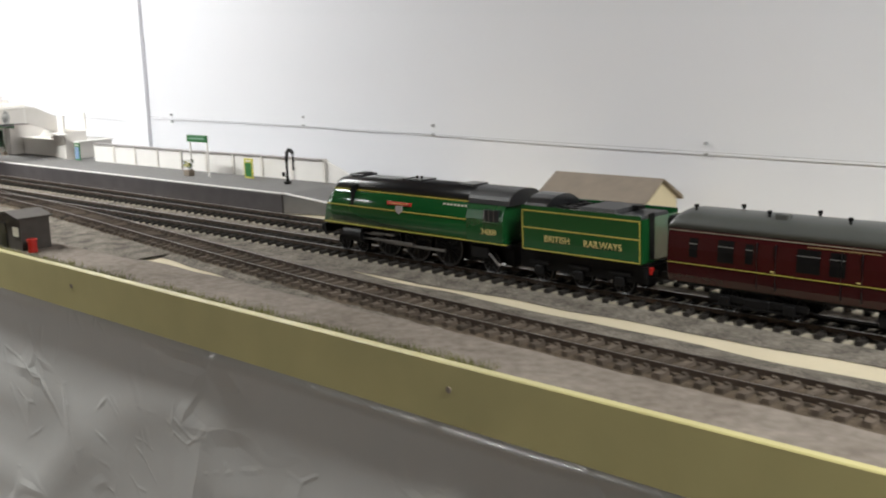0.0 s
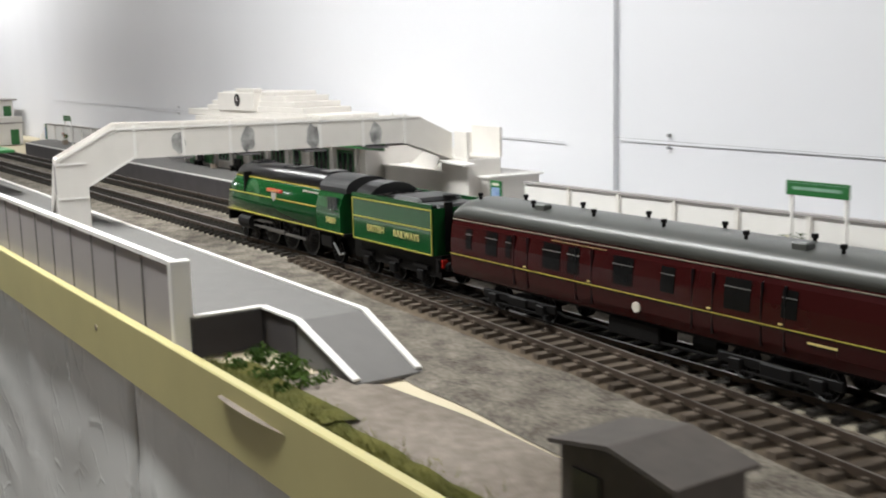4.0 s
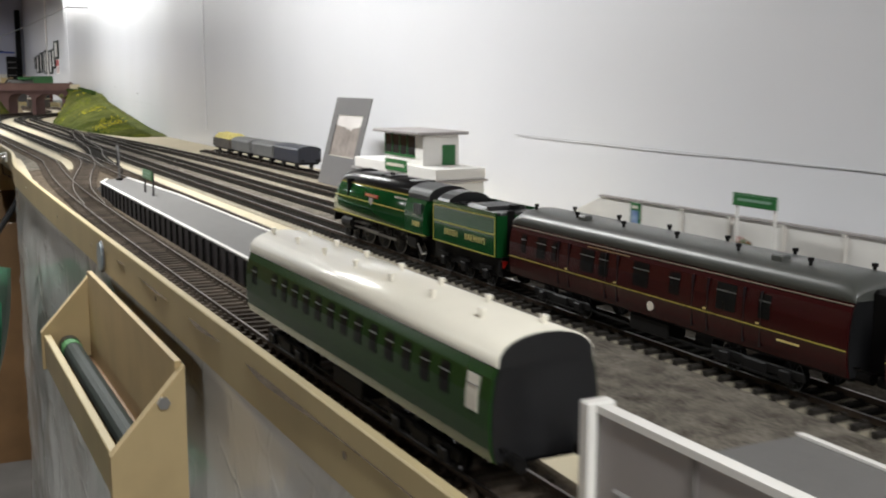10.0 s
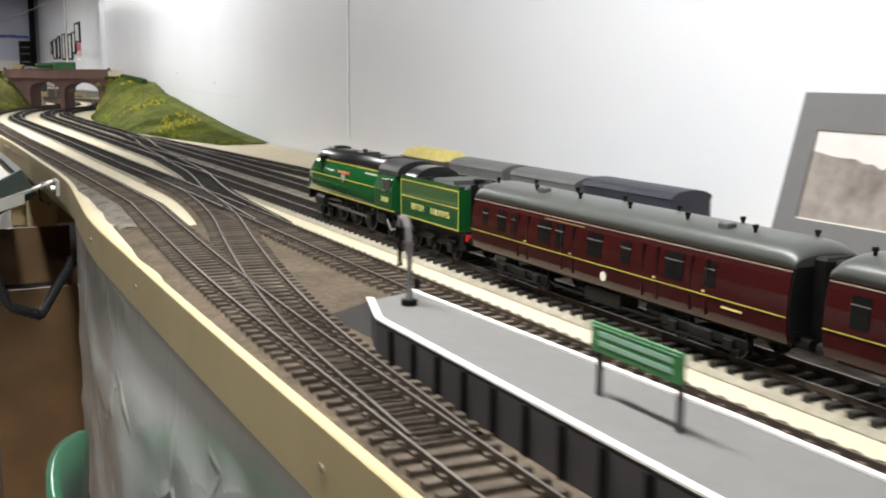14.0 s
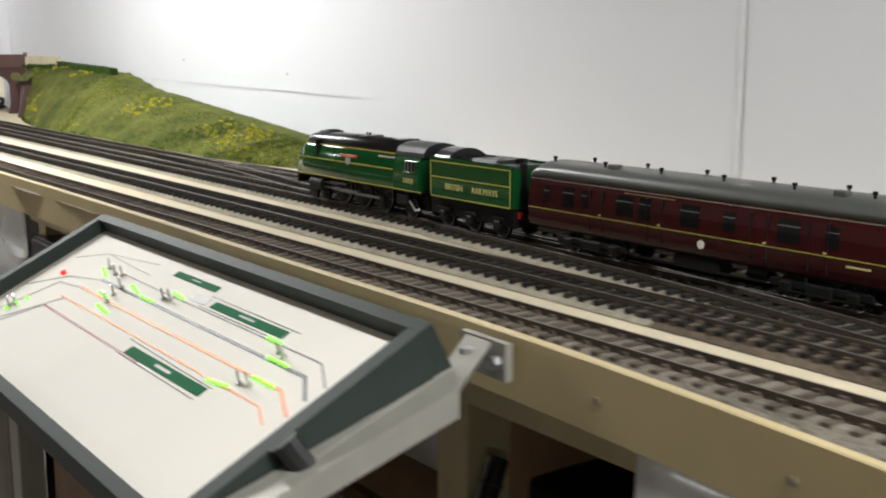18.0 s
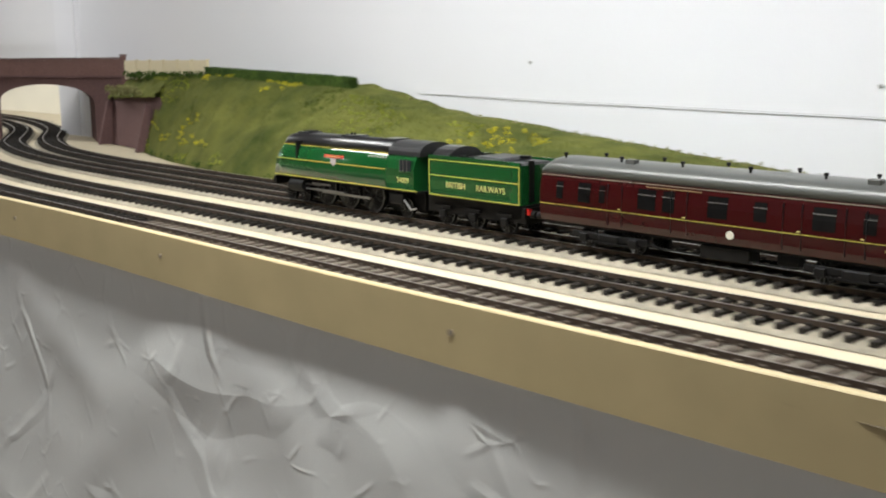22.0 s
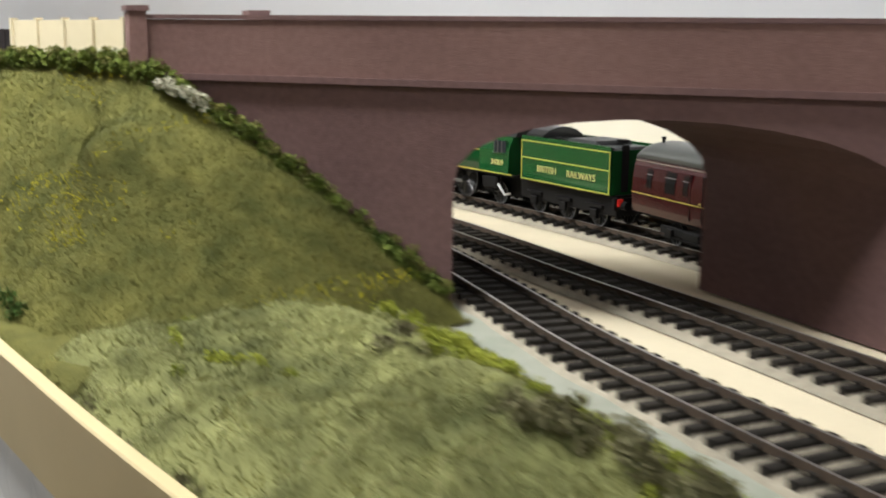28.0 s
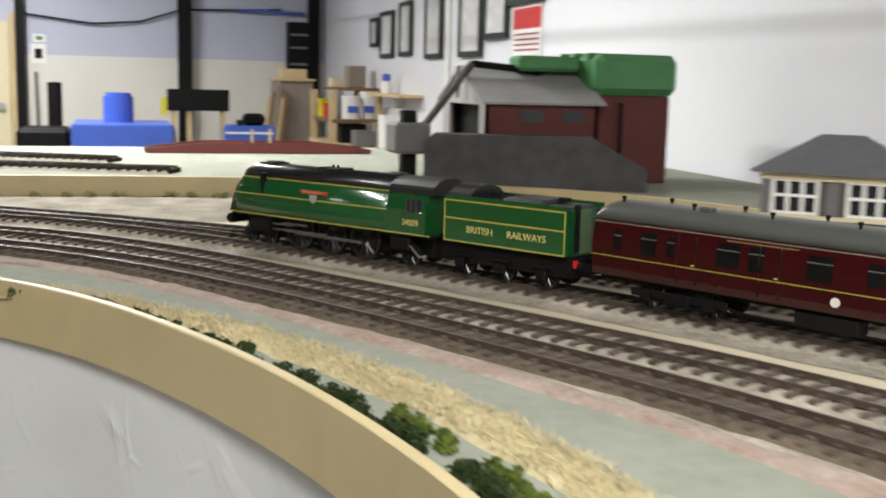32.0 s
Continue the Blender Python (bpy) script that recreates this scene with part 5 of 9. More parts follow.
# ---- platform shelter ----
def build_shelter():
    th = thing("platform_shelter", "white platform shelter with grey corrugated roof and green canopy edge", "shelter")
    x0, x1, y0, y1 = -5.238, -4.958, 0.034, 0.096
    part("back_wall", bx(x0, x1, y0, y0 + 0.004, 0.031, 0.088), M_WHITE, th)
    part("end_wall", bx(x1 - 0.004, x1, y0 + 0.0042, y1, 0.031, 0.088), M_WHITE, th)
    part("end_wall", bx(x0, x0 + 0.004, y0 + 0.0042, y1, 0.031, 0.088), M_WHITE, th)
    # roof tray rising towards the track, with shallow grey panels
    bm = bmesh.new()
    prism(bm, [(x0 - 0.006, y0 - 0.007, 0.0885), (x0 - 0.006, y1, 0.0885), (x0 - 0.006, y1, 0.1165), (x0 - 0.006, y0 - 0.007, 0.0980)], (x1 - x0 + 0.012, 0, 0))
    part("roof", bm, M_FENCEPANEL, th)
    up = lambda y: 0.0980 + (y - y0 + 0.007) * 0.0185 / (y1 - y0 + 0.007)
    n = 5
    for k in range(n):
        xa = x0 + 0.004 + (x1 - x0 - 0.004) * k / n
        xb = x0 + (x1 - x0 - 0.004) * (k + 1) / n - 0.006
        ya, yb = y0 + 0.002, y1 - 0.006
        bm = bmesh.new()
        prism(bm, [(xa, ya, up(ya) + 0.0003), (xb, ya, up(ya) + 0.0003), (xb, yb, up(yb) + 0.0003), (xa, yb, up(yb) + 0.0003)], (0, 0, 0.0008))
        part("roof_panel", bm, M_ROOFGREY, th, "grey roof panel")
        bm = bmesh.new()
        prism(bm, [(xb, ya - 0.002, up(ya)), (xb + 0.006, ya - 0.002, up(ya)), (xb + 0.006, yb + 0.002, up(yb)), (xb, yb + 0.002, up(yb))], (0, 0, 0.005))
        part("roof_batten", bm, M_RIB2, th)
    for ya in (y0 - 0.007, y1 - 0.004):
        bm = bmesh.new()
        prism(bm, [(x0 - 0.006, ya, up(ya)), (x1 + 0.006, ya, up(ya)), (x1 + 0.006, ya + 0.004, up(ya + 0.004)), (x0 - 0.006, ya + 0.004, up(ya + 0.004))], (0, 0, 0.005))
        part("roof_rim", bm, M_FENCEPANEL, th)
    for xa in (x0 - 0.006, x1 + 0.002):
        bm = bmesh.new()
        prism(bm, [(xa, y0 - 0.003, up(y0 - 0.003)), (xa + 0.004, y0 - 0.003, up(y0 - 0.003)), (xa + 0.004, y1 - 0.004, up(y1 - 0.004)), (xa, y1 - 0.004, up(y1 - 0.004))], (0, 0, 0.005))
        part("roof_rim", bm, M_FENCEPANEL, th)
    part("canopy_edge", bx(x0 - 0.006, x1 + 0.02, y1 - 0.004, y1 + 0.024, 0.0965, 0.1005, 0.0008), M_DKGREEN, th)
    part("bench", bx(x0 + 0.03, x1 - 0.03, y0 + 0.006, y0 + 0.02, 0.031, 0.041), M_PLY, th)
    return th


M_ROOFGREY = mat("asbestos_roof", (0.25, 0.245, 0.24), 0.75, var=0.1, scale=40, tint=0.06)
M_RIB2 = mat("weathered_batten", (0.20, 0.195, 0.19), 0.75, var=0.12, scale=60)
build_shelter()


# ---- far platform ----
pb = platform_slab("platform", [(-3.50, 0.445), (-3.50, 0.655), (-6.42, 0.655), (-6.42, 0.50), (-6.30, 0.437), (-4.4, 0.437)], 0.030, "long far station platform with pale edge")
kerb(pb, [(-6.30, 0.439), (-4.4, 0.439), (-3.50, 0.447)])
wedge(pb, -3.4995, -3.33, 0.447, 0.655, 0.031, 0.50, 0.655)
kerb(pb, [(-3.50, 0.449, 0.0312), (-3.335, 0.502, 0.0045)], w=0.006)
wedge(pb, -6.4205, -6.60, 0.52, 0.655, 0.031, 0.545, 0.655)


def rail_fence(pts, z, h, pitch, label):
    """White boarded fence with posts along plan points."""
    th = thing("platform_fence", label, "fence")
    L = curve2(pts, pitch)
    nrm, d = normals2(L)
    for i in range(len(L) - 1):
        a, b = L[i], L[i + 1]
        n = nrm[i] * 0.0015
        bm = bmesh.new()
        prism(bm, [(a[0] - n[0], a[1] - n[1], z), (b[0] - n[0], b[1] - n[1], z), (b[0] + n[0], b[1] + n[1], z), (a[0] + n[0], a[1] + n[1], z)], (0, 0, h))
        part("panel", bm, M_WHITE, th)
        part("post", bx(a[0] - 0.0025, a[0] + 0.0025, a[1] - 0.004, a[1] + 0.004, z, z + h + 0.001), M_OFFWHITE, th)
        bm = bmesh.new()
        n = nrm[i] * 0.004
        prism(bm, [(a[0] - n[0], a[1] - n[1], z + h), (b[0] - n[0], b[1] - n[1], z + h), (b[0] + n[0], b[1] + n[1], z + h), (a[0] + n[0], a[1] + n[1], z + h)], (0, 0, 0.002))
        part("coping", bm, M_FENCEPANEL, th)
    return th


rail_fence([(-5.74, 0.560), (-6.1, 0.545), (-6.45, 0.535)], 0.031, 0.042, 0.075, "white boarded platform fence with grey coping")
rail_fence([(-3.55, 0.575), (-3.9, 0.562), (-4.28, 0.556)], 0.031, 0.036, 0.075, "white boarded fence at the end of the far platform")
for sx, sgn, y in ((-6.45, -1, 0.535), (-3.55, 1, 0.575)):
    bm = bmesh.new()
    prism(bm, [(sx, y, 0.004), (sx + sgn * 0.10, y, 0.004), (sx + sgn * 0.10, y, 0.034), (sx, y, 0.072 if sgn < 0 else 0.067)], (0, 0.003, 0))
    tagged(part("fence_end", bm, M_WHITE), "sloping white end of the platform fence", "fence")


def sign(x0, x1, y, z0, z1, zb, label, board=M_DKGREEN, posts=M_WHITE, lines=1):
    th = thing("platform_sign", label, "sign")
    part("board", bx(x0, x1, y - 0.001, y + 0.001, z0, z1, 0.0003), board, th)
    part("border", bx(x0 + 0.0015, x1 - 0.0015, y - 0.0013, y - 0.001, z1 - 0.0020, z1 - 0.0016), M_SIGNBAR, th)
    for k in range(lines):
        zc = z0 + (z1 - z0) * (k + 1) / (lines + 1)
        part("lettering_bar", bx(x0 + 0.007, x1 - 0.007, y - 0.0014, y - 0.001, zc - 0.0013, zc + 0.0013), M_SIGNBAR, th, "white lettering as a plain bar")
    for x in (x0 + 0.004, x1 - 0.004):
        part("post", bx(x - 0.0013, x + 0.0013, y + 0.001, y + 0.0036, zb, z1 - 0.002), posts, th)
    return th


sign(-3.867, -3.804, 0.519, 0.091, 0.1035, 0.031, "green station name board on white posts")
sign(-6.175, -6.112, 0.510, 0.091, 0.1045, 0.031, "green station name board on white posts")
sign(-7.168, -7.092, 0.101, 0.056, 0.0715, 0.0315, "green station name board on slim dark posts", posts=M_PLATWALL, lines=2)


def poster(x, y, z, w, h, frame, pic, label):
    th = thing("poster_board", label, "poster")
    part("frame", bx(x, x + w, y - 0.001, y + 0.001, z, z + h, 0.0003), frame, th)
    part("print", bx(x + w * 0.14, x + w * 0.86, y - 0.0014, y - 0.001, z + h * 0.1, z + h * 0.78), pic, th)
    part("heading_bar", bx(x + w * 0.2, x + w * 0.8, y - 0.0014, y - 0.001, z + h * 0.84, z + h * 0.92), M_PALE, th)
    return th


M_POSTBLUE = mat("poster_blue", (0.05, 0.12, 0.35), 0.4, scale=300, col2=(0.35, 0.45, 0.6), big=60)
M_POSTYEL = mat("poster_yellow", (0.75, 0.68, 0.05), 0.4, scale=300, col2=(0.25, 0.25, 0.1), big=120)
poster(-3.708, 0.527, 0.034, 0.024, 0.034, M_POSTYEL, M_DKGREEN, "yellow and green timetable poster on the fence")
poster(-4.312, 0.528, 0.034, 0.022, 0.036, M_DKGREEN, M_POSTBLUE, "framed poster with green border on the fence")
poster(-6.338, 0.500, 0.038, 0.018, 0.040, M_DKGREEN, M_POSTBLUE, "green framed poster with blue picture")
poster(-5.880, 0.506, 0.038, 0.018, 0.038, M_DKGREEN, M_POSTBLUE, "green framed poster with blue picture")
for x, y, m1 in ((-3.852, 0.508, M_FLOWER), (-6.150, 0.503, M_RED)):
    fl = thing("flower_tub", "small tub of bright flowers below the name board", "flowers")
    part("tub", bx(x - 0.009, x + 0.009, y - 0.006, y + 0.006, 0.0312, 0.042, 0.001), M_HUTROOF, fl)
    clumps("foliage", [(x + random.uniform(-0.008, 0.008), y + random.uniform(-0.005, 0.005), 0.046 + random.uniform(-0.003, 0.012), 0.005) for _ in range(10)], M_HEDGE, fl)
    clumps("blossom", [(x + random.uniform(-0.008, 0.008), y - 0.004 + random.uniform(-0.004, 0.004), 0.048 + random.uniform(-0.002, 0.013), 0.003) for _ in range(9)], m1, fl, leaf=4)


def water_crane(x, y, z, turn, label, h=0.066, metal=M_UNDER):
    th = thing("water_crane", label, "water crane", pose(x, y, z, 0, 0, turn))
    part("base", rod(bmesh.new(), (0, 0, 0), (0, 0, 0.004), 0.006, 12), M_UNDER, th)
    part("column", tube(bmesh.new(), [(0, 0, 0.003), (0, 0, h * 0.75), (0.002, 0, h * 0.9), (0.007, 0, h), (0.013, 0, h * 0.99), (0.017, 0, h * 0.9)], 0.0028, 10), metal, th)
    part("leather_bag", tube(bmesh.new(), [(0.017, 0, h * 0.92), (0.0175, 0, h * 0.7), (0.017, 0, h * 0.42)], 0.0022, 8), M_UNDER, th)
    part("valve_wheel", rod(bmesh.new(), (-0.003, -0.004, 0.016), (-0.003, -0.006, 0.016), 0.004, 10), M_UNDER, th)
    return th


water_crane(-3.590, 0.527, 0.0315, 0, "black water crane with drooping bag on the platform end", 0.056)
water_crane(-7.413, 0.104, 0.0315, 180, "grey water crane on the short platform", 0.063, M_CARD)


# ---- station building ----
def build_station():
    th = thing("station_building", "cream art deco station building with green canopy and clock tower block", "station building")
    x0, x1, y0, y1 = -5.345, -4.62, 0.530, 0.640
    wall_ = part("wall", bx(x0, x1, y0, y1, 0.0315, 0.100), M_OFFWHITE, th)
    for k in range(9):
        xa = x0 + 0.02 + k * 0.078
        kind = k % 3
        for xp in (xa - 0.016, xa + 0.056):
            part("pier", bx(xp, xp + 0.006, y0 - 0.005, y0 - 0.0001, 0.0316, 0.0995), M_WHITE, th)
        if k == 1:
            for xd in (xa, xa + 0.024):
                d = part("door", bx(xd, xd + 0.022, y0 - 0.0014, y0 + 0.001, 0.036, 0.084), M_DKGREEN, th, "green panelled door")
                part("door_panel", bx(xd + 0.004, xd + 0.018, y0 - 0.0019, y0 - 0.0014, 0.044, 0.078), M_TANKGREEN, d)
        elif kind == 0:
            d = part("door", bx(xa, xa + 0.028, y0 - 0.0014, y0 + 0.001, 0.0315, 0.083), M_DKGREEN, th, "green panelled door")
            part("door_glass", bx(xa + 0.005, xa + 0.023, y0 - 0.0018, y0 - 0.0014, 0.060, 0.079), M_GLASS, d)
        else:
            w = part("window", bx(xa, xa + 0.046, y0 - 0.0012, y0 + 0.001, 0.046, 0.084), M_GLASS, th)
            part("frame", bx(xa - 0.002, xa + 0.048, y0 - 0.0022, y0 - 0.0012, 0.084, 0.0875), M_DKGREEN, w)
            part("sill", bx(xa - 0.002, xa + 0.048, y0 - 0.003, y0 - 0.0012, 0.0435, 0.046), M_WHITE, w)
            for j in range(4):
                xx = xa - 0.001 + j * 0.0157
                part("mullion", bx(xx - 0.0011, xx + 0.0011, y0 - 0.0022, y0 - 0.0013, 0.046, 0.084), M_DKGREEN, w)
    part("roof", bx(x0 - 0.004, x1 + 0.004, y0 - 0.002, y1 + 0.002, 0.1001, 0.106, 0.001), M_OFFWHITE, th)
    part("upper_step", bx(x0 + 0.05, x1 - 0.08, y0 + 0.004, y1, 0.1061, 0.124, 0.001), M_OFFWHITE, th)
    can = part("canopy", bx(x0 - 0.003, -4.47, 0.474, y0 + 0.004, 0.1062, 0.1085, 0.0006), M_FENCEPANEL, th, "grey flat canopy roof")
    part("canopy_fascia", bx(x0 - 0.005, -4.468, 0.470, 0.474, 0.100, 0.110, 0.0008), M_DKGREEN, can, "green canopy edge")
    part("canopy_fascia", bx(x0 - 0.007, x0 - 0.003, 0.474, 0.530, 0.100, 0.110), M_DKGREEN, can)
    for k in range(10):
        xx = x0 + 0.032 + k * 0.086
        bm = bmesh.new()
        prism(bm, [(xx + 0.026 * math.cos(j * math.pi / 9), 0.501 + 0.017 * math.sin(j * math.pi / 9), 0.1086) for j in range(18)], (0, 0, 0.0035))
        part("rooflight", bm, M_RIB2, can, "grey oval rooflight")
    # stepped tower block with the clock
    cx = -5.108
    for wl, wr, za, zb, ya in ((0.26, 0.34, 0.1241, 0.136, 0.548), (0.165, 0.25, 0.1361, 0.145, 0.551), (0.145, 0.214, 0.1451, 0.154, 0.554), (0.125, 0.171, 0.1541, 0.1635, 0.557), (0.105, 0.125, 0.1636, 0.1705, 0.560)):
        part("tower_step", bx(cx - wl, cx + wr, ya, y1, za, zb, 0.0008), M_OFFWHITE, th)
    part("tower_front", bx(cx - 0.092, cx + 0.070, 0.544, 0.562, 0.1362, 0.1685, 0.001), M_OFFWHITE, th)
    part("tower_crest", bx(cx - 0.012, cx + 0.070, 0.546, 0.562, 0.1686, 0.176, 0.001), M_OFFWHITE, th)
    clk = part("clock", rod(bmesh.new(), (cx, 0.5438, 0.1555), (cx, 0.5425, 0.1555), 0.0112, 24), M_UNDER, th, "round dark clock face")
    part("clock_ring", rod(bmesh.new(), (cx, 0.5426, 0.1555), (cx, 0.5418, 0.1555), 0.0085, 24), M_PLATWALL, clk)
    part("hand", bx(cx - 0.0005, cx + 0.0005, 0.5414, 0.5418, 0.1555, 0.1625), M_WHITE, clk)
    part("hand", bx(cx, cx + 0.006, 0.5414, 0.5418, 0.155, 0.156), M_WHITE, clk)
    # low wing towards the footbridge
    part("wing", bx(x1 + 0.001, -4.36, 0.560, 0.640, 0.0315, 0.066), M_OFFWHITE, th)
    part("wing_coping", bx(x1 + 0.001, -4.355, 0.557, 0.643, 0.0661, 0.0685), M_WHITE, th)
    return th


build_station()
for k in range(8):
    x = -5.25 + k * 0.09
    tb = thing("potted_conifer" if k % 2 else "platform_bench", "small dark shrub in a tub under the canopy" if k % 2 else "dark bench under the station canopy", "shrub" if k % 2 else "bench")
    if k % 2:
        part("pot", bx(x - 0.005, x + 0.005, 0.508, 0.518, 0.0312, 0.039), M_HUTROOF, tb)
        clumps("foliage", [(x, 0.513, 0.042 + 0.003 * j, 0.006 - 0.0005 * j) for j in range(9)], M_HEDGE, tb)
    else:
        part("seat", bx(x - 0.014, x + 0.014, 0.512, 0.522, 0.039, 0.041), M_UNDER, tb)
        part("backrest", bx(x - 0.014, x + 0.014, 0.521, 0.523, 0.041, 0.053), M_UNDER, tb)
        for xx in (x - 0.012, x + 0.011):
            part("leg", bx(xx, xx + 0.0015, 0.513, 0.522, 0.0312, 0.039), M_UNDER, tb)
bs = thing("platform_building", "plain white lamp room on the far platform", "building")
part("wall", bx(-5.735, -5.615, 0.525, 0.64, 0.0315, 0.076, 0.0008), M_OFFWHITE, bs)
part("roof", bx(-5.74, -5.61, 0.52, 0.642, 0.0761, 0.080, 0.0008), M_OFFWHITE, bs)


# ---- huts at the start ----
def gable(name, x0, x1, y0, y1, z0, ze, zr, wall_mat, roof_mat, label, category, along_x=True, over=0.004):
    th = thing(name, label, category)
    bm = bmesh.new()
    if along_x:
        ym = (y0 + y1) / 2
        prism(bm, [(x0, y0, z0), (x0, y1, z0), (x0, y1, ze), (x0, ym, zr), (x0, y0, ze)], (x1 - x0, 0, 0))
        part("wall", bm, wall_mat, th)
        for ys in (y0, y1):
            s = 1 if ys == y1 else -1
            bm = bmesh.new()
            prism(bm, [(x0 - over, ys + s * over, ze - (zr - ze) * over / (ym - y0) + 0.0008), (x0 - over, ym, zr + 0.0008), (x0 - over, ym, zr + 0.003), (x0 - over, ys + s * over, ze + 0.002)], (x1 - x0 + 2 * over, 0, 0))
            part("roof", bm, roof_mat, th)
    else:
        xm = (x0 + x1) / 2
        prism(bm, [(x0, y0, z0), (x1, y0, z0), (x1, y0, ze), (xm, y0, zr), (x0, y0, ze)], (0, y1 - y0, 0))
        part("wall", bm, wall_mat, th)
        for xs in (x0, x1):
            s = 1 if xs == x1 else -1
            bm = bmesh.new()
            prism(bm, [(xs + s * over, y0 - over, ze - (zr - ze) * over / (xm - x0) + 0.0008), (xm, y0 - over, zr + 0.0008), (xm, y0 - over, zr + 0.003), (xs + s * over, y0 - over, ze + 0.002)], (0, y1 - y0 + 2 * over, 0))
            part("roof", bm, roof_mat, th)
    return th


ha = gable("lineside_hut", -3.603, -3.535, 0.050, 0.090, 0.003, 0.044, 0.050, M_BROWNHUT, M_BROWNHUT, "dark brown wooden lineside hut with shallow gable roof", "hut", along_x=False)
part("window", bx(-3.556, -3.541, 0.0488, 0.0505, 0.021, 0.033), M_PALE, ha, "small lit window pane")
part("door", bx(-3.594, -3.577, 0.0488, 0.0505, 0.003, 0.036), M_BLACK, ha)
fb = thing("fire_bucket", "small red fire bucket beside the hut", "bucket")
part("body", rod(bmesh.new(), (-3.515, 0.055, 0.003), (-3.515, 0.055, 0.019), 0.006, 14), M_RED, fb)
part("rim", rod(bmesh.new(), (-3.515, 0.055, 0.019), (-3.515, 0.055, 0.0205), 0.0068, 14), M_RED, fb)
gable("platelayers_hut", -3.085, -2.925, 0.565, 0.640, 0.001, 0.045, 0.070, M_CREAMFENCE, M_HUTROOF, "cream hut with brown pitched roof against the wall", "hut", along_x=True, over=0.006)


# ---- short platform ----
pc = platform_slab("platform", [(-6.22, 0.060), (-7.38, 0.064), (-7.44, 0.085), (-7.46, 0.128), (-7.1, 0.146), (-6.25, 0.150)], 0.030, "short grey platform with white edges between the lines")
kerb(pc, [(-6.22, 0.062), (-7.38, 0.066), (-7.445, 0.086)], w=0.005)
kerb(pc, [(-6.25, 0.148), (-7.1, 0.144), (-7.46, 0.127)], w=0.004)
wedge(pc, -7.4405, -7.52, 0.085, 0.128, 0.031, 0.075, 0.11)
for k in range(32):
    x = -6.235 - k * 0.036
    part("pilaster", bx(x - 0.002, x + 0.002, 0.0575 + (0.064 - 0.060) * (k / 32), 0.0605 + 0.004 * (k / 32), 0.002, 0.0295), M_UNDER, pc)

# ---- parked green coach, buffer stop ----
WIN_G = [(-0.185, -0.181, 0.048, 0.062, "g"), (-0.178, -0.174, 0.048, 0.062, "g")] + [(-0.135 + i * 0.0235, -0.135 + i * 0.0235 + 0.010, 0.0475, 0.0635, "g") for i in range(13)] + [(0.176, 0.188, 0.046, 0.064, "p")]
green_coach, _ = build_coach(WIN_G, "parked dark green suburban coach with cream roof", M_CGREEN, M_CREAMROOF, line_mat=None, LEN=0.40, vents=14, name="parked_coach", battens=True)
green_coach.matrix_basis = pose(-5.943, 0.0175, 0.012, 0, 0, 0.5)
bs = thing("buffer_stop", "grey concrete buffer stop at the siding's end", "buffer stop")
part("block", bx(-5.682, -5.655, 0.024, 0.068, 0.001, 0.030, 0.002), M_FENCEPANEL, bs)
part("beam", bx(-5.688, -5.650, 0.020, 0.072, 0.0301, 0.038, 0.002), M_ROOFGREY, bs)
gb = thing("spare_bogie", "grey metal bogie frame standing on the platform", "bogie")
part("frame", bx(-5.64, -5.58, 0.050, 0.064, 0.0315, 0.036, 0.001), M_ALU, gb)
for x in (-5.63, -5.59):
    part("axle", rod(bmesh.new(), (x, 0.046, 0.040), (x, 0.068, 0.040), 0.0045, 10), M_ALU, gb)


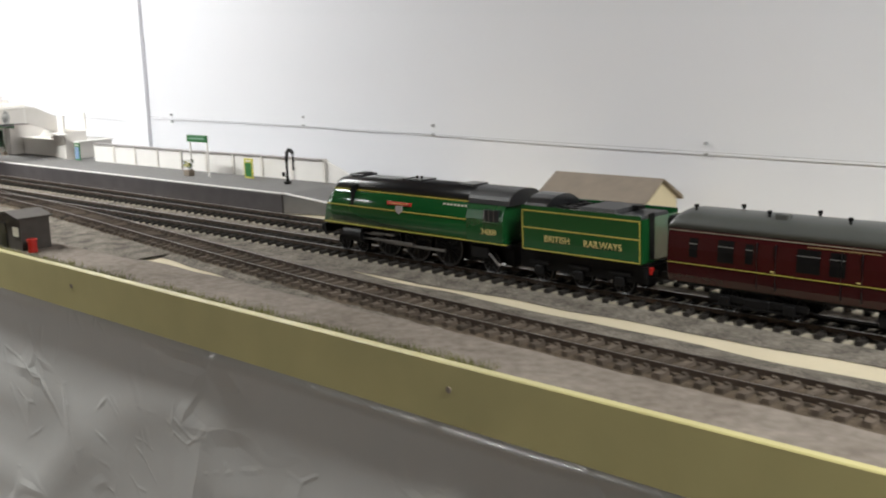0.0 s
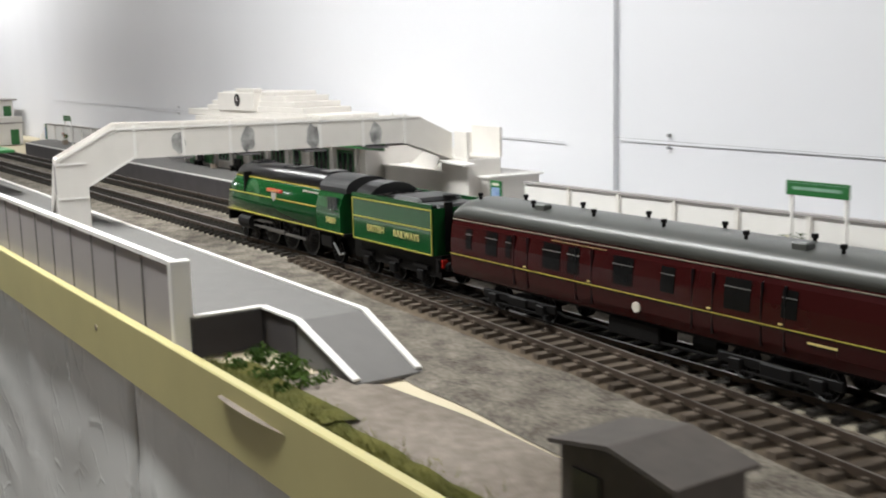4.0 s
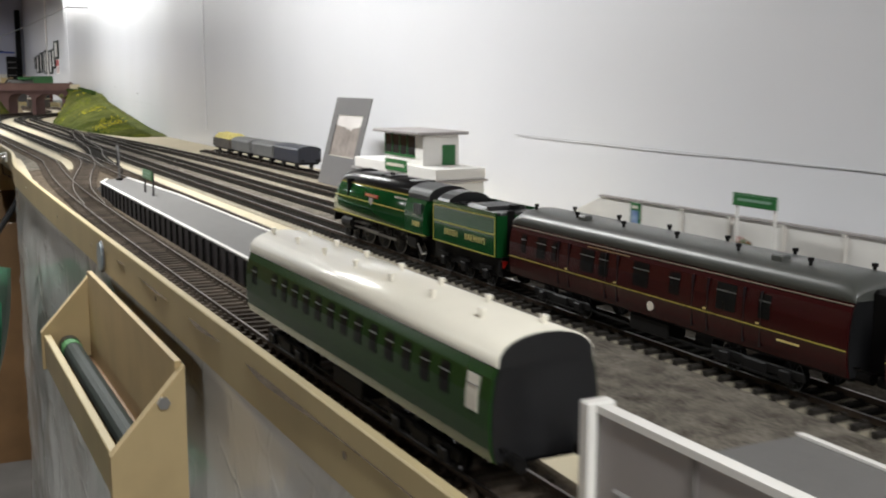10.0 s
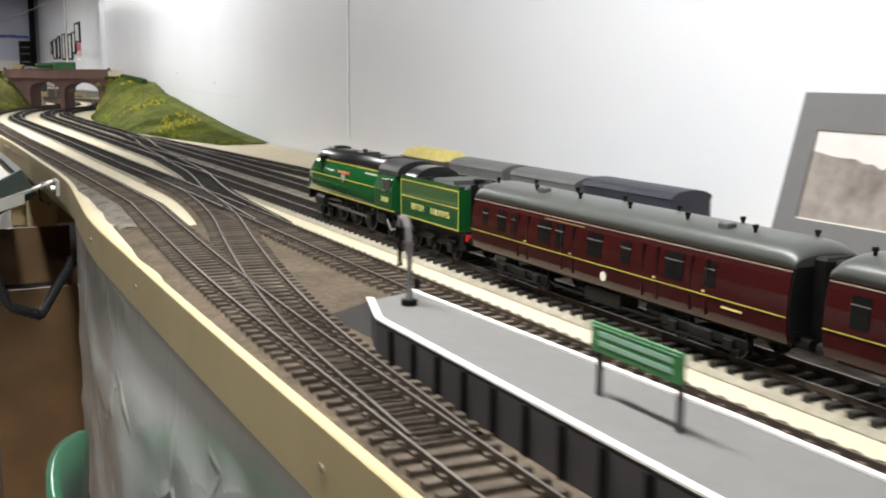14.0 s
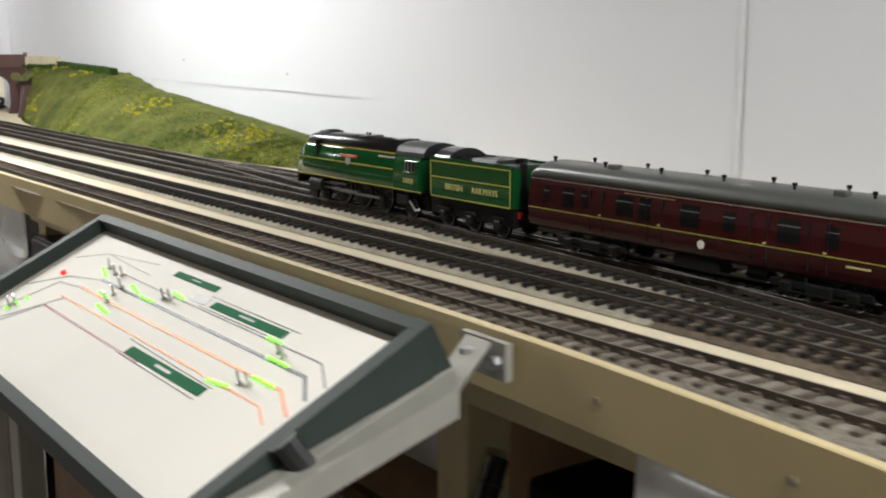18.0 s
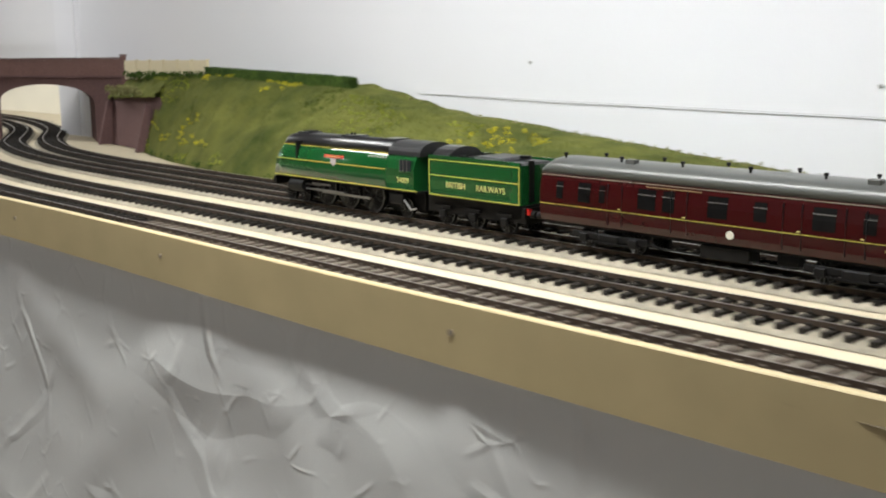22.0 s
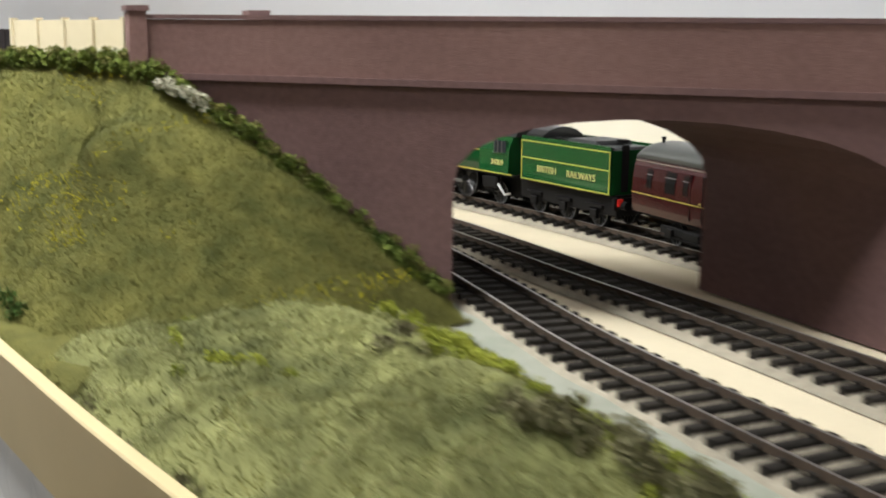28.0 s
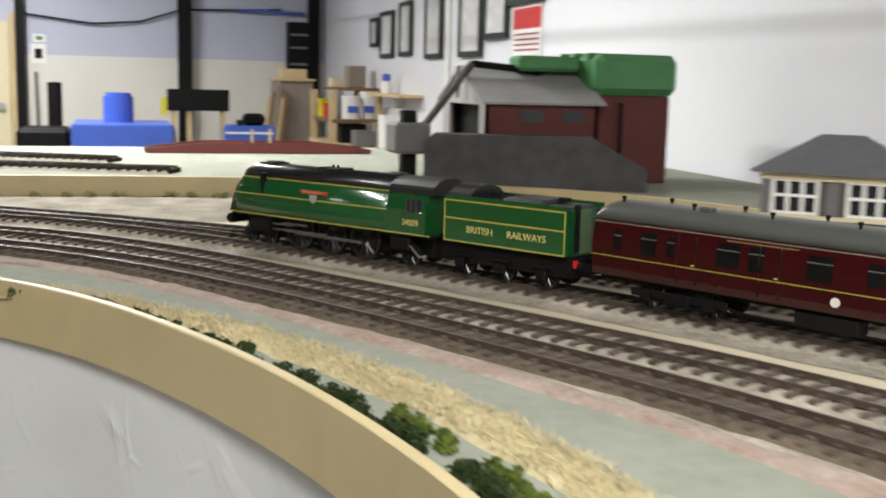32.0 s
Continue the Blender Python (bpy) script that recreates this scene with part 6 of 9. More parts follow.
# ---- signal box ----
def build_signal_box():
    th = thing("signal_box", "white flat-roofed signal box with green windows and doors", "signal box")
    x0, x1, y0, y1 = -7.09, -6.765, 0.455, 0.535
    part("lower_wall", bx(x0, x1, y0, y1, 0.001, 0.066), M_WHITE, th)
    part("ledge", bx(x0 - 0.006, x1 + 0.006, y0 - 0.006, y1 + 0.004, 0.0661, 0.0695), M_FENCEPANEL, th)
    part("balcony_wall", bx(x0 - 0.002, x1 + 0.002, y0 - 0.002, y1 + 0.002, 0.0696, 0.086, 0.0008), M_WHITE, th)
    ux0, ux1 = -6.987, -6.838
    part("cabin", bx(ux0, ux1, y0 + 0.012, y1 - 0.006, 0.0861, 0.134), M_WHITE, th)
    for k in range(4):
        xa = ux0 + 0.004 + k * 0.030
        w = part("window", bx(xa, xa + 0.026, y0 + 0.0108, y0 + 0.0125, 0.100, 0.131), M_GLASS, th)
        part("frame", bx(xa - 0.002, xa, y0 + 0.0100, y0 + 0.0118, 0.097, 0.133), M_DKGREEN, w)
        part("frame", bx(xa, xa + 0.026, y0 + 0.0100, y0 + 0.0118, 0.097, 0.1005), M_DKGREEN, w)
    part("door", bx(ux1 - 0.0005, ux1 + 0.0008, y0 + 0.045, y0 + 0.068, 0.0865, 0.118), M_DKGREEN, th, "green door")
    part("side_window", bx(ux0 - 0.001, ux0 + 0.0008, y0 + 0.02, y0 + 0.075, 0.100, 0.131), M_GLASS, th)
    part("roof", bx(ux0 - 0.016, ux1 + 0.016, y0 - 0.004, y1 + 0.004, 0.1341, 0.139, 0.001), M_FENCEPANEL, th, "pale overhanging flat roof")
    sg = part("name_board", bx(-6.951, -6.868, y0 - 0.0038, y0 - 0.002, 0.0740, 0.0925), M_DKGREEN, th, "green name board with a plain bar")
    part("name_bar", bx(-6.944, -6.875, y0 - 0.0042, y0 - 0.0038, 0.081, 0.086), M_PALE, sg)
    for xa in (-7.04, -6.93, -6.85):
        w = part("lower_window", bx(xa, xa + 0.045, y0 - 0.0012, y0 + 0.001, 0.036, 0.050), M_GLASS, th)
        part("frame", bx(xa - 0.002, xa + 0.047, y0 - 0.0016, y0 - 0.0004, 0.050, 0.053), M_DKGREEN, w)
    part("lower_door", bx(x1 - 0.0006, x1 + 0.0008, y0 + 0.045, y0 + 0.070, 0.002, 0.048), M_DKGREEN, th, "green door")
    return th


build_signal_box()

# ---- mounted photograph leaning on the wall ----
ph = thing("mounted_photograph", "sepia photograph in a dark grey card mount leaning on the wall", "picture", pose(-7.425, 0.538, 0.001, -15, 0, 0))
bm = bmesh.new()
for a, b, c2, d2 in ((-0.098, 0.098, 0, 0.062), (-0.098, 0.098, 0.150, 0.187), (-0.098, -0.070, 0.0621, 0.1499), (0.072, 0.098, 0.0621, 0.1499)):
    box(bm, a, b, -0.001, 0.001, c2, d2)
part("mount", bm, M_CARD, ph)
part("print", bx(-0.072, 0.074, 0.0012, 0.002, 0.060, 0.152), M_PHOTO, ph, "faded sepia landscape photograph")
bm = bmesh.new()
prism(bm, [(-0.0718, 0.0008, 0.1518), (0.0738, 0.0008, 0.1518), (0.0738, 0.0008, 0.138)] + [(0.0738 - 0.0112 * k, 0.0008, 0.128 + 0.008 * noise.noise((k * 0.9, 0.2, 0)) - 0.010 * math.exp(-((k - 6) / 2.5) ** 2)) for k in range(1, 13)] + [(-0.0718, 0.0008, 0.130)], (0, 0.0004, 0))
part("print_sky", bm, M_SKYPRINT, ph, "pale sky of the photograph")
part("bevel", bx(-0.0705, 0.0725, 0.0004, 0.0011, 0.1485, 0.1500), M_PALE, ph)
part("bevel", bx(-0.0705, 0.0725, 0.0004, 0.0011, 0.0620, 0.0635), M_PALE, ph)


# ---- goods wagons ----
def wagon(x, L, body_mat, load, label, z_top=0.046):
    th = thing("goods_wagon", label, "wagon", pose(x, 0.575, 0.012), "parked wagons")
    h = L / 2
    part("underframe", bx(-h, h, -0.022, 0.022, 0.014, 0.019), M_UNDER, th)
    for xx in (-h * 0.55, h * 0.55):
        for y in (-0.0175, 0.0175):
            w = part("wheel", rod(bmesh.new(), (xx, y - 0.002, 0.0108), (xx, y + 0.002, 0.0108), 0.0108, 14), M_UNDER, th)
    for y in (-0.0275, 0.0265):
        part("side", bx(-h, h, y, y + 0.001, 0.019, z_top), body_mat, th)
    for xx in (-h, h - 0.001):
        part("end", bx(xx, xx + 0.001, -0.0265, 0.0265, 0.019, z_top), body_mat, th)
    if load == "box":
        part("roof", loft([[(x_, -0.029 * math.cos(math.pi * k / 8), z_top + 0.010 * math.sin(math.pi * k / 8)) for k in range(9)] for x_ in (-h - 0.001, h + 0.001)]), body_mat, th)
    else:
        bm = bmesh.new()
        n = 10
        vs = [[bm.verts.new((-h + L * i / n, -0.0265 + 0.053 * j / 5, z_top - 0.002 + (0.016 + 0.003 * noise.noise((i * 0.9, j * 0.9, x * 7))) * (1 if 0 < i < n and 0 < j < 5 else 0))) for j in range(6)] for i in range(n + 1)]
        for i in range(n):
            for j in range(5):
                bm.faces.new((vs[i][j], vs[i + 1][j], vs[i + 1][j + 1], vs[i][j + 1]))
        part("load", bm, load, th)
    for s in (-1, 1):
        for y in (-0.018, 0.018):
            part("buffer", rod(bmesh.new(), (s * h, y, 0.024), (s * (h + 0.008), y, 0.024), 0.003, 8), M_UNDER, th)
    return th


M_NAVY = mat("wagon_black_blue", (0.018, 0.020, 0.032), 0.5, var=0.2)
M_GREYWAGON = mat("wagon_grey", (0.10, 0.10, 0.10), 0.6, var=0.2)
M_STRAW = mat("straw_load", (0.50, 0.42, 0.14), 0.9, var=0.25, scale=90)
wagon(-8.36, 0.17, M_BROWNHUT, M_STRAW, "open brown wagon with a straw-coloured load", 0.044)
wagon(-8.16, 0.17, M_GREYWAGON, "box", "dark grey covered goods wagon", 0.044)
wagon(-7.965, 0.17, M_GREYWAGON, "box", "grey covered goods wagon", 0.044)
wagon(-7.77, 0.18, M_NAVY, "box", "blue-black covered goods wagon", 0.047)


# ---- embankment ----
def surf(name, U, V, fn, material, label, category, kind="stuff"):
    verts = [fn(u / U, v / V) for u in range(U + 1) for v in range(V + 1)]
    k = V + 1
    faces = [(u * k + v, (u + 1) * k + v, (u + 1) * k + v + 1, u * k + v + 1) for u in range(U) for v in range(V)]
    return tagged(raw(name, verts, faces, material, smooth=True), label, category, kind=kind), verts


EX = [-11.86, -11.78, -11.5, -11.1, -10.9, -10.58, -10.32, -9.95, -9.6]
EH = [0.158, 0.160, 0.158, 0.140, 0.104, 0.076, 0.053, 0.022, 0.003]
EF = [0.560, 0.548, 0.470, 0.418, 0.415, 0.412, 0.42, 0.46, 0.53]


M_BANK = mat("flocked_bank", (0.038, 0.056, 0.012), 0.95, scale=26, bump=1.0, bscale=420, col2=(0.155, 0.16, 0.040), big=7, spec=0.12)
M_BANKB = mat("bank_fibres", (0.045, 0.066, 0.014), 0.95, scale=24, col2=(0.18, 0.185, 0.048), big=7, spec=0.12)


def emb(u, v):
    x = -11.775 + 2.175 * u
    h, f = float(np.interp(x, EX, EH)), float(np.interp(x, EX, EF))
    back = 0.60
    if v < 0.75:
        w = v / 0.75
        y = f + (back - f) * w
        z = h * (1 - (1 - w) ** 1.5)
    else:
        w = (v - 0.75) / 0.25
        y = back + (0.664 - back) * w
        z = h * (1 + 0.05 * w)
    a = min(1, 4 * v)
    n1 = noise.noise((x * 9, y * 9, 3.1)) * 0.022 + noise.noise((x * 32, y * 32, z * 32)) * 0.007 + abs(noise.noise((x * 17 + z * 9, z * 3, 5.5))) * -0.022 + 0.006
    y -= n1 * a * (h / 0.16) * (1 if v < 0.75 else 0.2)
    z += noise.noise((x * 24, y * 24, 7.7)) * 0.006 * a * (h / 0.16)
    return (x, y, max(0.0005, z))


emb_ob, emb_v = surf("grass_embankment", 250, 40, emb, M_BANK, "steep green and yellow grassy embankment against the wall", "embankment")


def on_grid(fn, n, seed, u0=0.0, u1=1.0, v0=0.0, v1=1.0):
    rng = np.random.default_rng(seed)
    out = []
    e = 0.004
    for _ in range(n):
        u, v = rng.uniform(u0, u1), rng.uniform(v0, v1)
        p = Vector(fn(u, v))
        a = Vector(fn(min(1, u + e), v)) - Vector(fn(max(0, u - e), v))
        b = Vector(fn(u, min(1, v + e))) - Vector(fn(u, max(0, v - e)))
        q = a.cross(b)
        if q.length > 0:
            q.normalize()
        if q.z < 0:
            q = -q
        out.append((*p, *q))
    return out


blades("grass_tufts", on_grid(emb, 34000, 4, v1=0.8), 0.0045, M_BANKB, label="fine grass fibres on the embankment")
rng = np.random.default_rng(11)
pts = [p for p in on_grid(emb, 900, 5, v0=0.1, v1=0.8) if noise.noise((p[0] * 5, p[2] * 14, 2.0)) > 0.22]
clumps("yellow_flowers", [(p[0], p[1] - 0.002, p[2] + 0.002, 0.006) for p in pts], M_FLOWER, label="patches of yellow flowers on the embankment")
pts = on_grid(emb, 60, 6, v0=0.0, v1=0.05)
clumps("low_bushes", [(p[0], p[1] - 0.004, 0.006, 0.008) for p in pts], M_HEDGE, label="low dark bushes along the embankment foot")
clumps("bush", [(-11.073 + rng.normal() * 0.012, 0.545 + rng.normal() * 0.006, 0.075 + rng.normal() * 0.010, 0.006) for _ in range(14)], M_UNDER, label="small dark dead bush on the embankment", kind="", leaf=5)
hl = []
for _ in range(5200):
    t = random.random()
    hl.append((-11.12 - 0.49 * t, 0.622 + random.uniform(-0.0105, 0.0105), 0.145 + 0.016 * t + random.uniform(0, 0.0175), 0.0026))
bm = bmesh.new()
prism(bm, [(-11.124, 0.6125, 0.140), (-11.606, 0.6125, 0.156), (-11.606, 0.6125, 0.1775), (-11.124, 0.6125, 0.1615)], (0, 0.019, 0))
hc = tagged(part("hedge", bm, M_HEDGE), "long clipped dark green hedge on the embankment top", "hedge", kind="stuff")
hd = clumps("hedge_leaves", hl, M_HEDGE, leaf=5, kind="")
tagged(hd, "long clipped dark green hedge on the embankment top", "hedge", kind="stuff")
clumps("hedge", [(-11.60 - i * 0.0066, 0.605 + random.uniform(-0.008, 0.008), 0.160 + random.uniform(-0.006, 0.006), 0.008) for i in range(52) for _ in range(2)], M_HEDGE, label="low dark hedge below the cream fence", leaf=7)
clumps("bushes", [(-11.1 + i * 0.02, 0.648, float(np.interp(-11.1 + i * 0.02, EX, EH)) + 0.004, 0.007) for i in range(45) for _ in range(2)], M_OLIVE, label="straggling bushes along the top of the embankment", leaf=5)
cf = thing("concrete_fence", "cream concrete panel fence on the embankment top", "fence")
for k in range(6):
    xa = -11.61 - k * 0.062
    part("panel", bx(xa - 0.060, xa, 0.620, 0.623, 0.150, 0.192), M_CREAMFENCE, cf)
    part("post", bx(xa - 0.003, xa + 0.001, 0.618, 0.625, 0.150, 0.194), M_CREAMFENCE, cf)

# ---- brick road bridge ----
BO, BU, BW = Vector((-12.906, 0.240, 0)), Vector((0.9215, 0.3885, 0)), Vector((-0.933, 0.360, 0))
BLEN, BDEP = 0.992, 0.197


def bp(s, z, d=0.0):
    return BO + BU * s + BW * d + Vector((0, 0, z))


def arch(s0, s1, spring, crown, n=14):
    """Arch curve from one springing to the other."""
    c, h = (s0 + s1) / 2, (s1 - s0) / 2
    return [(c - h * math.cos(math.pi * k / n), spring + (crown - spring) * math.sin(math.pi * k / n) ** 0.85) for k in range(n + 1)]


def build_bridge():
    th = thing("road_bridge", "purple-brown brick road bridge with two arches over the tracks", "bridge")
    prof = [(-0.02, 0.001), (0.257, 0.001), (0.257, 0.088)] + arch(0.257, 0.547, 0.088, 0.137)[1:-1] + [(0.547, 0.088), (0.547, 0.001), (0.591, 0.001), (0.591, 0.088)] + arch(0.591, 0.898, 0.088, 0.137)[1:-1] + [(0.898, 0.088), (0.898, 0.001), (BLEN + 0.01, 0.001), (BLEN + 0.01, 0.156), (-0.02, 0.156)]
    bm = bmesh.new()
    prism(bm, [bp(s, z) for s, z in prof], BW * BDEP)
    part("arch_wall", bm, M_BRICK, th)
    for d0, d1, sa in ((-0.004, 0.010, 0.004), (BDEP - 0.010, BDEP + 0.004, 0.165)):
        bm = bmesh.new()
        prism(bm, [bp(sa, 0.1562, d0), bp(BLEN, 0.1562, d0), bp(BLEN, 0.1562, d1), bp(sa, 0.1562, d1)], (0, 0, 0.040))
        par = part("parapet", bm, M_BRICK2, th)
        bm = bmesh.new()
        prism(bm, [bp(sa, 0.1966, d0 - 0.002), bp(BLEN, 0.1966, d0 - 0.002), bp(BLEN, 0.1966, d1 + 0.002), bp(sa, 0.1966, d1 + 0.002)], (0, 0, 0.003))
        part("coping", bm, M_BRICK, par)
        bm = bmesh.new()
        prism(bm, [bp(-0.015, 0.153, d0 - 0.004), bp(BLEN, 0.153, d0 - 0.004), bp(BLEN, 0.153, d0 + 0.005), bp(-0.015, 0.153, d0 + 0.005)], (0, 0, 0.0045))
        part("string_course", bm, M_BRICK, par)
        for s in (sa, BLEN):
            pil = bmesh.new()
            prism(pil, [bp(s - 0.010, 0.130, d0 - 0.004), bp(s + 0.006, 0.130, d0 - 0.004), bp(s + 0.006, 0.130, d1 + 0.003), bp(s - 0.010, 0.130, d1 + 0.003)], (0, 0, 0.072))
            pp = part("pillar", pil, M_BRICK2, th)
            cap = bmesh.new()
            prism(cap, [bp(s - 0.012, 0.2022, d0 - 0.006), bp(s + 0.008, 0.2022, d0 - 0.006), bp(s + 0.008, 0.2022, d1 + 0.005), bp(s - 0.012, 0.2022, d1 + 0.005)], (0, 0, 0.004))
            part("cap", cap, M_BRICK, pp)
    bm = bmesh.new()
    prism(bm, [bp(-0.02, 0.1563, 0.011), bp(BLEN, 0.1563, 0.011), bp(BLEN, 0.1563, BDEP - 0.011), bp(-0.02, 0.1563, BDEP - 0.011)], (0, 0, 0.0015))
    part("road_surface", bm, M_ROAD, th)
    return th


build_bridge()
rw = thing("retaining_wall", "purple-brown brick retaining wall with sloping buttresses", "wall")
bm = bmesh.new()
prism(bm, [(-12.04, 0.598, 0.001), (-11.70, 0.545, 0.001), (-11.70, 0.560, 0.116), (-12.04, 0.612, 0.118)], (0.008, 0.05, 0))
part("wall", bm, M_BRICK, rw)
for k in range(2):
    x = -12.025 + k * 0.265
    y = 0.590 - 0.156 * (x + 12.04)
    bm = bmesh.new()
    prism(bm, [(x, y - 0.022, 0.001), (x, y + 0.01, 0.001), (x, y + 0.016, 0.100), (x, y + 0.004, 0.100)], (0.014, -0.0026, 0))
    part("buttress", bm, M_BRICK, rw)
surf("grass_slope", 60, 14, lambda u, v: (-12.04 + 0.33 * u, 0.603 - 0.052 * u + 0.045 * v + 0.004 * noise.noise((u * 20, v * 6, 2)), 0.106 + 0.052 * v ** 0.8 + 0.006 * noise.noise((u * 14, v * 5, 9)) * (1 - v) + 0.010 * u * (1 - v)), M_BANK, "rough grass draped over the retaining wall top", "grass")
clumps("shrubs", [(-11.98 + i * 0.011, 0.575 - 0.0018 * i, 0.126 + random.uniform(-0.006, 0.01), 0.009) for i in range(22) for _ in range(2)], M_OLIVE, label="dry shrubs over the retaining wall", leaf=6)

# cream backscene seen through the arches
L = curve2([(-12.0, 0.655), (-12.3, 0.80), (-12.62, 0.93), (-13.0, 1.03), (-13.5, 1.07), (-14.1, 1.06)], 0.05)
v, f = sweep(L, [(0, 0.001), (0, 0.150), (0.004, 0.150), (0.004, 0.001)])
tagged(raw("backscene", v, f, mat("cream_backscene", (0.70, 0.66, 0.55), 0.6, var=0.05, scale=8)), "curved cream backscene board behind the curve", "backscene", kind="structure")

# ---- grass in front of the bridge, and the hill ----
GA = [(-11.45, -0.010), (-11.8, -0.028), (-12.1, -0.026), (-12.35, 0.005), (-12.6, 0.039), (-12.72, 0.059)]
GB = [(-11.45, 0.005), (-11.8, 0.055), (-12.05, 0.112), (-12.3, 0.172), (-12.5, 0.243), (-12.66, 0.312)]


def lerp_line(P, t):
    s = [0.0]
    for a, b in zip(P, P[1:]):
        s.append(s[-1] + math.dist(a, b))
    return [float(np.interp(t * s[-1], s, [p[k] for p in P])) for k in range(len(P[0]))]


M_VERGE = mat("pale_flocked_verge", (0.060, 0.066, 0.024), 0.95, scale=40, bump=1.0, bscale=500, col2=(0.25, 0.255, 0.10), big=11, spec=0.12)
M_FLUFF = mat("grey_green_fibre", (0.13, 0.14, 0.055), 0.95, scale=45, col2=(0.48, 0.48, 0.23), big=11, spec=0.12)
M_LIME = mat("yellow_green_flock", (0.12, 0.15, 0.018), 0.95, scale=60, col2=(0.36, 0.38, 0.06), big=14, spec=0.12)
M_SCRUB = mat("brown_scrub", (0.075, 0.068, 0.035), 0.95, scale=140, col2=(0.20, 0.19, 0.10), big=30, spec=0.12)


def verge(u, v):
    a, b = lerp_line(GA, u), lerp_line(GB, u)
    x, y = a[0] + (b[0] - a[0]) * v, a[1] + (b[1] - a[1]) * v
    e = min(1, 9 * v, 5 * (1 - v)) * min(1, 5 * u)
    billow = 0.6 - 1.6 * abs(noise.noise((x * 22, y * 22, 1.5)))
    ridge = math.exp(-((v - 0.68) / 0.08) ** 2) * max(0.0, 0.6 + noise.noise((x * 9, y * 9, 7.0)))
    z = 0.002 + e * (0.009 + 0.008 * math.sin(math.pi * v) + 0.013 * billow + 0.013 * ridge + 0.006 * noise.noise((x * 11, y * 11, 1)) + 0.004 * noise.noise((x * 60, y * 60, 2)))
    return (x, y, max(0.0008, z))


surf("grass_verge", 200, 44, verge, M_VERGE, "rough pale green verge with fluffy hummocks before the bridge", "grass")
blades("grass_tufts", on_grid(verge, 26000, 14), 0.0050, M_BLADES, label="grass fibres on the verge", lean=0.8)
blades("fluffy_grass", [p for p in on_grid(verge, 60000, 33, v0=0.03, v1=0.66) if noise.noise((p[0] * 22, p[1] * 22, 1.5)) ** 2 < 0.035], 0.0050, M_FLUFF, label="pale grey-green fluffy grass on the verge", w=0.0003, lean=0.9)
clumps("yellow_green_tufts", [(p[0], p[1], p[2] + 0.003, 0.0055) for p in on_grid(verge, 520, 15, u0=0.12, v0=0.76, v1=0.97) if noise.noise((p[0] * 8, p[1] * 8, 4)) > -0.2] + [(p[0], p[1], p[2] + 0.001, 0.0045) for p in on_grid(verge, 900, 16, u0=0.1, v0=0.05, v1=0.75) if noise.noise((p[0] * 12, p[1] * 12, 9)) > 0.28], M_LIME, label="yellow-green tufts on the verge", leaf=16)
rr = random.Random(21)
ridge_spots = []
for i in range(330):
    u = rr.uniform(0.15, 0.90)
    p = verge(u, 0.68 + rr.gauss(0, 0.035))
    if noise.noise((p[0] * 9, p[1] * 9, 7.0)) > -0.25:
        ridge_spots.append((p[0], p[1], p[2] + rr.uniform(-0.002, 0.008), rr.uniform(0.005, 0.009)))
clumps("scrub", ridge_spots, M_SCRUB, label="ridge of brown scrub bushes along the verge", leaf=14)
clumps("scrub", [(p[0], p[1], p[2] - 0.001, 0.005) for p in on_grid(verge, 330, 18, v0=0.005, v1=0.04)], M_SCRUB, label="brown scrub along the inside of the edge board", leaf=9)
strip("grey_path", [(-11.5, 0.03), (-11.8, 0.068), (-12.05, 0.118), (-12.3, 0.195), (-12.55, 0.285), (-12.66, 0.335), (-12.74, 0.375)], -0.026, 0.045, 0.0014, M_GREYGROUND, "grey ground between verge and front line", seed=31)

CREST = [(-13.455, 0.166, 0.156), (-13.30, 0.190, 0.157), (-13.10, 0.218, 0.160), (-12.925, 0.232, 0.162), (-12.88, 0.244, 0.155), (-12.80, 0.279, 0.105), (-12.73, 0.309, 0.055), (-12.665, 0.337, 0.006)]
FOOT = [(-13.325, 0.136, 0.012), (-13.18, 0.117, 0.012), (-13.0, 0.096, 0.012), (-12.86, 0.078, 0.012), (-12.76, 0.090, 0.010), (-12.70, 0.130, 0.008), (-12.64, 0.200, 0.005), (-12.63, 0.320, 0.003)]


def hill(u, v):
    a, b = lerp_line(CREST, u), lerp_line(FOOT, u)
    # a knoll bulges out where the crest turns down beside the bridge
    k = math.exp(-((u - 0.62) / 0.10) ** 2)
    w = v
    x, y = a[0] + (b[0] - a[0]) * w, a[1] + (b[1] - a[1]) * w
    z = a[2] + (b[2] - a[2]) * (w ** (1.15 - 0.35 * k))
    e = min(1, 6 * v, 6 * (1 - v))
    z += e * (0.013 * noise.noise((x * 10, y * 10, 5)) + 0.0022 * noise.noise((x * 50, y * 50, 6)))
    y -= e * 0.008 * noise.noise((x * 16, z * 20, 8))
    knoll = math.exp(-((u - 0.67) / 0.045) ** 2 - ((v - 0.30) / 0.13) ** 2)
    gully = math.exp(-((u - 0.60) / 0.020) ** 2 - ((v - 0.25) / 0.16) ** 2)
    y -= 0.020 * knoll - 0.012 * gully
    z += 0.010 * knoll - 0.006 * gully
    return (x, y, z)


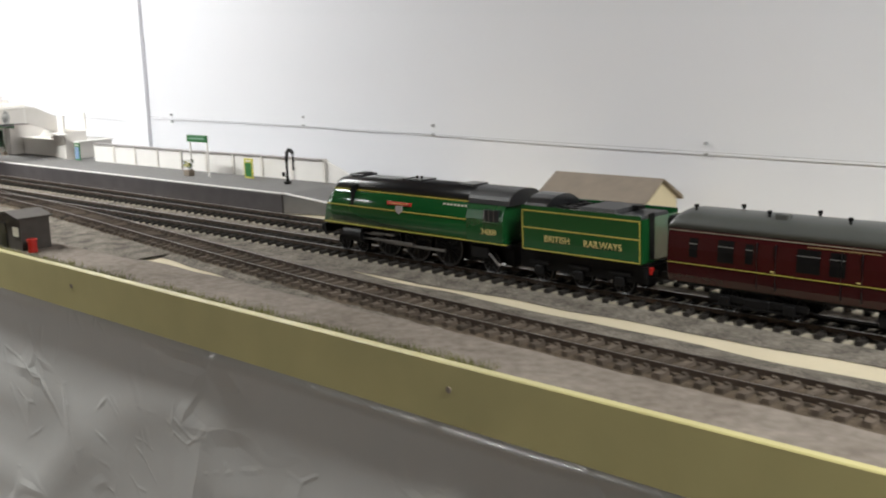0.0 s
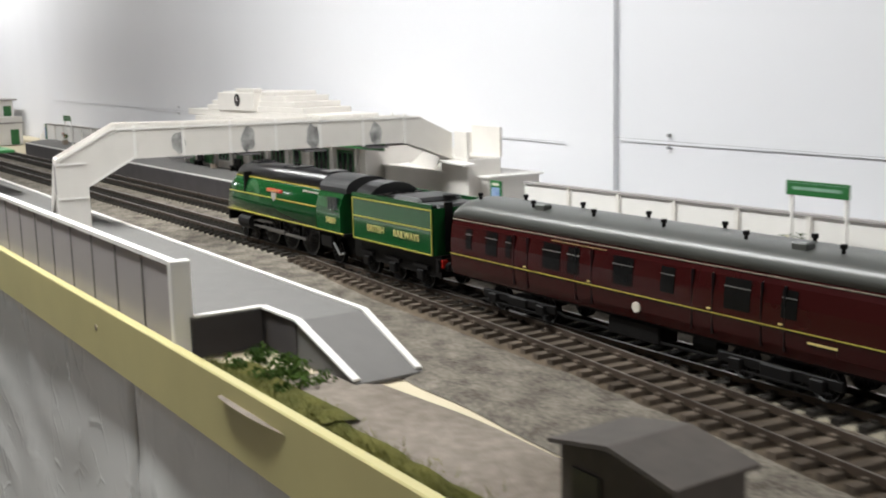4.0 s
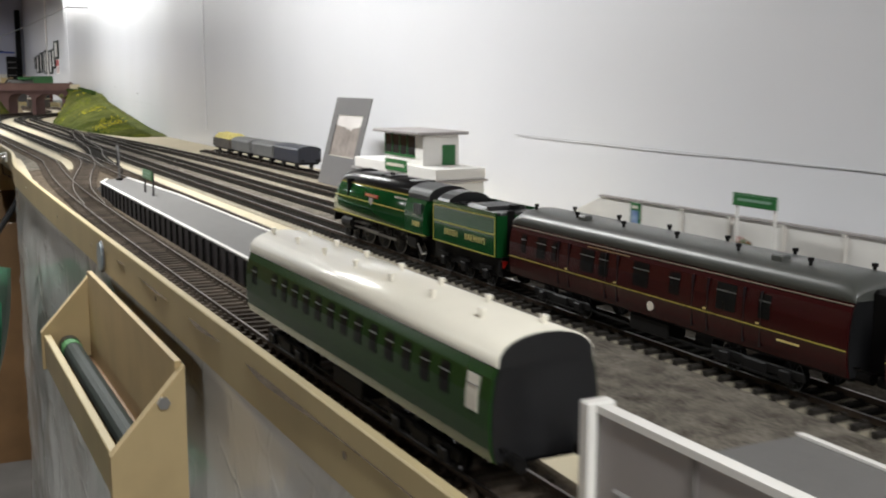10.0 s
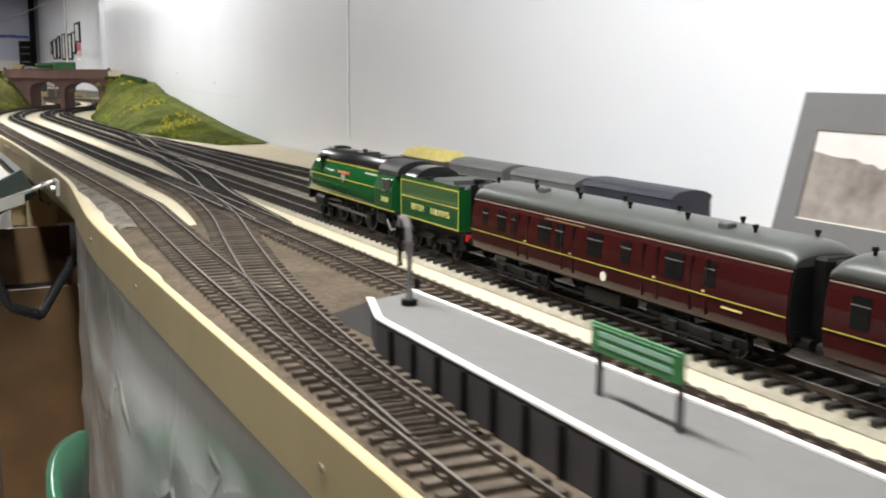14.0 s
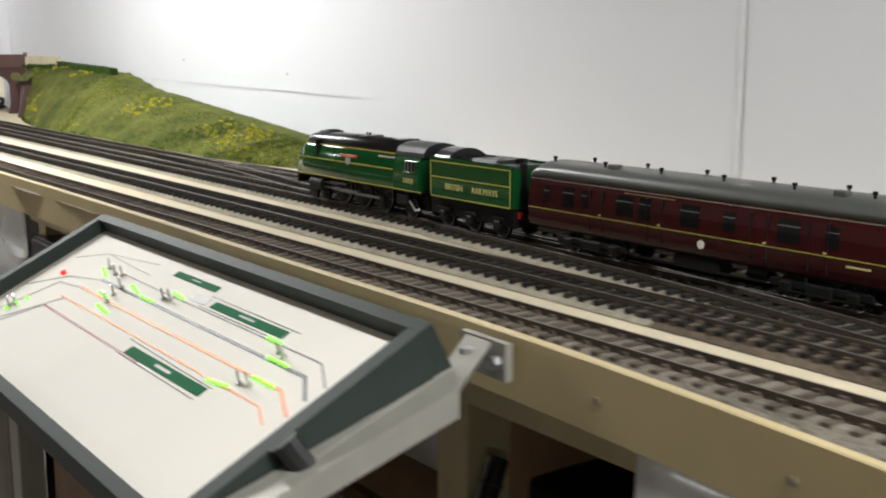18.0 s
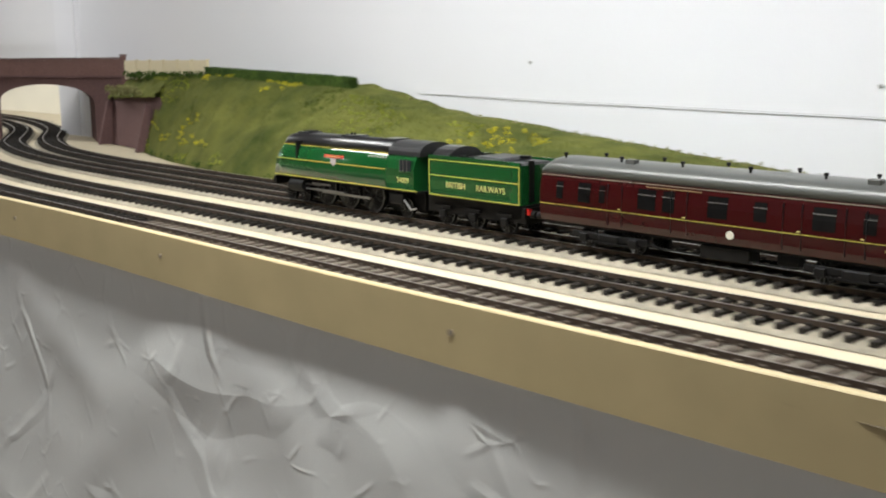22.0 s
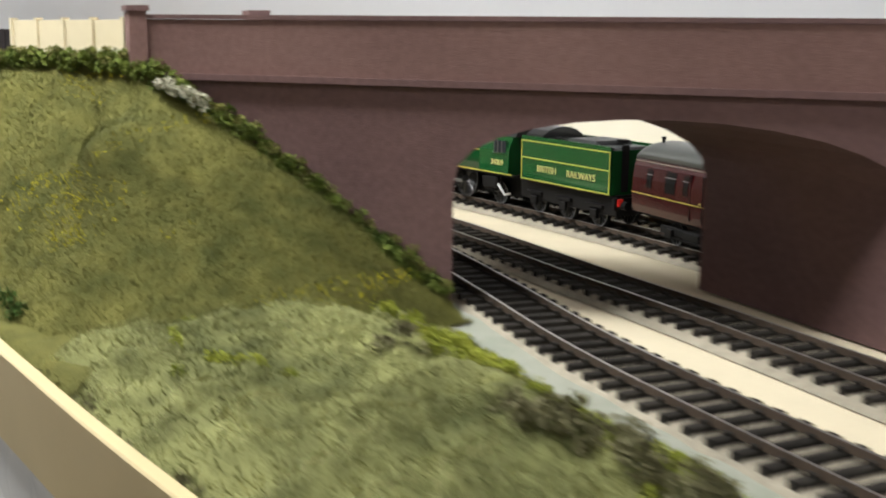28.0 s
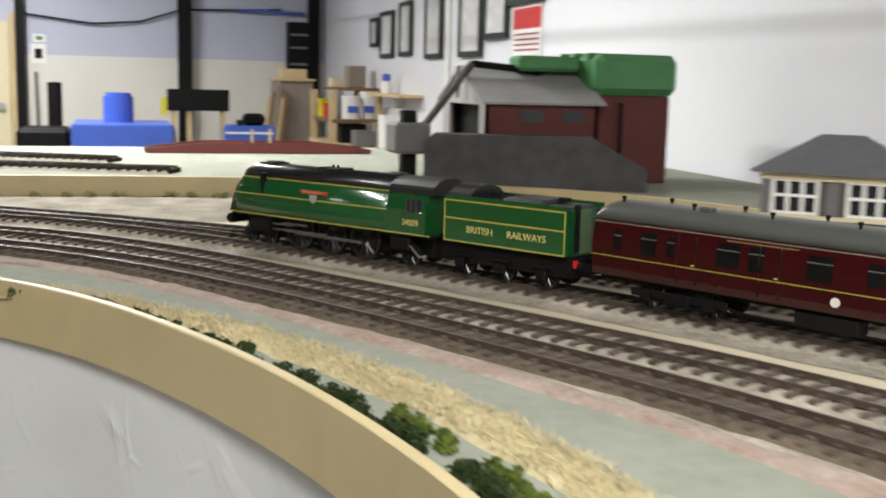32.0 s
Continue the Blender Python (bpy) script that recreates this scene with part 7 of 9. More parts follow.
surf("grass_hill", 150, 50, hill, M_GRASS, "steep green grassy bank beside the brick bridge", "hill")
blades("grass_tufts", on_grid(hill, 52000, 16), 0.0042, M_BLADES, label="grass fibres on the bank", w=0.00026, lean=0.7)
pts = [p for p in on_grid(hill, 6500, 17) if noise.noise((p[0] * 9, p[2] * 20, 12.0)) + 0.25 * noise.noise((p[0] * 40, p[2] * 50, 3.0)) > 0.20 or (p[0] < -13.36 and noise.noise((p[0] * 20, p[2] * 16, 2.0)) > 0.0)]
blades("yellow_flowers", [(p[0] + random.uniform(-0.003, 0.003), p[1] - 0.001, p[2] + random.uniform(0, 0.003), *p[3:]) for p in pts for _ in range(2)], 0.0034, M_FLOWER, label="yellow flowering grass on the bank", w=0.0003, lean=0.8)
row = [lerp_line(CREST, t) for t in np.linspace(0.0, 0.99, 95)]
clumps("hedge", [(p[0] + random.uniform(-0.005, 0.005), p[1] + random.uniform(-0.007, 0.004), p[2] + random.uniform(-0.003, 0.007), random.uniform(0.005, 0.009)) for p in row for _ in range(3)], M_HEDGE2, label="ragged dark green hedge along the bank top", leaf=26)
clumps("hedge_tips", [(p[0] + random.uniform(-0.005, 0.005), p[1] + random.uniform(-0.007, 0.004), p[2] + random.uniform(0.002, 0.011), 0.005) for p in row for _ in range(2)], M_BLADES, label="paler leaf tips of the hedge", leaf=18)
clumps("pale_bush", [(-12.90 - i * 0.006, 0.245, 0.166 + random.uniform(-0.003, 0.006), 0.006) for i in range(14) for _ in range(2)], mat("grey_lichen", (0.34, 0.33, 0.24), 0.95, var=0.25, scale=90), label="greyish lichen bush by the fence foot", leaf=12)
clumps("pale_bush", [(-12.865 + i * 0.006, 0.236 + 0.002 * i, 0.150 - 0.002 * i + random.uniform(-0.003, 0.004), 0.006) for i in range(7) for _ in range(2)], bpy.data.materials["grey_lichen"], label="greyish lichen bush by the bridge pillar", leaf=12)
clumps("edge_bush", [(-12.80 - i * 0.010, 0.092 + 0.0015 * i, 0.014 + random.uniform(-0.002, 0.008), 0.008) for i in range(16) for _ in range(2)], M_HEDGE, label="dark bushes along the foot of the bank", leaf=12)

# bare plaster slope at the hill's west end
TC = [(-13.455, 0.166, 0.1555), (-13.53, 0.170, 0.155), (-13.615, 0.177, 0.155), (-13.712, 0.190, 0.155), (-13.720, 0.231, 0.15)]
TF = [(-13.325, 0.136, 0.013), (-13.60, 0.150, 0.015), (-13.88, 0.166, 0.015), (-14.02, 0.245, 0.010), (-14.02, 0.36, 0.006)]


def bare(u, v):
    a, b = lerp_line(TC, u), lerp_line(TF, u)
    x, y = a[0] + (b[0] - a[0]) * v, a[1] + (b[1] - a[1]) * v
    z = a[2] + (b[2] - a[2]) * (1 - (1 - v) ** 1.25)
    return (x, y, z + 0.002 * noise.noise((x * 12, y * 12, 3)) * min(1, 5 * v, 5 * (1 - v)))


surf("plaster_slope", 60, 24, bare, M_TAN, "bare tan plaster slope at the end of the hill", "slope")
# road over the hill and its far side
bm = bmesh.new()
road = [(-12.915, 0.243), (-13.10, 0.216), (-13.30, 0.188), (-13.46, 0.166), (-13.615, 0.178), (-13.710, 0.191), (-13.712, 0.230), (-13.39, 0.43), (-13.25, 0.42), (-13.09, 0.316)]
prism(bm, [(x, y, 0.1475) for x, y in road], (0, 0, 0.0075))
tagged(part("road", bm, M_ROAD), "grey model road leading onto the bridge", "road", kind="structure")
RC = [(-13.720, 0.231, 0.148), (-13.39, 0.431, 0.148), (-13.25, 0.421, 0.148), (-13.09, 0.317, 0.148)]
RF = [(-14.02, 0.36, 0.006), (-13.55, 0.485, 0.006), (-13.25, 0.475, 0.006), (-12.98, 0.41, 0.006)]
surf("plaster_slope", 30, 8, lambda u, v: tuple(np.array(lerp_line(RC, u)) * (1 - v) + np.array(lerp_line(RF, u)) * v), M_TAN, "tan plaster back of the hill", "slope")

bf = thing("corrugated_fence", "tall black corrugated iron fence along the road", "fence")
fa, fbp = np.array((-13.703, 0.193)), np.array((-13.398, 0.392))
n = 84
for k in range(n):
    a = fa + (fbp - fa) * k / n
    b = fa + (fbp - fa) * (k + 1) / n
    d = (b - a) / np.linalg.norm(b - a)
    nn = np.array((d[1], -d[0])) * (0.0012 if k % 2 else -0.0002)
    h = 0.0335 + (0.0005 if k % 2 else 0.0)
    bm = bmesh.new()
    prism(bm, [(a[0] + nn[0], a[1] + nn[1], 0.1552), (b[0] + nn[0], b[1] + nn[1], 0.1552), (b[0] + nn[0] - d[1] * 0.002, b[1] + nn[1] + d[0] * 0.002, 0.1552), (a[0] + nn[0] - d[1] * 0.002, a[1] + nn[1] + d[0] * 0.002, 0.1552)], (0, 0, h))
    part("sheet", bm, M_BLACKFENCE, bf)


def concrete_fence(a, b, n, z0, z1, label):
    th = thing("concrete_fence", label, "fence")
    a, b = np.array(a), np.array(b)
    d = (b - a) / np.linalg.norm(b - a)
    q = np.array((-d[1], d[0]))
    for k in range(n + 1):
        p = a + (b - a) * k / n
        bm = bmesh.new()
        prism(bm, [(*(p - d * 0.0025 - q * 0.003), z0), (*(p + d * 0.0025 - q * 0.003), z0), (*(p + d * 0.0025 + q * 0.003), z0), (*(p - d * 0.0025 + q * 0.003), z0)], (0, 0, z1 - z0 + 0.002))
        part("post", bm, M_CREAMFENCE, th)
        if k < n:
            e = a + (b - a) * (k + 1) / n
            bm = bmesh.new()
            prism(bm, [(*(p - q * 0.0012), z0), (*(e - q * 0.0012), z0), (*(e + q * 0.0012), z0), (*(p + q * 0.0012), z0)], (0, 0, z1 - z0))
            part("panel", bm, M_CREAMFENCE, th)
    return th


concrete_fence((-12.935, 0.249), (-13.135, 0.252), 4, 0.1552, 0.196, "cream concrete panel fence beside the road")
concrete_fence((-13.10, 0.322), (-13.26, 0.366), 3, 0.1552, 0.192, "cream concrete panel fence on the far side of the road")
clumps("bushes", [(-13.37 + i * 0.012, 0.405 + 0.001 * i, 0.160 + random.uniform(-0.003, 0.006), 0.008) for i in range(12) for _ in range(2)], bpy.data.materials["grey_lichen"], label="pale scrub beside the far fence", leaf=10)


# ---- the end curve: box, hedges, yard ----
bb = thing("signal_shelter", "open black lineside box with a red lamp inside", "box", pose(-14.053, 0.302, 0.0015, 0, 0, 9))
bm = bmesh.new()
for q in ((-0.052, 0.052, -0.026, 0.026, 0.042, 0.045), (-0.052, 0.052, 0.0245, 0.026, 0.0, 0.042), (0.0505, 0.052, -0.026, 0.0245, 0.0, 0.042), (-0.052, -0.0505, -0.026, 0.0245, 0.0, 0.042)):
    box(bm, *q)
part("shell", bm, M_BLACKFENCE, bb)
part("floor_tray", bx(-0.050, 0.050, -0.024, 0.024, 0.0, 0.003), M_GREYGROUND, bb)
part("lamp", rod(bmesh.new(), (-0.026, 0.0, 0.0052), (-0.018, 0.0, 0.0052), 0.002, 8), M_LEDR, bb, "small red lamp")
M_HEDGE3 = mat("dark_bush_flock", (0.012, 0.022, 0.008), 0.95, scale=150, col2=(0.050, 0.068, 0.022), big=30, spec=0.12)
for pts, r, z, m1, lab in (([(-14.02, 0.196), (-14.25, 0.172), (-14.44, 0.122), (-14.60, 0.055), (-14.72, -0.012), (-14.82, -0.10), (-14.93, -0.28)], 0.0070, 0.003, M_HEDGE3, "dark green bushes along the curved board edge"),
                           ([(-13.98, 0.205), (-14.16, 0.205), (-14.25, 0.190), (-14.40, 0.155)], 0.0055, 0.002, M_HEDGE2, "low yellow-green scatter beside the hedge")):
    L = curve2(pts, 0.0075)
    clumps("edge_hedge", [(p[0] + random.uniform(-0.006, 0.006), p[1] + random.uniform(-0.006, 0.006), z + random.uniform(-0.002, 0.006), r * random.uniform(0.6, 1.1)) for p in L for _ in range(2) if noise.noise((p[0] * 24, p[1] * 24, 1)) > -0.32], m1, label=lab, leaf=34)

# raised yard edge
L = curve2([(-14.86, 0.90), (-15.12, 0.84), (-15.32, 0.73), (-15.47, 0.55), (-15.58, 0.30), (-15.63, 0.05), (-15.66, -0.3), (-15.68, -1.3)], 0.04)
v, f = sweep(L, [(0.0, 0.0005), (0.0, 0.033), (-0.014, 0.033), (-0.014, 0.0005)])
tagged(raw("trim", v, f, M_FASCIA2), "pale timber edge of the raised yard", "edge board", kind="structure")
clumps("lineside_weeds", [(p[0] + 0.03 + random.uniform(-0.02, 0.01), p[1] - 0.02 + random.uniform(-0.01, 0.01), 0.005, 0.008) for p in L for _ in range(3) if noise.noise((p[0] * 12, p[1] * 12, 6)) > -0.1], M_OLIVE, label="green-yellow weeds at the foot of the yard edge", leaf=10)
nrmL = normals2(L)[0]
bm = bmesh.new()
prism(bm, [(p[0] - q[0] * 0.0142, p[1] - q[1] * 0.0142, 0.001) for p, q in zip(L, nrmL)] + [(-16.48, -1.3, 0.001), (-16.48, 1.12, 0.001), (-14.9, 1.12, 0.001)], (0, 0, 0.027))
tagged(part("yard_ground", bm, M_GREYGROUND), "raised grey ground of the engine yard", "ground", kind="structure")
YZ = 0.0282


def build_engine_shed():
    th = thing("engine_shed", "red brick engine shed with pale corrugated roof and dark doorway", "engine shed", pose(-15.62, 0.685, YZ, 0, 0, 90))
    L_, W_, he, hr = 0.20, 0.24, 0.142, 0.192
    part("side_wall", bx(-L_ / 2, L_ / 2, -W_ / 2, -W_ / 2 + 0.006, 0, he), M_REDBRICK, th)
    part("side_wall", bx(-L_ / 2, L_ / 2, W_ / 2 - 0.006, W_ / 2, 0, he), M_REDBRICK, th)
    for x in (-L_ / 2, L_ / 2 - 0.006):
        bm = bmesh.new()
        prism(bm, [(x, -W_ / 2, 0), (x, -0.085, 0), (x, -0.085, 0.132), (x, 0.085, 0.132), (x, 0.085, 0), (x, W_ / 2, 0), (x, W_ / 2, he), (x, 0, hr), (x, -W_ / 2, he)], (0.0058, 0, 0))
        part("gable_wall", bm, M_FENCEPANEL if x < 0 else M_REDBRICK, th)
    # solid black block stands in for the shade inside the shed
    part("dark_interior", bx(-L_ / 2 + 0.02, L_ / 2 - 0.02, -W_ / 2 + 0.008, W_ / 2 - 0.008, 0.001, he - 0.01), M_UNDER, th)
    for s in (-1, 1):
        bm = bmesh.new()
        prism(bm, [(-L_ / 2 - 0.01, s * (W_ / 2 + 0.012), he - 0.008), (-L_ / 2 - 0.01, 0, hr + 0.001), (-L_ / 2 - 0.01, 0, hr + 0.005), (-L_ / 2 - 0.01, s * (W_ / 2 + 0.012), he - 0.004)], (L_ + 0.02, 0, 0))
        part("roof_slope", bm, M_ROOFGREY, th)
    for x in (-0.02, 0.055):
        part("window", bx(x - 0.02, x + 0.02, -W_ / 2 - 0.001, -W_ / 2 + 0.001, 0.105, 0.125), M_GLASS, th)
    part("bargeboard", bx(-L_ / 2 - 0.014, -L_ / 2 - 0.010, -0.004, 0.004, he, hr + 0.004), M_SLATE, th)
    return th


build_engine_shed()


def build_tower():
    th = thing("water_tower", "red brick water tower with rounded green tank", "water tower", pose(-15.605, 0.862, YZ, 0, 0, 4))
    part("tower", bx(-0.075, 0.075, -0.07, 0.07, 0, 0.152, 0.002), M_REDBRICK, th)
    part("tank", bx(-0.088, 0.088, -0.08, 0.08, 0.1522, 0.222, 0.012), M_TANKGREEN, th)
    for x in (-0.05, 0.0, 0.05):
        part("tank_rib", bx(x - 0.002, x + 0.002, -0.082, 0.082, 0.158, 0.2235), M_TANKGREEN, th)
    part("window", rod(bmesh.new(), (0.01, -0.0705, 0.055), (0.01, -0.072, 0.055), 0.016, 14), M_BROWNHUT, th)
    part("pipe", tube(bmesh.new(), [(0.078, -0.03, 0.0), (0.082, -0.03, 0.05), (0.082, -0.03, 0.14)], 0.004, 8), M_UNDER, th)
    part("side_tank", bx(-0.02, 0.03, -0.20, -0.081, 0.190, 0.216, 0.006), M_TANKGREEN, th, "long green feeder tank")
    return th


build_tower()
cs = thing("coal_platform", "dark grey sleeper-built coal platform with sloping end", "platform", pose(-15.465, 0.66, YZ, 0, 0, 70))
bm = bmesh.new()
prism(bm, [(-0.18, -0.03, 0), (0.18, -0.03, 0), (0.18, -0.03, 0.035), (0.09, -0.03, 0.085), (-0.165, -0.03, 0.085), (-0.18, -0.03, 0.072)], (0, 0.06, 0))
part("body", bm, mat("coal_stage_grey", (0.075, 0.072, 0.074), 0.8, var=0.3, scale=40, bump=0.3, bscale=300, spec=0.15), cs)
cr = thing("coal_hoist", "dark coal hoist with sloping jib beside the shed", "crane", pose(-15.56, 0.47, YZ))
part("mast", bx(-0.012, 0.012, -0.012, 0.012, 0, 0.12), M_UNDER, cr)
part("hopper", bx(-0.035, 0.035, -0.03, 0.03, 0.05, 0.10, 0.004), M_CARD, cr)
part("jib", rod(bmesh.new(), (0.0, 0.02, 0.085), (-0.02, 0.115, 0.200), 0.007, 8), M_BROWNHUT, cr)
part("jib_arm", rod(bmesh.new(), (-0.02, 0.115, 0.200), (-0.02, 0.24, 0.190), 0.006, 8), M_UNDER, cr)


def build_house():
    th = thing("crossing_cottage", "small cottage with hipped slate roof and white windows", "house", pose(-14.782, 0.738, 0.0008, 0, 0, 48))
    a, b, he, hr = 0.070, 0.053, 0.114, 0.150
    part("wall", bx(-a, a, -b, b, 0, 0.074), M_BROWNHUT, th)
    part("upper_wall", bx(-a + 0.001, a - 0.001, -b + 0.001, b - 0.001, 0.0742, he), M_BROWNHUT, th)
    bm = bmesh.new()
    o = 0.012
    v_ = [bm.verts.new(p) for p in ((-a - o, -b - o, he), (a + o, -b - o, he), (a + o, b + o, he), (-a - o, b + o, he), (-0.022, 0, hr), (0.022, 0, hr), (-a - o, -b - o, he - 0.003), (a + o, -b - o, he - 0.003), (a + o, b + o, he - 0.003), (-a - o, b + o, he - 0.003))]
    for q in ((0, 1, 5, 4), (1, 2, 5), (2, 3, 4, 5), (3, 0, 4), (6, 9, 8, 7), (0, 6, 7, 1), (1, 7, 8, 2), (2, 8, 9, 3), (3, 9, 6, 0)):
        bm.faces.new([v_[i] for i in q])
    part("roof", bm, M_SLATE, th, "hipped grey slate roof")
    part("eaves_board", bx(-a - 0.004, a + 0.004, -b - 0.004, b + 0.004, he - 0.010, he - 0.0032), M_CREAMFENCE, th, "cream eaves board")
    part("sill_band", bx(-a - 0.002, a + 0.002, -b - 0.002, b + 0.002, 0.064, 0.068), M_CREAMFENCE, th)
    for x in (-0.038, 0.036):
        w = part("window", bx(x - 0.022, x + 0.022, -b - 0.001, -b + 0.002, 0.070, 0.106), M_GLASS, th)
        for k in range(4):
            xx = x - 0.022 + k * 0.0147
            part("frame", bx(xx - 0.002, xx + 0.002, -b - 0.0025, -b - 0.001, 0.070, 0.106), M_WHITE, w)
        for z in (0.070, 0.088, 0.104):
            part("frame", bx(x - 0.024, x + 0.024, -b - 0.0024, -b - 0.001, z - 0.0015, z + 0.0015), M_WHITE, w)
    for y in (-0.02, 0.03):
        part("end_window", bx(a - 0.001, a + 0.001, y - 0.018, y + 0.018, 0.070, 0.104), M_GLASS, th)
    for x in (-a + 0.004, a - 0.004, -0.001):
        part("brick_pier", bx(x - 0.006, x + 0.006, -b - 0.0015, -b + 0.001, 0.0, he - 0.001), M_CARD, th)
    return th


build_house()
tt = thing("turntable_bridge", "dull red turntable girder bridge", "turntable", pose(-16.30, 0.315, YZ, 0, 0, 90))
for y in (-0.05, 0.05):
    bm = bmesh.new()
    prism(bm, [(-0.25, y, 0.001), (0.25, y, 0.001), (0.25, y, 0.010), (0.12, y, 0.024), (-0.12, y, 0.024), (-0.25, y, 0.010)], (0, 0.006, 0))
    part("girder", bm, M_SHINYRED, tt)
part("deck", bx(-0.25, 0.25, -0.043, 0.049, 0.006, 0.009), M_UNDER, tt)
for x in (-0.02, 0.02):
    part("gantry_post", rod(bmesh.new(), (x, -0.047, 0.02), (x, -0.047, 0.055), 0.003, 6), M_TIMBER, tt)
for pts in ([(-15.75, 0.1), (-15.9, -0.3), (-15.95, -1.0)], [(-16.0, 0.0), (-16.15, -0.35), (-16.2, -0.9)]):
    track(pts, "yard siding of dark sleepers", base_z=YZ)


# ---- far end of the room ----
for x, y, w in ((END_X + 0.04, 0.376, 0.036), (END_X + 0.04, -0.458, 0.023), (END_X + 0.04, 1.08, 0.03), (END_X + 0.04, -2.4, 0.035)):
    tagged(part("steel_post", bx(x - 0.03, x + 0.03, y - w, y + w, FLOOR_Z, CEIL_Z - 0.18), M_UNDER), "black steel roof post on the end wall", "post", "steel posts")



# ---- control panel on the board's edge ----
PA, PB, PC = Vector((-9.26, -0.062, 0.030)), Vector((-8.668, -0.060, 0.031)), Vector((-9.26, -0.237, -0.058))
PU = (PB - PA).normalized()
PN = PU.cross(PA - PC).normalized()
PV = PU.cross(PN).normalized()
if PV.z > 0:
    PV = -PV
PM = Matrix((( PU.x, PV.x, PN.x, PA.x), (PU.y, PV.y, PN.y, PA.y), (PU.z, PV.z, PN.z, PA.z), (0, 0, 0, 1)))
if PM.to_3x3().determinant() < 0:
    PN = -PN
    PM = Matrix((( PU.x, PV.x, PN.x, PA.x), (PU.y, PV.y, PN.y, PA.y), (PU.z, PV.z, PN.z, PA.z), (0, 0, 0, 1)))
SG = 1 if PN.z > 0 else -1
PW, PH = 0.592, 0.196


def build_panel():
    th = thing("control_panel", "white track diagram panel in a dark grey-green tray with glowing lamps", "control panel", PM)
    z0, z1 = -0.050 * SG, 0.0

    def b(u0, u1, v0, v1, a, c):
        return bx(u0, u1, v0, v1, a * SG, c * SG)

    part("tray_side", b(-0.008, PW + 0.008, -0.006, 0.004, -0.05, 0.0), M_PFRAME, th)
    part("tray_side", b(-0.008, PW + 0.008, PH - 0.004, PH + 0.006, -0.05, 0.0), M_PFRAME, th)
    part("tray_side", b(-0.008, 0.004, 0.0042, PH - 0.0042, -0.05, 0.0), M_PFRAME, th)
    part("tray_side", b(PW - 0.006, PW + 0.008, 0.0042, PH - 0.0042, -0.05, 0.0), M_PFRAME, th)
    part("tray_base", b(0.0042, PW - 0.0062, 0.0042, PH - 0.0042, -0.05, -0.046), M_PFRAME, th)
    pl = part("diagram", b(0.0042, PW - 0.0062, 0.0042, PH - 0.0042, -0.018, -0.014), M_PANEL, th, "off-white painted diagram board")

    def line(name, pts, w, m1):
        for a, c in zip(pts, pts[1:]):
            d = Vector((c[0] - a[0], c[1] - a[1], 0)).normalized()
            n = Vector((-d.y, d.x, 0)) * w / 2
            bm = bmesh.new()
            A, C = Vector((a[0], a[1], -0.0139 * SG)), Vector((c[0], c[1], -0.0139 * SG))
            prism(bm, [A - n, C - n, C + n, A + n], (0, 0, 0.0004 * SG))
            part(name, bm, m1, pl)

    line("black_route", [(0.135, 0.061), (0.266, 0.061), (0.531, 0.062), (0.556, 0.078)], 0.0028, M_LINEB)
    line("orange_route", [(0.12, 0.078), (0.226, 0.079), (0.525, 0.079), (0.557, 0.094)], 0.0026, M_ORANGE)
    line("orange_route", [(0.11, 0.096), (0.239, 0.096), (0.525, 0.097), (0.546, 0.107)], 0.0016, M_ORANGE)
    line("maroon_route", [(0.105, 0.113), (0.348, 0.115)], 0.0018, M_LINER)
    line("thin_route", [(0.148, 0.045), (0.242, 0.046), (0.53, 0.047), (0.559, 0.063)], 0.0012, M_LINEB)
    line("grey_route", [(0.105, 0.113), (0.05, 0.174)], 0.002, M_LINEG)
    line("grey_route", [(0.12, 0.096), (0.036, 0.174)], 0.002, M_LINEG)
    line("grey_route", [(0.12, 0.078), (0.07, 0.084), (0.021, 0.172)], 0.002, M_LINEG)
    line("grey_route", [(0.135, 0.061), (0.072, 0.073), (0.017, 0.104)], 0.0016, M_LINEG)
    line("grey_route", [(0.19, 0.02), (0.08, 0.03), (0.03, 0.05)], 0.0009, M_LINEG)
    line("grey_route", [(0.2, 0.035), (0.08, 0.03)], 0.0009, M_LINEG)
    line("black_edge", [(0.325, 0.030), (0.475, 0.031)], 0.0008, M_LINEB)
    line("black_edge", [(0.325, 0.044), (0.455, 0.044)], 0.0008, M_LINEB)
    line("black_edge", [(0.30, 0.100), (0.462, 0.103)], 0.0008, M_LINEB)
    line("black_edge", [(0.31, 0.116), (0.459, 0.117)], 0.0008, M_LINEB)
    for u0, u1, v0, v1 in ((0.2327, 0.3205, 0.0185, 0.0255), (0.340, 0.4636, 0.0335, 0.0415), (0.3168, 0.459, 0.1045, 0.1135)):
        g = part("platform_mark", b(u0, u1, v0, v1, -0.0139, -0.0134), M_PGREEN, pl, "green platform rectangle")
        part("name_bar", b(u0 + (u1 - u0) * 0.4, u0 + (u1 - u0) * 0.6, v0 + 0.0030, v1 - 0.0030, -0.0134, -0.0131), M_LINEG, g)
    part("white_mark", b(0.300, 0.330, 0.033, 0.042, -0.0139, -0.0137), M_LINEG, pl)
    rng = random.Random(8)
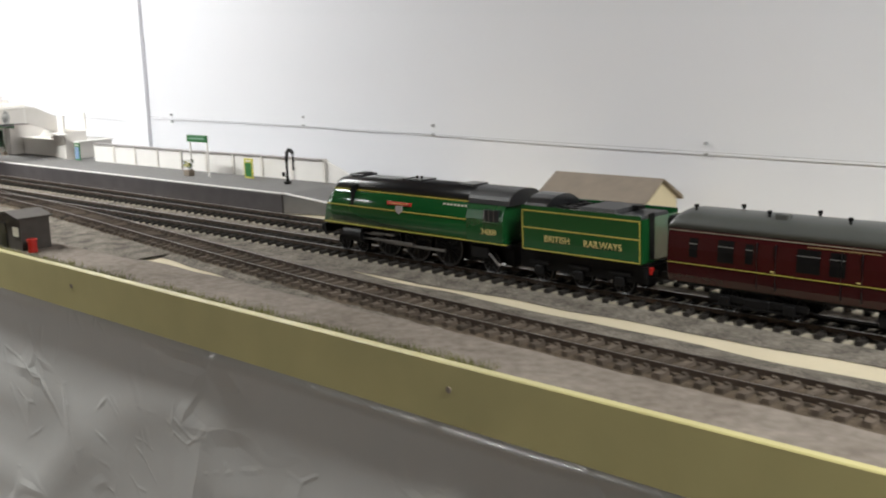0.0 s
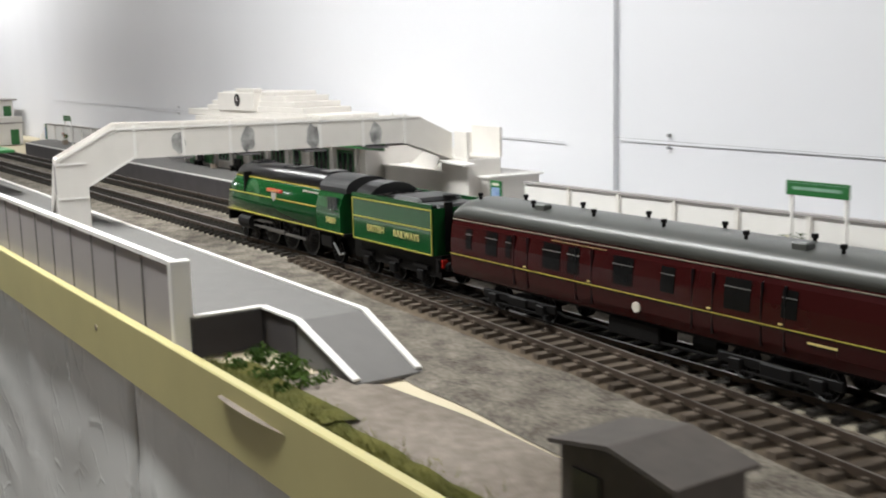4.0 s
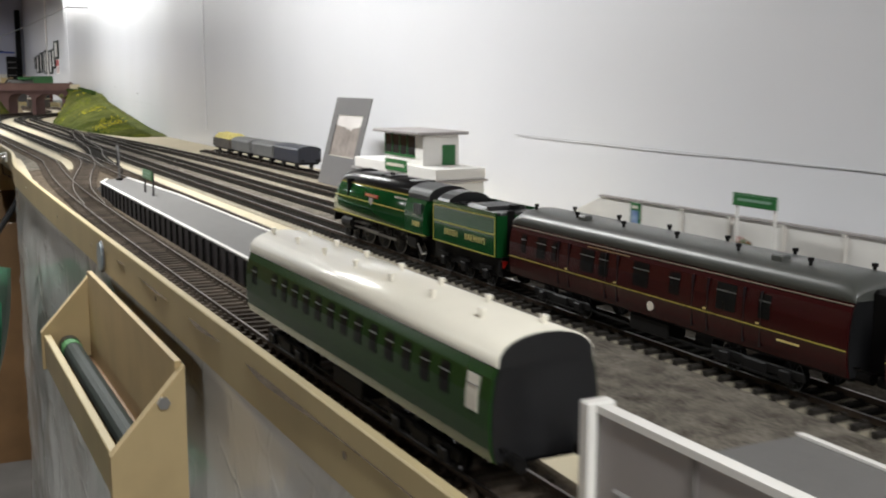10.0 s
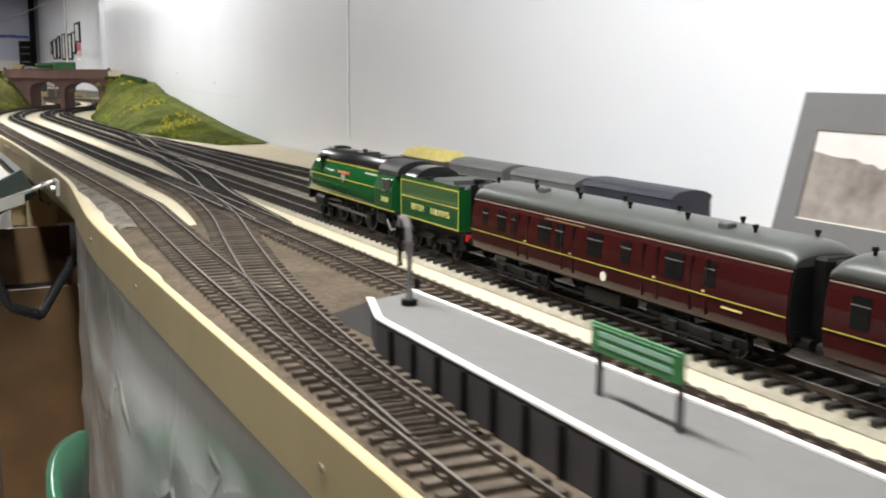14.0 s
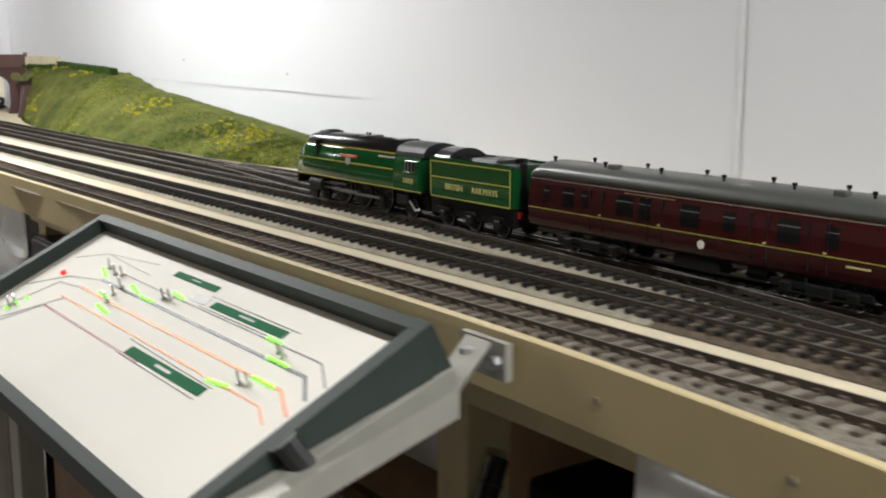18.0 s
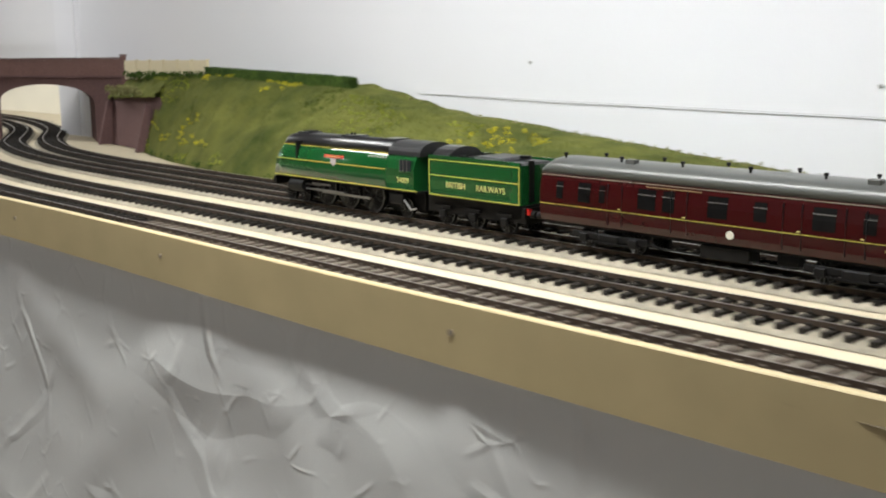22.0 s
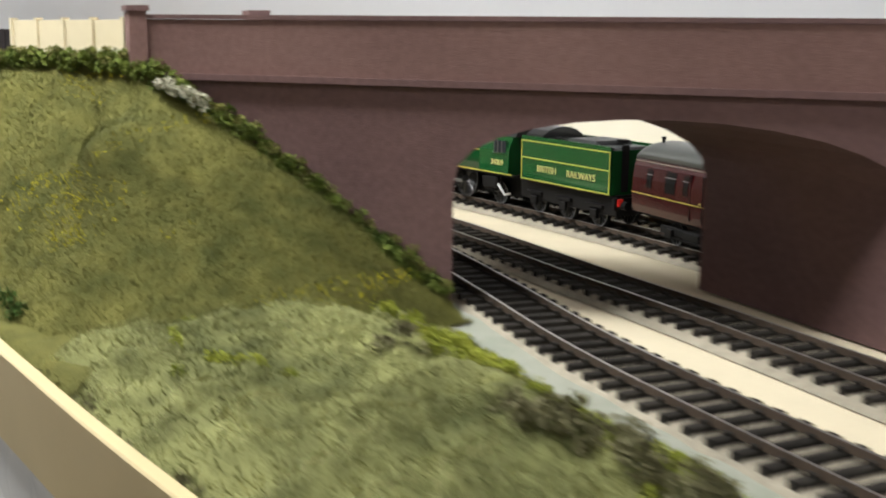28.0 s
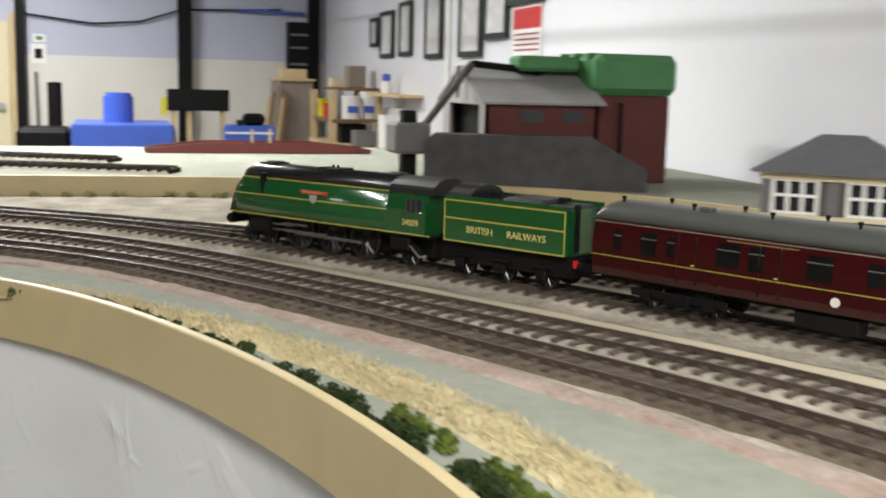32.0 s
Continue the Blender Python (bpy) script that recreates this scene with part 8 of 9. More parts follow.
    for cu, cv, n, du, dv in ((0.128, 0.054, 3, 0.010, 0.003), (0.215, 0.057, 3, 0.010, 0.002), (0.182, 0.076, 3, 0.010, 0.001), (0.210, 0.089, 4, 0.009, 0.001), (0.252, 0.060, 3, 0.010, 0.0), (0.288, 0.044, 3, 0.010, 0.001),
                              (0.466, 0.046, 3, 0.008, 0.0), (0.495, 0.061, 4, 0.008, 0.0), (0.466, 0.097, 4, 0.008, -0.001), (0.506, 0.080, 4, 0.008, 0.0), (0.036, 0.155, 2, 0.004, -0.010), (0.060, 0.122, 3, 0.005, -0.010)):
        for k in range(n):
            u, v_ = cu + (k - n / 2) * du, cv + (k - n / 2) * dv
            part("green_lamp", rod(bmesh.new(), (u, v_, -0.0139 * SG), (u, v_, -0.0115 * SG), 0.0015, 8), M_LED, pl, "glowing green indicator lamp")
    part("red_lamp", rod(bmesh.new(), (0.056, 0.0734, -0.0139 * SG), (0.056, 0.0734, -0.010 * SG), 0.0026, 8), M_LEDR, pl, "glowing red indicator lamp")
    for u, v_ in ((0.145, 0.049), (0.158, 0.047), (0.185, 0.060), (0.190, 0.070), (0.196, 0.080), (0.268, 0.052), (0.278, 0.050), (0.120, 0.045), (0.48, 0.053), (0.49, 0.055), (0.482, 0.089), (0.492, 0.087), (0.05, 0.133), (0.056, 0.128)):
        sw = part("switch_nut", rod(bmesh.new(), (u, v_, -0.0139 * SG), (u, v_, -0.012 * SG), 0.0026, 8), M_ALU, pl, "steel toggle switch")
        part("switch_lever", rod(bmesh.new(), (u, v_, -0.012 * SG), (u + 0.002, v_ - 0.002, -0.003 * SG), 0.0011, 6), M_STEEL, sw)
    return th


build_panel()
br = thing("panel_bracket", "aluminium angle bracket holding the control panel to the edge board", "bracket")
bm = bmesh.new()
prism(bm, [(-8.700, -0.002, 0.013), (-8.650, -0.002, 0.013), (-8.650, -0.002, -0.013), (-8.700, -0.002, -0.013)], (0, 0.006, 0))
part("plate", bm, M_ALU, br)
part("bolt", rod(bmesh.new(), (-8.656, -0.010, 0.000), (-8.656, -0.003, 0.000), 0.005, 6), M_STEEL, br)
bm = bmesh.new()
prism(bm, [(-8.692, -0.003, 0.012), (-8.664, -0.003, 0.012), (-8.632, -0.055, -0.003), (-8.634, -0.250, -0.062), (-8.658, -0.250, -0.062), (-8.658, -0.055, -0.003)], (0, 0, -0.003))
part("arm", bm, M_ALU, br)
bm = bmesh.new()
prism(bm, [(-8.632, -0.055, -0.0032), (-8.634, -0.250, -0.0622), (-8.634, -0.250, -0.080), (-8.632, -0.055, -0.021)], (0.002, 0, 0))
part("arm_flange", bm, M_ALU, br)
part("arm_bolt", rod(bmesh.new(), (-8.668, -0.020, 0.005), (-8.668, -0.020, 0.010), 0.005, 6), M_STEEL, br)
bm = bmesh.new()
prism(bm, [(-8.72, -0.150, -0.050), (-8.66, -0.150, -0.050), (-8.66, -0.178, -0.060), (-8.72, -0.178, -0.060)], (0, 0, -0.02))
part("cross_arm", bm, M_ALU, br)
for x in (-9.20, -8.73):
    part("leg", bx(x - 0.016, x + 0.016, -0.182, -0.158, FLOOR_Z, -0.065, 0.001), M_ALU, br)
part("stretcher", bx(-9.184, -8.746, -0.178, -0.164, -0.30, -0.27), M_ALU, br)
ho = thing("black_hose", "black corrugated cable hose looping below the control panel", "hose")
hp = curve2([(-8.655, -0.165), (-8.645, -0.15), (-8.648, -0.12), (-8.66, -0.08), (-8.70, 0.0), (-8.72, 0.05)], 0.006)
hz = np.interp(np.linspace(0, 1, len(hp)), [0, 0.12, 0.35, 0.6, 0.85, 1], [-0.02, -0.06, -0.20, -0.225, -0.15, -0.10])
part("tube", tube(bmesh.new(), [(p[0], p[1], z) for p, z in zip(hp, hz)], 0.0085, 10), M_RUBBER, ho)
for i in range(0, len(hp) - 1, 2):
    a, c = Vector((hp[i][0], hp[i][1], hz[i])), Vector((hp[i + 1][0], hp[i + 1][1], hz[i + 1]))
    part("rib", rod(bmesh.new(), a, a + (c - a).normalized() * 0.003, 0.0098, 10), M_RUBBER, ho)

# ---- open space under the board ----
M_LEG = mat("pale_timber_leg", (0.50, 0.42, 0.25), 0.55, var=0.12, scale=20)
bn_ = thing("layout_bench", "pale timber frame carrying the layout board", "bench frame")
for x0, x1, y0 in ((-9.525, -9.482, 0.022), (-9.80, -9.765, 0.022), (-9.655, -9.625, 0.060), (-8.80, -8.76, 0.050)):
    part("leg", bx(x0, x1, y0, y0 + 0.045, FLOOR_Z, -0.021, 0.001), M_LEG, bn_)
part("rail", bx(-9.84, -8.50, 0.070, 0.088, -0.062, -0.0205), M_LEG, bn_)
part("apron", bx(-9.84, -8.50, 0.0205, 0.0215, -0.050, -0.0205), M_LEG, bn_)
tagged(part("plywood_back", bx(-10.4, -8.30, 0.34, 0.352, FLOOR_Z, -0.021), M_PLY), "brown plywood panel below the layout", "panel", kind="structure")
sh = thing("under_shelf", "small round-cornered plywood shelf under the layout", "shelf")
part("board", bx(-9.80, -9.62, -0.01, 0.20, -0.126, -0.112, 0.005), M_TIMBER, sh)
part("label", bx(-9.78, -9.70, -0.0118, -0.010, -0.150, -0.128), M_WHITE, sh, "white paper strip")
part("bracket", bx(-9.72, -9.70, 0.0, 0.20, -0.20, -0.127), M_TIMBER, sh)
bo = thing("power_supply", "black plastic power supply box on the plywood shelf", "box")
part("case", bx(-9.785, -9.63, 0.005, 0.11, -0.1118, -0.070, 0.003), M_RUBBER, bo)
part("lid", bx(-9.782, -9.633, 0.008, 0.107, -0.070, -0.066, 0.002), M_RUBBER, bo)
part("lead", tube(bmesh.new(), [(-9.63, 0.05, -0.095), (-9.58, 0.04, -0.105), (-9.53, 0.08, -0.13), (-9.46, 0.05, -0.11), (-9.44, 0.045, -0.06)], 0.0022, 6), M_RUBBER, bo)
so = thing("wall_socket", "white double electric socket with a white plug and lead", "socket")
part("plate", bx(-10.10, -9.97, 0.318, 0.34, -0.335, -0.265, 0.003), M_WHITE, so)
for x in (-10.07, -10.01):
    part("switch", bx(x - 0.006, x + 0.006, 0.314, 0.318, -0.285, -0.272), M_OFFWHITE, so)
part("plug", bx(-10.02, -9.975, 0.290, 0.3179, -0.328, -0.292, 0.004), M_WHITE, so)
part("lead", tube(bmesh.new(), [(-9.98, 0.29, -0.31), (-9.90, 0.26, -0.34), (-9.80, 0.2, -0.36), (-9.6, 0.18, -0.36)], 0.004, 6), M_WHITE, so)
so = thing("wall_socket", "white electric socket box on the plywood", "socket")
part("plate", bx(-9.26, -9.17, 0.318, 0.34, -0.32, -0.25, 0.003), M_WHITE, so)
part("switch", bx(-9.225, -9.21, 0.314, 0.318, -0.29, -0.275), M_OFFWHITE, so)
cb = thing("wooden_cabinet", "brown wood-grain cabinet standing under the layout", "cabinet")
part("front", bx(-8.955, -8.94, -0.10, 0.10, FLOOR_Z, -0.226), M_PLY, cb)
part("side", bx(-9.35, -8.9555, -0.10, -0.088, FLOOR_Z, -0.226), M_PLY, cb)
part("side", bx(-9.35, -8.9555, 0.088, 0.10, FLOOR_Z, -0.226), M_PLY, cb)
part("back", bx(-9.362, -9.3505, -0.10, 0.10, FLOOR_Z, -0.16), M_PLY, cb)
part("inner_tray", bx(-9.345, -8.96, -0.087, 0.087, -0.30, -0.29), M_PFRAME, cb)
bd = thing("storage_box", "dark storage box in shadow under the board", "box")
part("body", bx(-8.70, -8.56, 0.06, 0.25, -0.30, -0.11, 0.004), M_UNDER, bd)
part("handle", bx(-8.66, -8.60, 0.056, 0.06, -0.20, -0.18), M_CARD, bd)
part("stand", bx(-8.69, -8.57, 0.08, 0.23, FLOOR_Z, -0.30), M_PLY, bd)

rs = thing("round_stool", "round padded grey-green stool below the layout edge", "stool", pose(-9.50, -0.12, 0))
part("cushion", loft([[(r * math.cos(k * math.pi / 12), r * math.sin(k * math.pi / 12), z) for k in range(24)] for r, z in ((0.060, -0.135), (0.068, -0.125), (0.068, -0.110), (0.060, -0.097), (0.040, -0.090))]), mat("stool_vinyl", (0.085, 0.082, 0.062), 0.65, var=0.1, scale=30), rs, smooth=True)
part("column", rod(bmesh.new(), (0, 0, -0.92), (0, 0, -0.1355), 0.014, 12), M_ALU, rs)
part("foot", rod(bmesh.new(), (0, 0, FLOOR_Z), (0, 0, -0.92), 0.10, 20), M_CARD, rs)

# ---- wooden trough hung on the edge board ----
tr = thing("hanging_trough", "open wooden trough of pine boards hung on the edge board", "trough")
tx0, tx1 = -6.81, -6.28
part("back_board", bx(tx0, tx1, -0.046, -0.040, -0.16, -0.036), M_TIMBER, tr)
part("floor_board", bx(tx0, tx1, -0.096, -0.0462, -0.160, -0.152), M_PLY, tr)
part("front_board", bx(tx0, tx1, -0.105, -0.096, -0.160, -0.118, 0.001), M_FASCIA2, tr)
for x in (tx0 - 0.012, tx1):
    bm = bmesh.new()
    prism(bm, [(x, -0.0395, -0.038), (x, -0.0395, -0.165), (x, -0.108, -0.165), (x, -0.108, -0.115)], (0.012, 0, 0))
    part("end_board", bm, M_TIMBER, tr)
part("bolt", rod(bmesh.new(), (tx1 + 0.012, -0.06, -0.07), (tx1 + 0.016, -0.06, -0.07), 0.006, 6), M_STEEL, tr)
tu = thing("tape_wrapped_tube", "dark grey tube with green tape and black ends in the trough", "tube")
ta, tb_ = Vector((-6.79, -0.075, -0.132)), Vector((-6.30, -0.075, -0.132))
for a, c, r, m1, nm in ((0.0, 1.0, 0.0125, M_PFRAME, "body"), (0.02, 0.07, 0.0131, M_TANKGREEN, "tape"), (0.90, 0.955, 0.0131, M_TANKGREEN, "tape"), (-0.015, 0.02, 0.0138, M_RUBBER, "end_cap"), (0.955, 1.015, 0.0138, M_RUBBER, "end_cap")):
    part(nm, rod(bmesh.new(), ta.lerp(tb_, a), ta.lerp(tb_, c), r, 14), m1, tu)
bg_ = thing("round_badge", "round blue-grey badge screwed to the edge board", "badge")
M_BADGE = mat("badge_blue", (0.14, 0.20, 0.25), 0.4, scale=200, col2=(0.45, 0.50, 0.52), big=120)
part("disc", rod(bmesh.new(), (-6.775, -0.0345, -0.012), (-6.775, -0.0300, -0.012), 0.019, 24), M_BADGE, bg_)
part("rim", rod(bmesh.new(), (-6.775, -0.0325, -0.012), (-6.775, -0.0305, -0.012), 0.021, 24), M_CARD, bg_)

# ---- overhead cable ----
cw = thing("overhead_cable", "thin dark cable slung along the wall below the ceiling", "cable")
part("wire", tube(bmesh.new(), [(-7.5, 0.55, 0.98), (-9.5, 0.56, 0.72), (-11.5, 0.56, 0.60), (-14.0, 0.58, 0.60), (-17.0, 0.6, 0.62), (-19.9, 0.62, 0.66)], 0.003, 6), M_RUBBER, cw)
for x, z in ((-7.5, 0.98), (-9.5, 0.72), (-11.5, 0.60)):
    part("wall_hook", rod(bmesh.new(), (x, 0.55, z), (x, 0.675, z), 0.003, 6), M_RUBBER, cw)

# grass and scrub between the foot of the bank and the edge board
GE = [(-12.66, 0.062), (-12.86, 0.088), (-13.1, 0.118), (-13.34, 0.142)]
tagged(strip("grass_edge", GE, -0.055, 0.012, 0.011, M_GRASS, "rough grass along the edge board", rough=0.004, seed=41), "rough grass along the edge board")
blades("grass_tufts", [(p[0], p[1] + random.uniform(-0.004, 0.028), 0.005, 0, 0, 1) for p in curve2(GE, 0.004) for _ in range(24)], 0.006, M_BLADES, label="grass fibres along the edge board")


# ---- far end of the room: wall things and clutter ----
EW = END_X + 0.006
dr = thing("door_1", "cream painted door in the end wall", "door", kind="structure")
part("leaf", bx(EW, EW + 0.035, -1.25, -0.515, FLOOR_Z, 0.46, 0.003), M_CREAMFENCE, dr)
part("frame", bx(EW, EW + 0.05, -0.512, -0.485, FLOOR_Z, 0.50), M_TIMBER, dr)
part("handle", rod(bmesh.new(), (EW + 0.04, -0.56, 0.02), (EW + 0.06, -0.56, 0.02), 0.02, 10), M_STEEL, dr)


def wall_sign(y0, y1, z0, z1, field, mark, label):
    th = thing("safety_sign", label, "sign")
    part("plate", bx(EW, EW + 0.004, y0, y1, z0, z1), field, th)
    part("mark", bx(EW + 0.0045, EW + 0.006, y0 + (y1 - y0) * 0.25, y1 - (y1 - y0) * 0.25, z0 + (z1 - z0) * 0.25, z1 - (z1 - z0) * 0.25), mark, th)
    return th


wall_sign(-0.400, -0.336, 0.355, 0.396, M_WHITE, M_TANKGREEN, "small white sign with a green mark on the end wall")
wall_sign(-0.412, -0.335, 0.245, 0.346, M_WHITE, M_UNDER, "white sign with a black round mark on the end wall")
wc = thing("wall_cabinet", "narrow black cabinet hung on the end wall", "cabinet")
part("case", bx(EW, EW + 0.10, 0.930, 1.045, 0.20, 0.505, 0.004), M_UNDER, wc)
for z in (0.27, 0.36, 0.43):
    part("shelf_edge", bx(EW + 0.1002, EW + 0.104, 0.94, 1.035, z, z + 0.012), M_CARD, wc)
bp_ = thing("blue_pipe", "thin blue pipe fixed high on the end wall", "pipe")
part("pipe", rod(bmesh.new(), (EW + 0.03, 0.65, 0.56), (EW + 0.03, 1.03, 0.555), 0.008, 8), M_BLUE, bp_)
part("clip", bx(EW, EW + 0.03, 0.80, 0.82, 0.545, 0.57), M_STEEL, bp_)
cb_ = thing("wall_cable", "drooping dark cable along the end wall", "cable")
part("wire", tube(bmesh.new(), [(EW + 0.02, -0.45, 0.50), (EW + 0.02, -0.1, 0.46), (EW + 0.02, 0.15, 0.48), (EW + 0.02, 0.36, 0.55), (EW + 0.02, 0.9, 0.57)], 0.006, 6), M_RUBBER, cb_)
ph_ = thing("broom_handle", "thin grey pole leaning on the end wall", "pole")
part("pole", rod(bmesh.new(), (EW + 0.10, -0.37, FLOOR_Z), (EW + 0.02, -0.39, 0.20), 0.008, 8), M_CARD, ph_)
rl = thing("black_roll", "upright roll of black sheet beside the post", "roll")
part("roll", rod(bmesh.new(), (-19.6, -0.28, FLOOR_Z), (-19.6, -0.28, 0.15), 0.034, 16), M_UNDER, rl)
part("roll_core", rod(bmesh.new(), (-19.6, -0.28, 0.15), (-19.6, -0.28, 0.153), 0.015, 12), M_CARD, rl)

tb2 = thing("covered_table", "table covered with a blue plastic cloth", "table")
part("cloth", bx(-19.2, -18.7, -0.174, 0.249, -0.16, -0.015, 0.006), M_BLUE, tb2)
for x in (-19.17, -18.74):
    for y in (-0.15, 0.22):
        part("leg", bx(x - 0.02, x + 0.02, y - 0.02, y + 0.02, FLOOR_Z, -0.16), M_TIMBER, tb2)
br2 = thing("blue_barrel", "blue plastic barrel standing on the blue table", "barrel")
part("body", rod(bmesh.new(), (-18.95, 0.02, -0.0148), (-18.95, 0.02, 0.10), 0.066, 20), M_BLUE, br2)
part("shoulder", rod(bmesh.new(), (-18.95, 0.02, 0.1002), (-18.95, 0.02, 0.116), 0.055, 20), M_BLUE, br2)
for z in (0.02, 0.07):
    part("hoop", rod(bmesh.new(), (-18.95, 0.02, z), (-18.95, 0.02, z + 0.006), 0.069, 20), M_BLUE, br2)
bn = thing("dark_bench", "dark upholstered seat beside the blue table", "seat")
part("cushion", bx(-19.3, -19.0, -0.42, -0.19, -0.16, -0.05, 0.02), M_UNDER, bn)
part("base", bx(-19.28, -19.02, -0.41, -0.20, FLOOR_Z, -0.161), M_BEAM, bn)
st = thing("display_board", "black board on a timber stand with a yellow card", "board")
part("board", bx(-18.92, -18.90, 0.232, 0.508, 0.041, 0.138, 0.003), M_UNDER, st)
for y in (0.26, 0.33, 0.48):
    part("leg", bx(-18.935, -18.921, y - 0.012, y + 0.012, FLOOR_Z, 0.13), M_TIMBER, st)
part("card", bx(-18.918, -18.912, 0.205, 0.231, 0.02, 0.10), M_FLOWER, st)
ct = thing("plastic_crate", "blue plastic crate with white bands", "crate")
part("body", bx(-19.15, -18.90, 0.484, 0.717, -0.105, -0.025, 0.004), M_BLUE, ct)
part("band", bx(-18.8995, -18.896, 0.49, 0.71, -0.062, -0.052), M_WHITE, ct)
part("stand", bx(-19.14, -18.91, 0.49, 0.71, FLOOR_Z, -0.1055), M_TIMBER, ct)
tl = thing("power_tool", "dark hand tool lying on the crate", "tool")
part("body", bx(-19.05, -18.97, 0.58, 0.68, -0.0248, 0.03, 0.015), M_UNDER, tl)
part("grip", bx(-19.03, -18.99, 0.55, 0.585, -0.0248, 0.0, 0.005), M_RUBBER, tl)
tc_ = thing("timber_cupboard", "brown timber cupboard against the end wall", "cupboard")
part("body", bx(-19.6, -19.3, 0.793, 0.965, FLOOR_Z, 0.185, 0.003), M_HUTROOF, tc_)
part("top", bx(-19.62, -19.28, 0.785, 0.972, 0.1852, 0.197), M_TIMBER, tc_)
part("door", bx(-19.2995, -19.29, 0.80, 0.955, -0.6, 0.17), M_HUTROOF, tc_)
ti = thing("cardboard_box", "orange-brown box on top of the cupboard", "box")
part("body", bx(-19.5, -19.35, 0.82, 0.94, 0.198, 0.245, 0.002), M_TIMBER, ti)
part("flap", bx(-19.5, -19.35, 0.815, 0.823, 0.24, 0.255), M_TIMBER, ti)
wb = thing("workbench", "cluttered timber workbench by the wall", "workbench")
part("top", bx(-18.95, -18.0, 0.885, 1.135, -0.10, -0.075), M_TIMBER, wb)
part("shelf", bx(-18.95, -18.45, 0.90, 1.13, 0.012, 0.028), M_PLY, wb)
part("shelf", bx(-18.95, -18.55, 0.95, 1.13, 0.15, 0.163), M_PLY, wb)
for x in (-18.93, -18.47):
    for y in (0.905, 1.11):
        part("upright", bx(x - 0.015, x + 0.015, y - 0.015, y + 0.015, FLOOR_Z if x < -18.9 else -0.075, 0.15), M_TIMBER, wb)
part("side_panel", bx(-18.93, -18.02, 0.89, 0.90, FLOOR_Z, -0.1005), M_BEAM, wb)
for k in range(5):
    bk = thing("timber_offcut", "length of bare timber leaning on the cupboard", "timber", None, "timber offcuts")
    y = 0.72 + k * 0.022
    part("length", rod(bmesh.new(), (-19.2, y - 0.04, -0.3), (-19.27, y + 0.02, 0.10 + 0.03 * (k % 3)), 0.010, 4), (M_TIMBER, M_PLY, M_HUTROOF)[k % 3], bk)
    part("foot", rod(bmesh.new(), (-19.15, y - 0.10, FLOOR_Z), (-19.2, y - 0.04, -0.3), 0.010, 4), (M_TIMBER, M_PLY, M_HUTROOF)[k % 3], bk)
for y0, y1, z1, x0, lab in ((0.955, 1.035, 0.128, -18.45, "white plastic tub with a blue label"), (1.042, 1.118, 0.146, -18.50, "white plastic tub with lid and blue label")):
    t_ = thing("plastic_tub", lab, "tub", None, "plastic tubs")
    c0 = (y0 + y1) / 2
    part("body", rod(bmesh.new(), (x0 - 0.07, c0, 0.0285), (x0 - 0.07, c0, z1 - 0.01), (y1 - y0) / 2, 16), M_WHITE, t_)
    part("lid", rod(bmesh.new(), (x0 - 0.07, c0, z1 - 0.0098), (x0 - 0.07, c0, z1), (y1 - y0) / 2 + 0.003, 16), M_WHITE, t_)
    part("label", bx(x0 - 0.07, x0 - 0.068 + (y1 - y0) / 2, c0 - 0.022, c0 + 0.022, 0.055, 0.085), M_BLUE, t_)
for x, y, w, z0, z1, m1, lab in ((-18.75, 1.06, 0.05, 0.1635, 0.26, M_HUTROOF, "brown carton on the upper shelf"), (-18.85, 0.99, 0.035, 0.1635, 0.205, M_CREAMFENCE, "cream carton on the upper shelf"), (-18.7, 0.935, 0.03, 0.0285, 0.09, M_RED, "red tin on the shelf"),
                               (-18.8, 0.93, 0.03, 0.0285, 0.11, M_FLOWER, "yellow packet on the shelf"), (-18.55, 1.0, 0.07, -0.0745, 0.005, M_UNDER, "black equipment case on the workbench"), (-18.25, 0.99, 0.05, -0.0745, -0.01, M_CARD, "grey tool box on the workbench"),
                               (-18.1, 1.07, 0.05, -0.0745, 0.06, M_WHITE, "white carton on the workbench"), (-18.35, 1.09, 0.04, -0.0745, 0.02, M_HUTROOF, "small brown carton on the workbench")):
    c_ = thing("carton", lab, "carton")
    part("body", bx(x - w, x + w, y - w * 0.8, y + w * 0.8, z0, z1 - 0.004, 0.002), m1, c_)
    part("lid", bx(x - w - 0.001, x + w + 0.001, y - w * 0.8 - 0.001, y + w * 0.8 + 0.001, z1 - 0.0038, z1), m1, c_)
bt = thing("spray_bottle", "spray bottle with a blue trigger on the wall shelf", "bottle")
part("body", rod(bmesh.new(), (-18.3, 1.10, 0.145), (-18.3, 1.10, 0.195), 0.022, 12), M_WHITE, bt)
part("trigger", bx(-18.325, -18.285, 1.085, 1.115, 0.1952, 0.225, 0.004), M_BLUE, bt)
ws_ = thing("wall_shelf", "narrow timber shelf on the side wall", "shelf")
part("board", bx(-18.45, -17.9, 1.05, 1.148, 0.133, 0.1445), M_TIMBER, ws_)
part("bracket", bx(-18.2, -18.18, 1.06, 1.148, 0.09, 0.1328), M_STEEL, ws_)

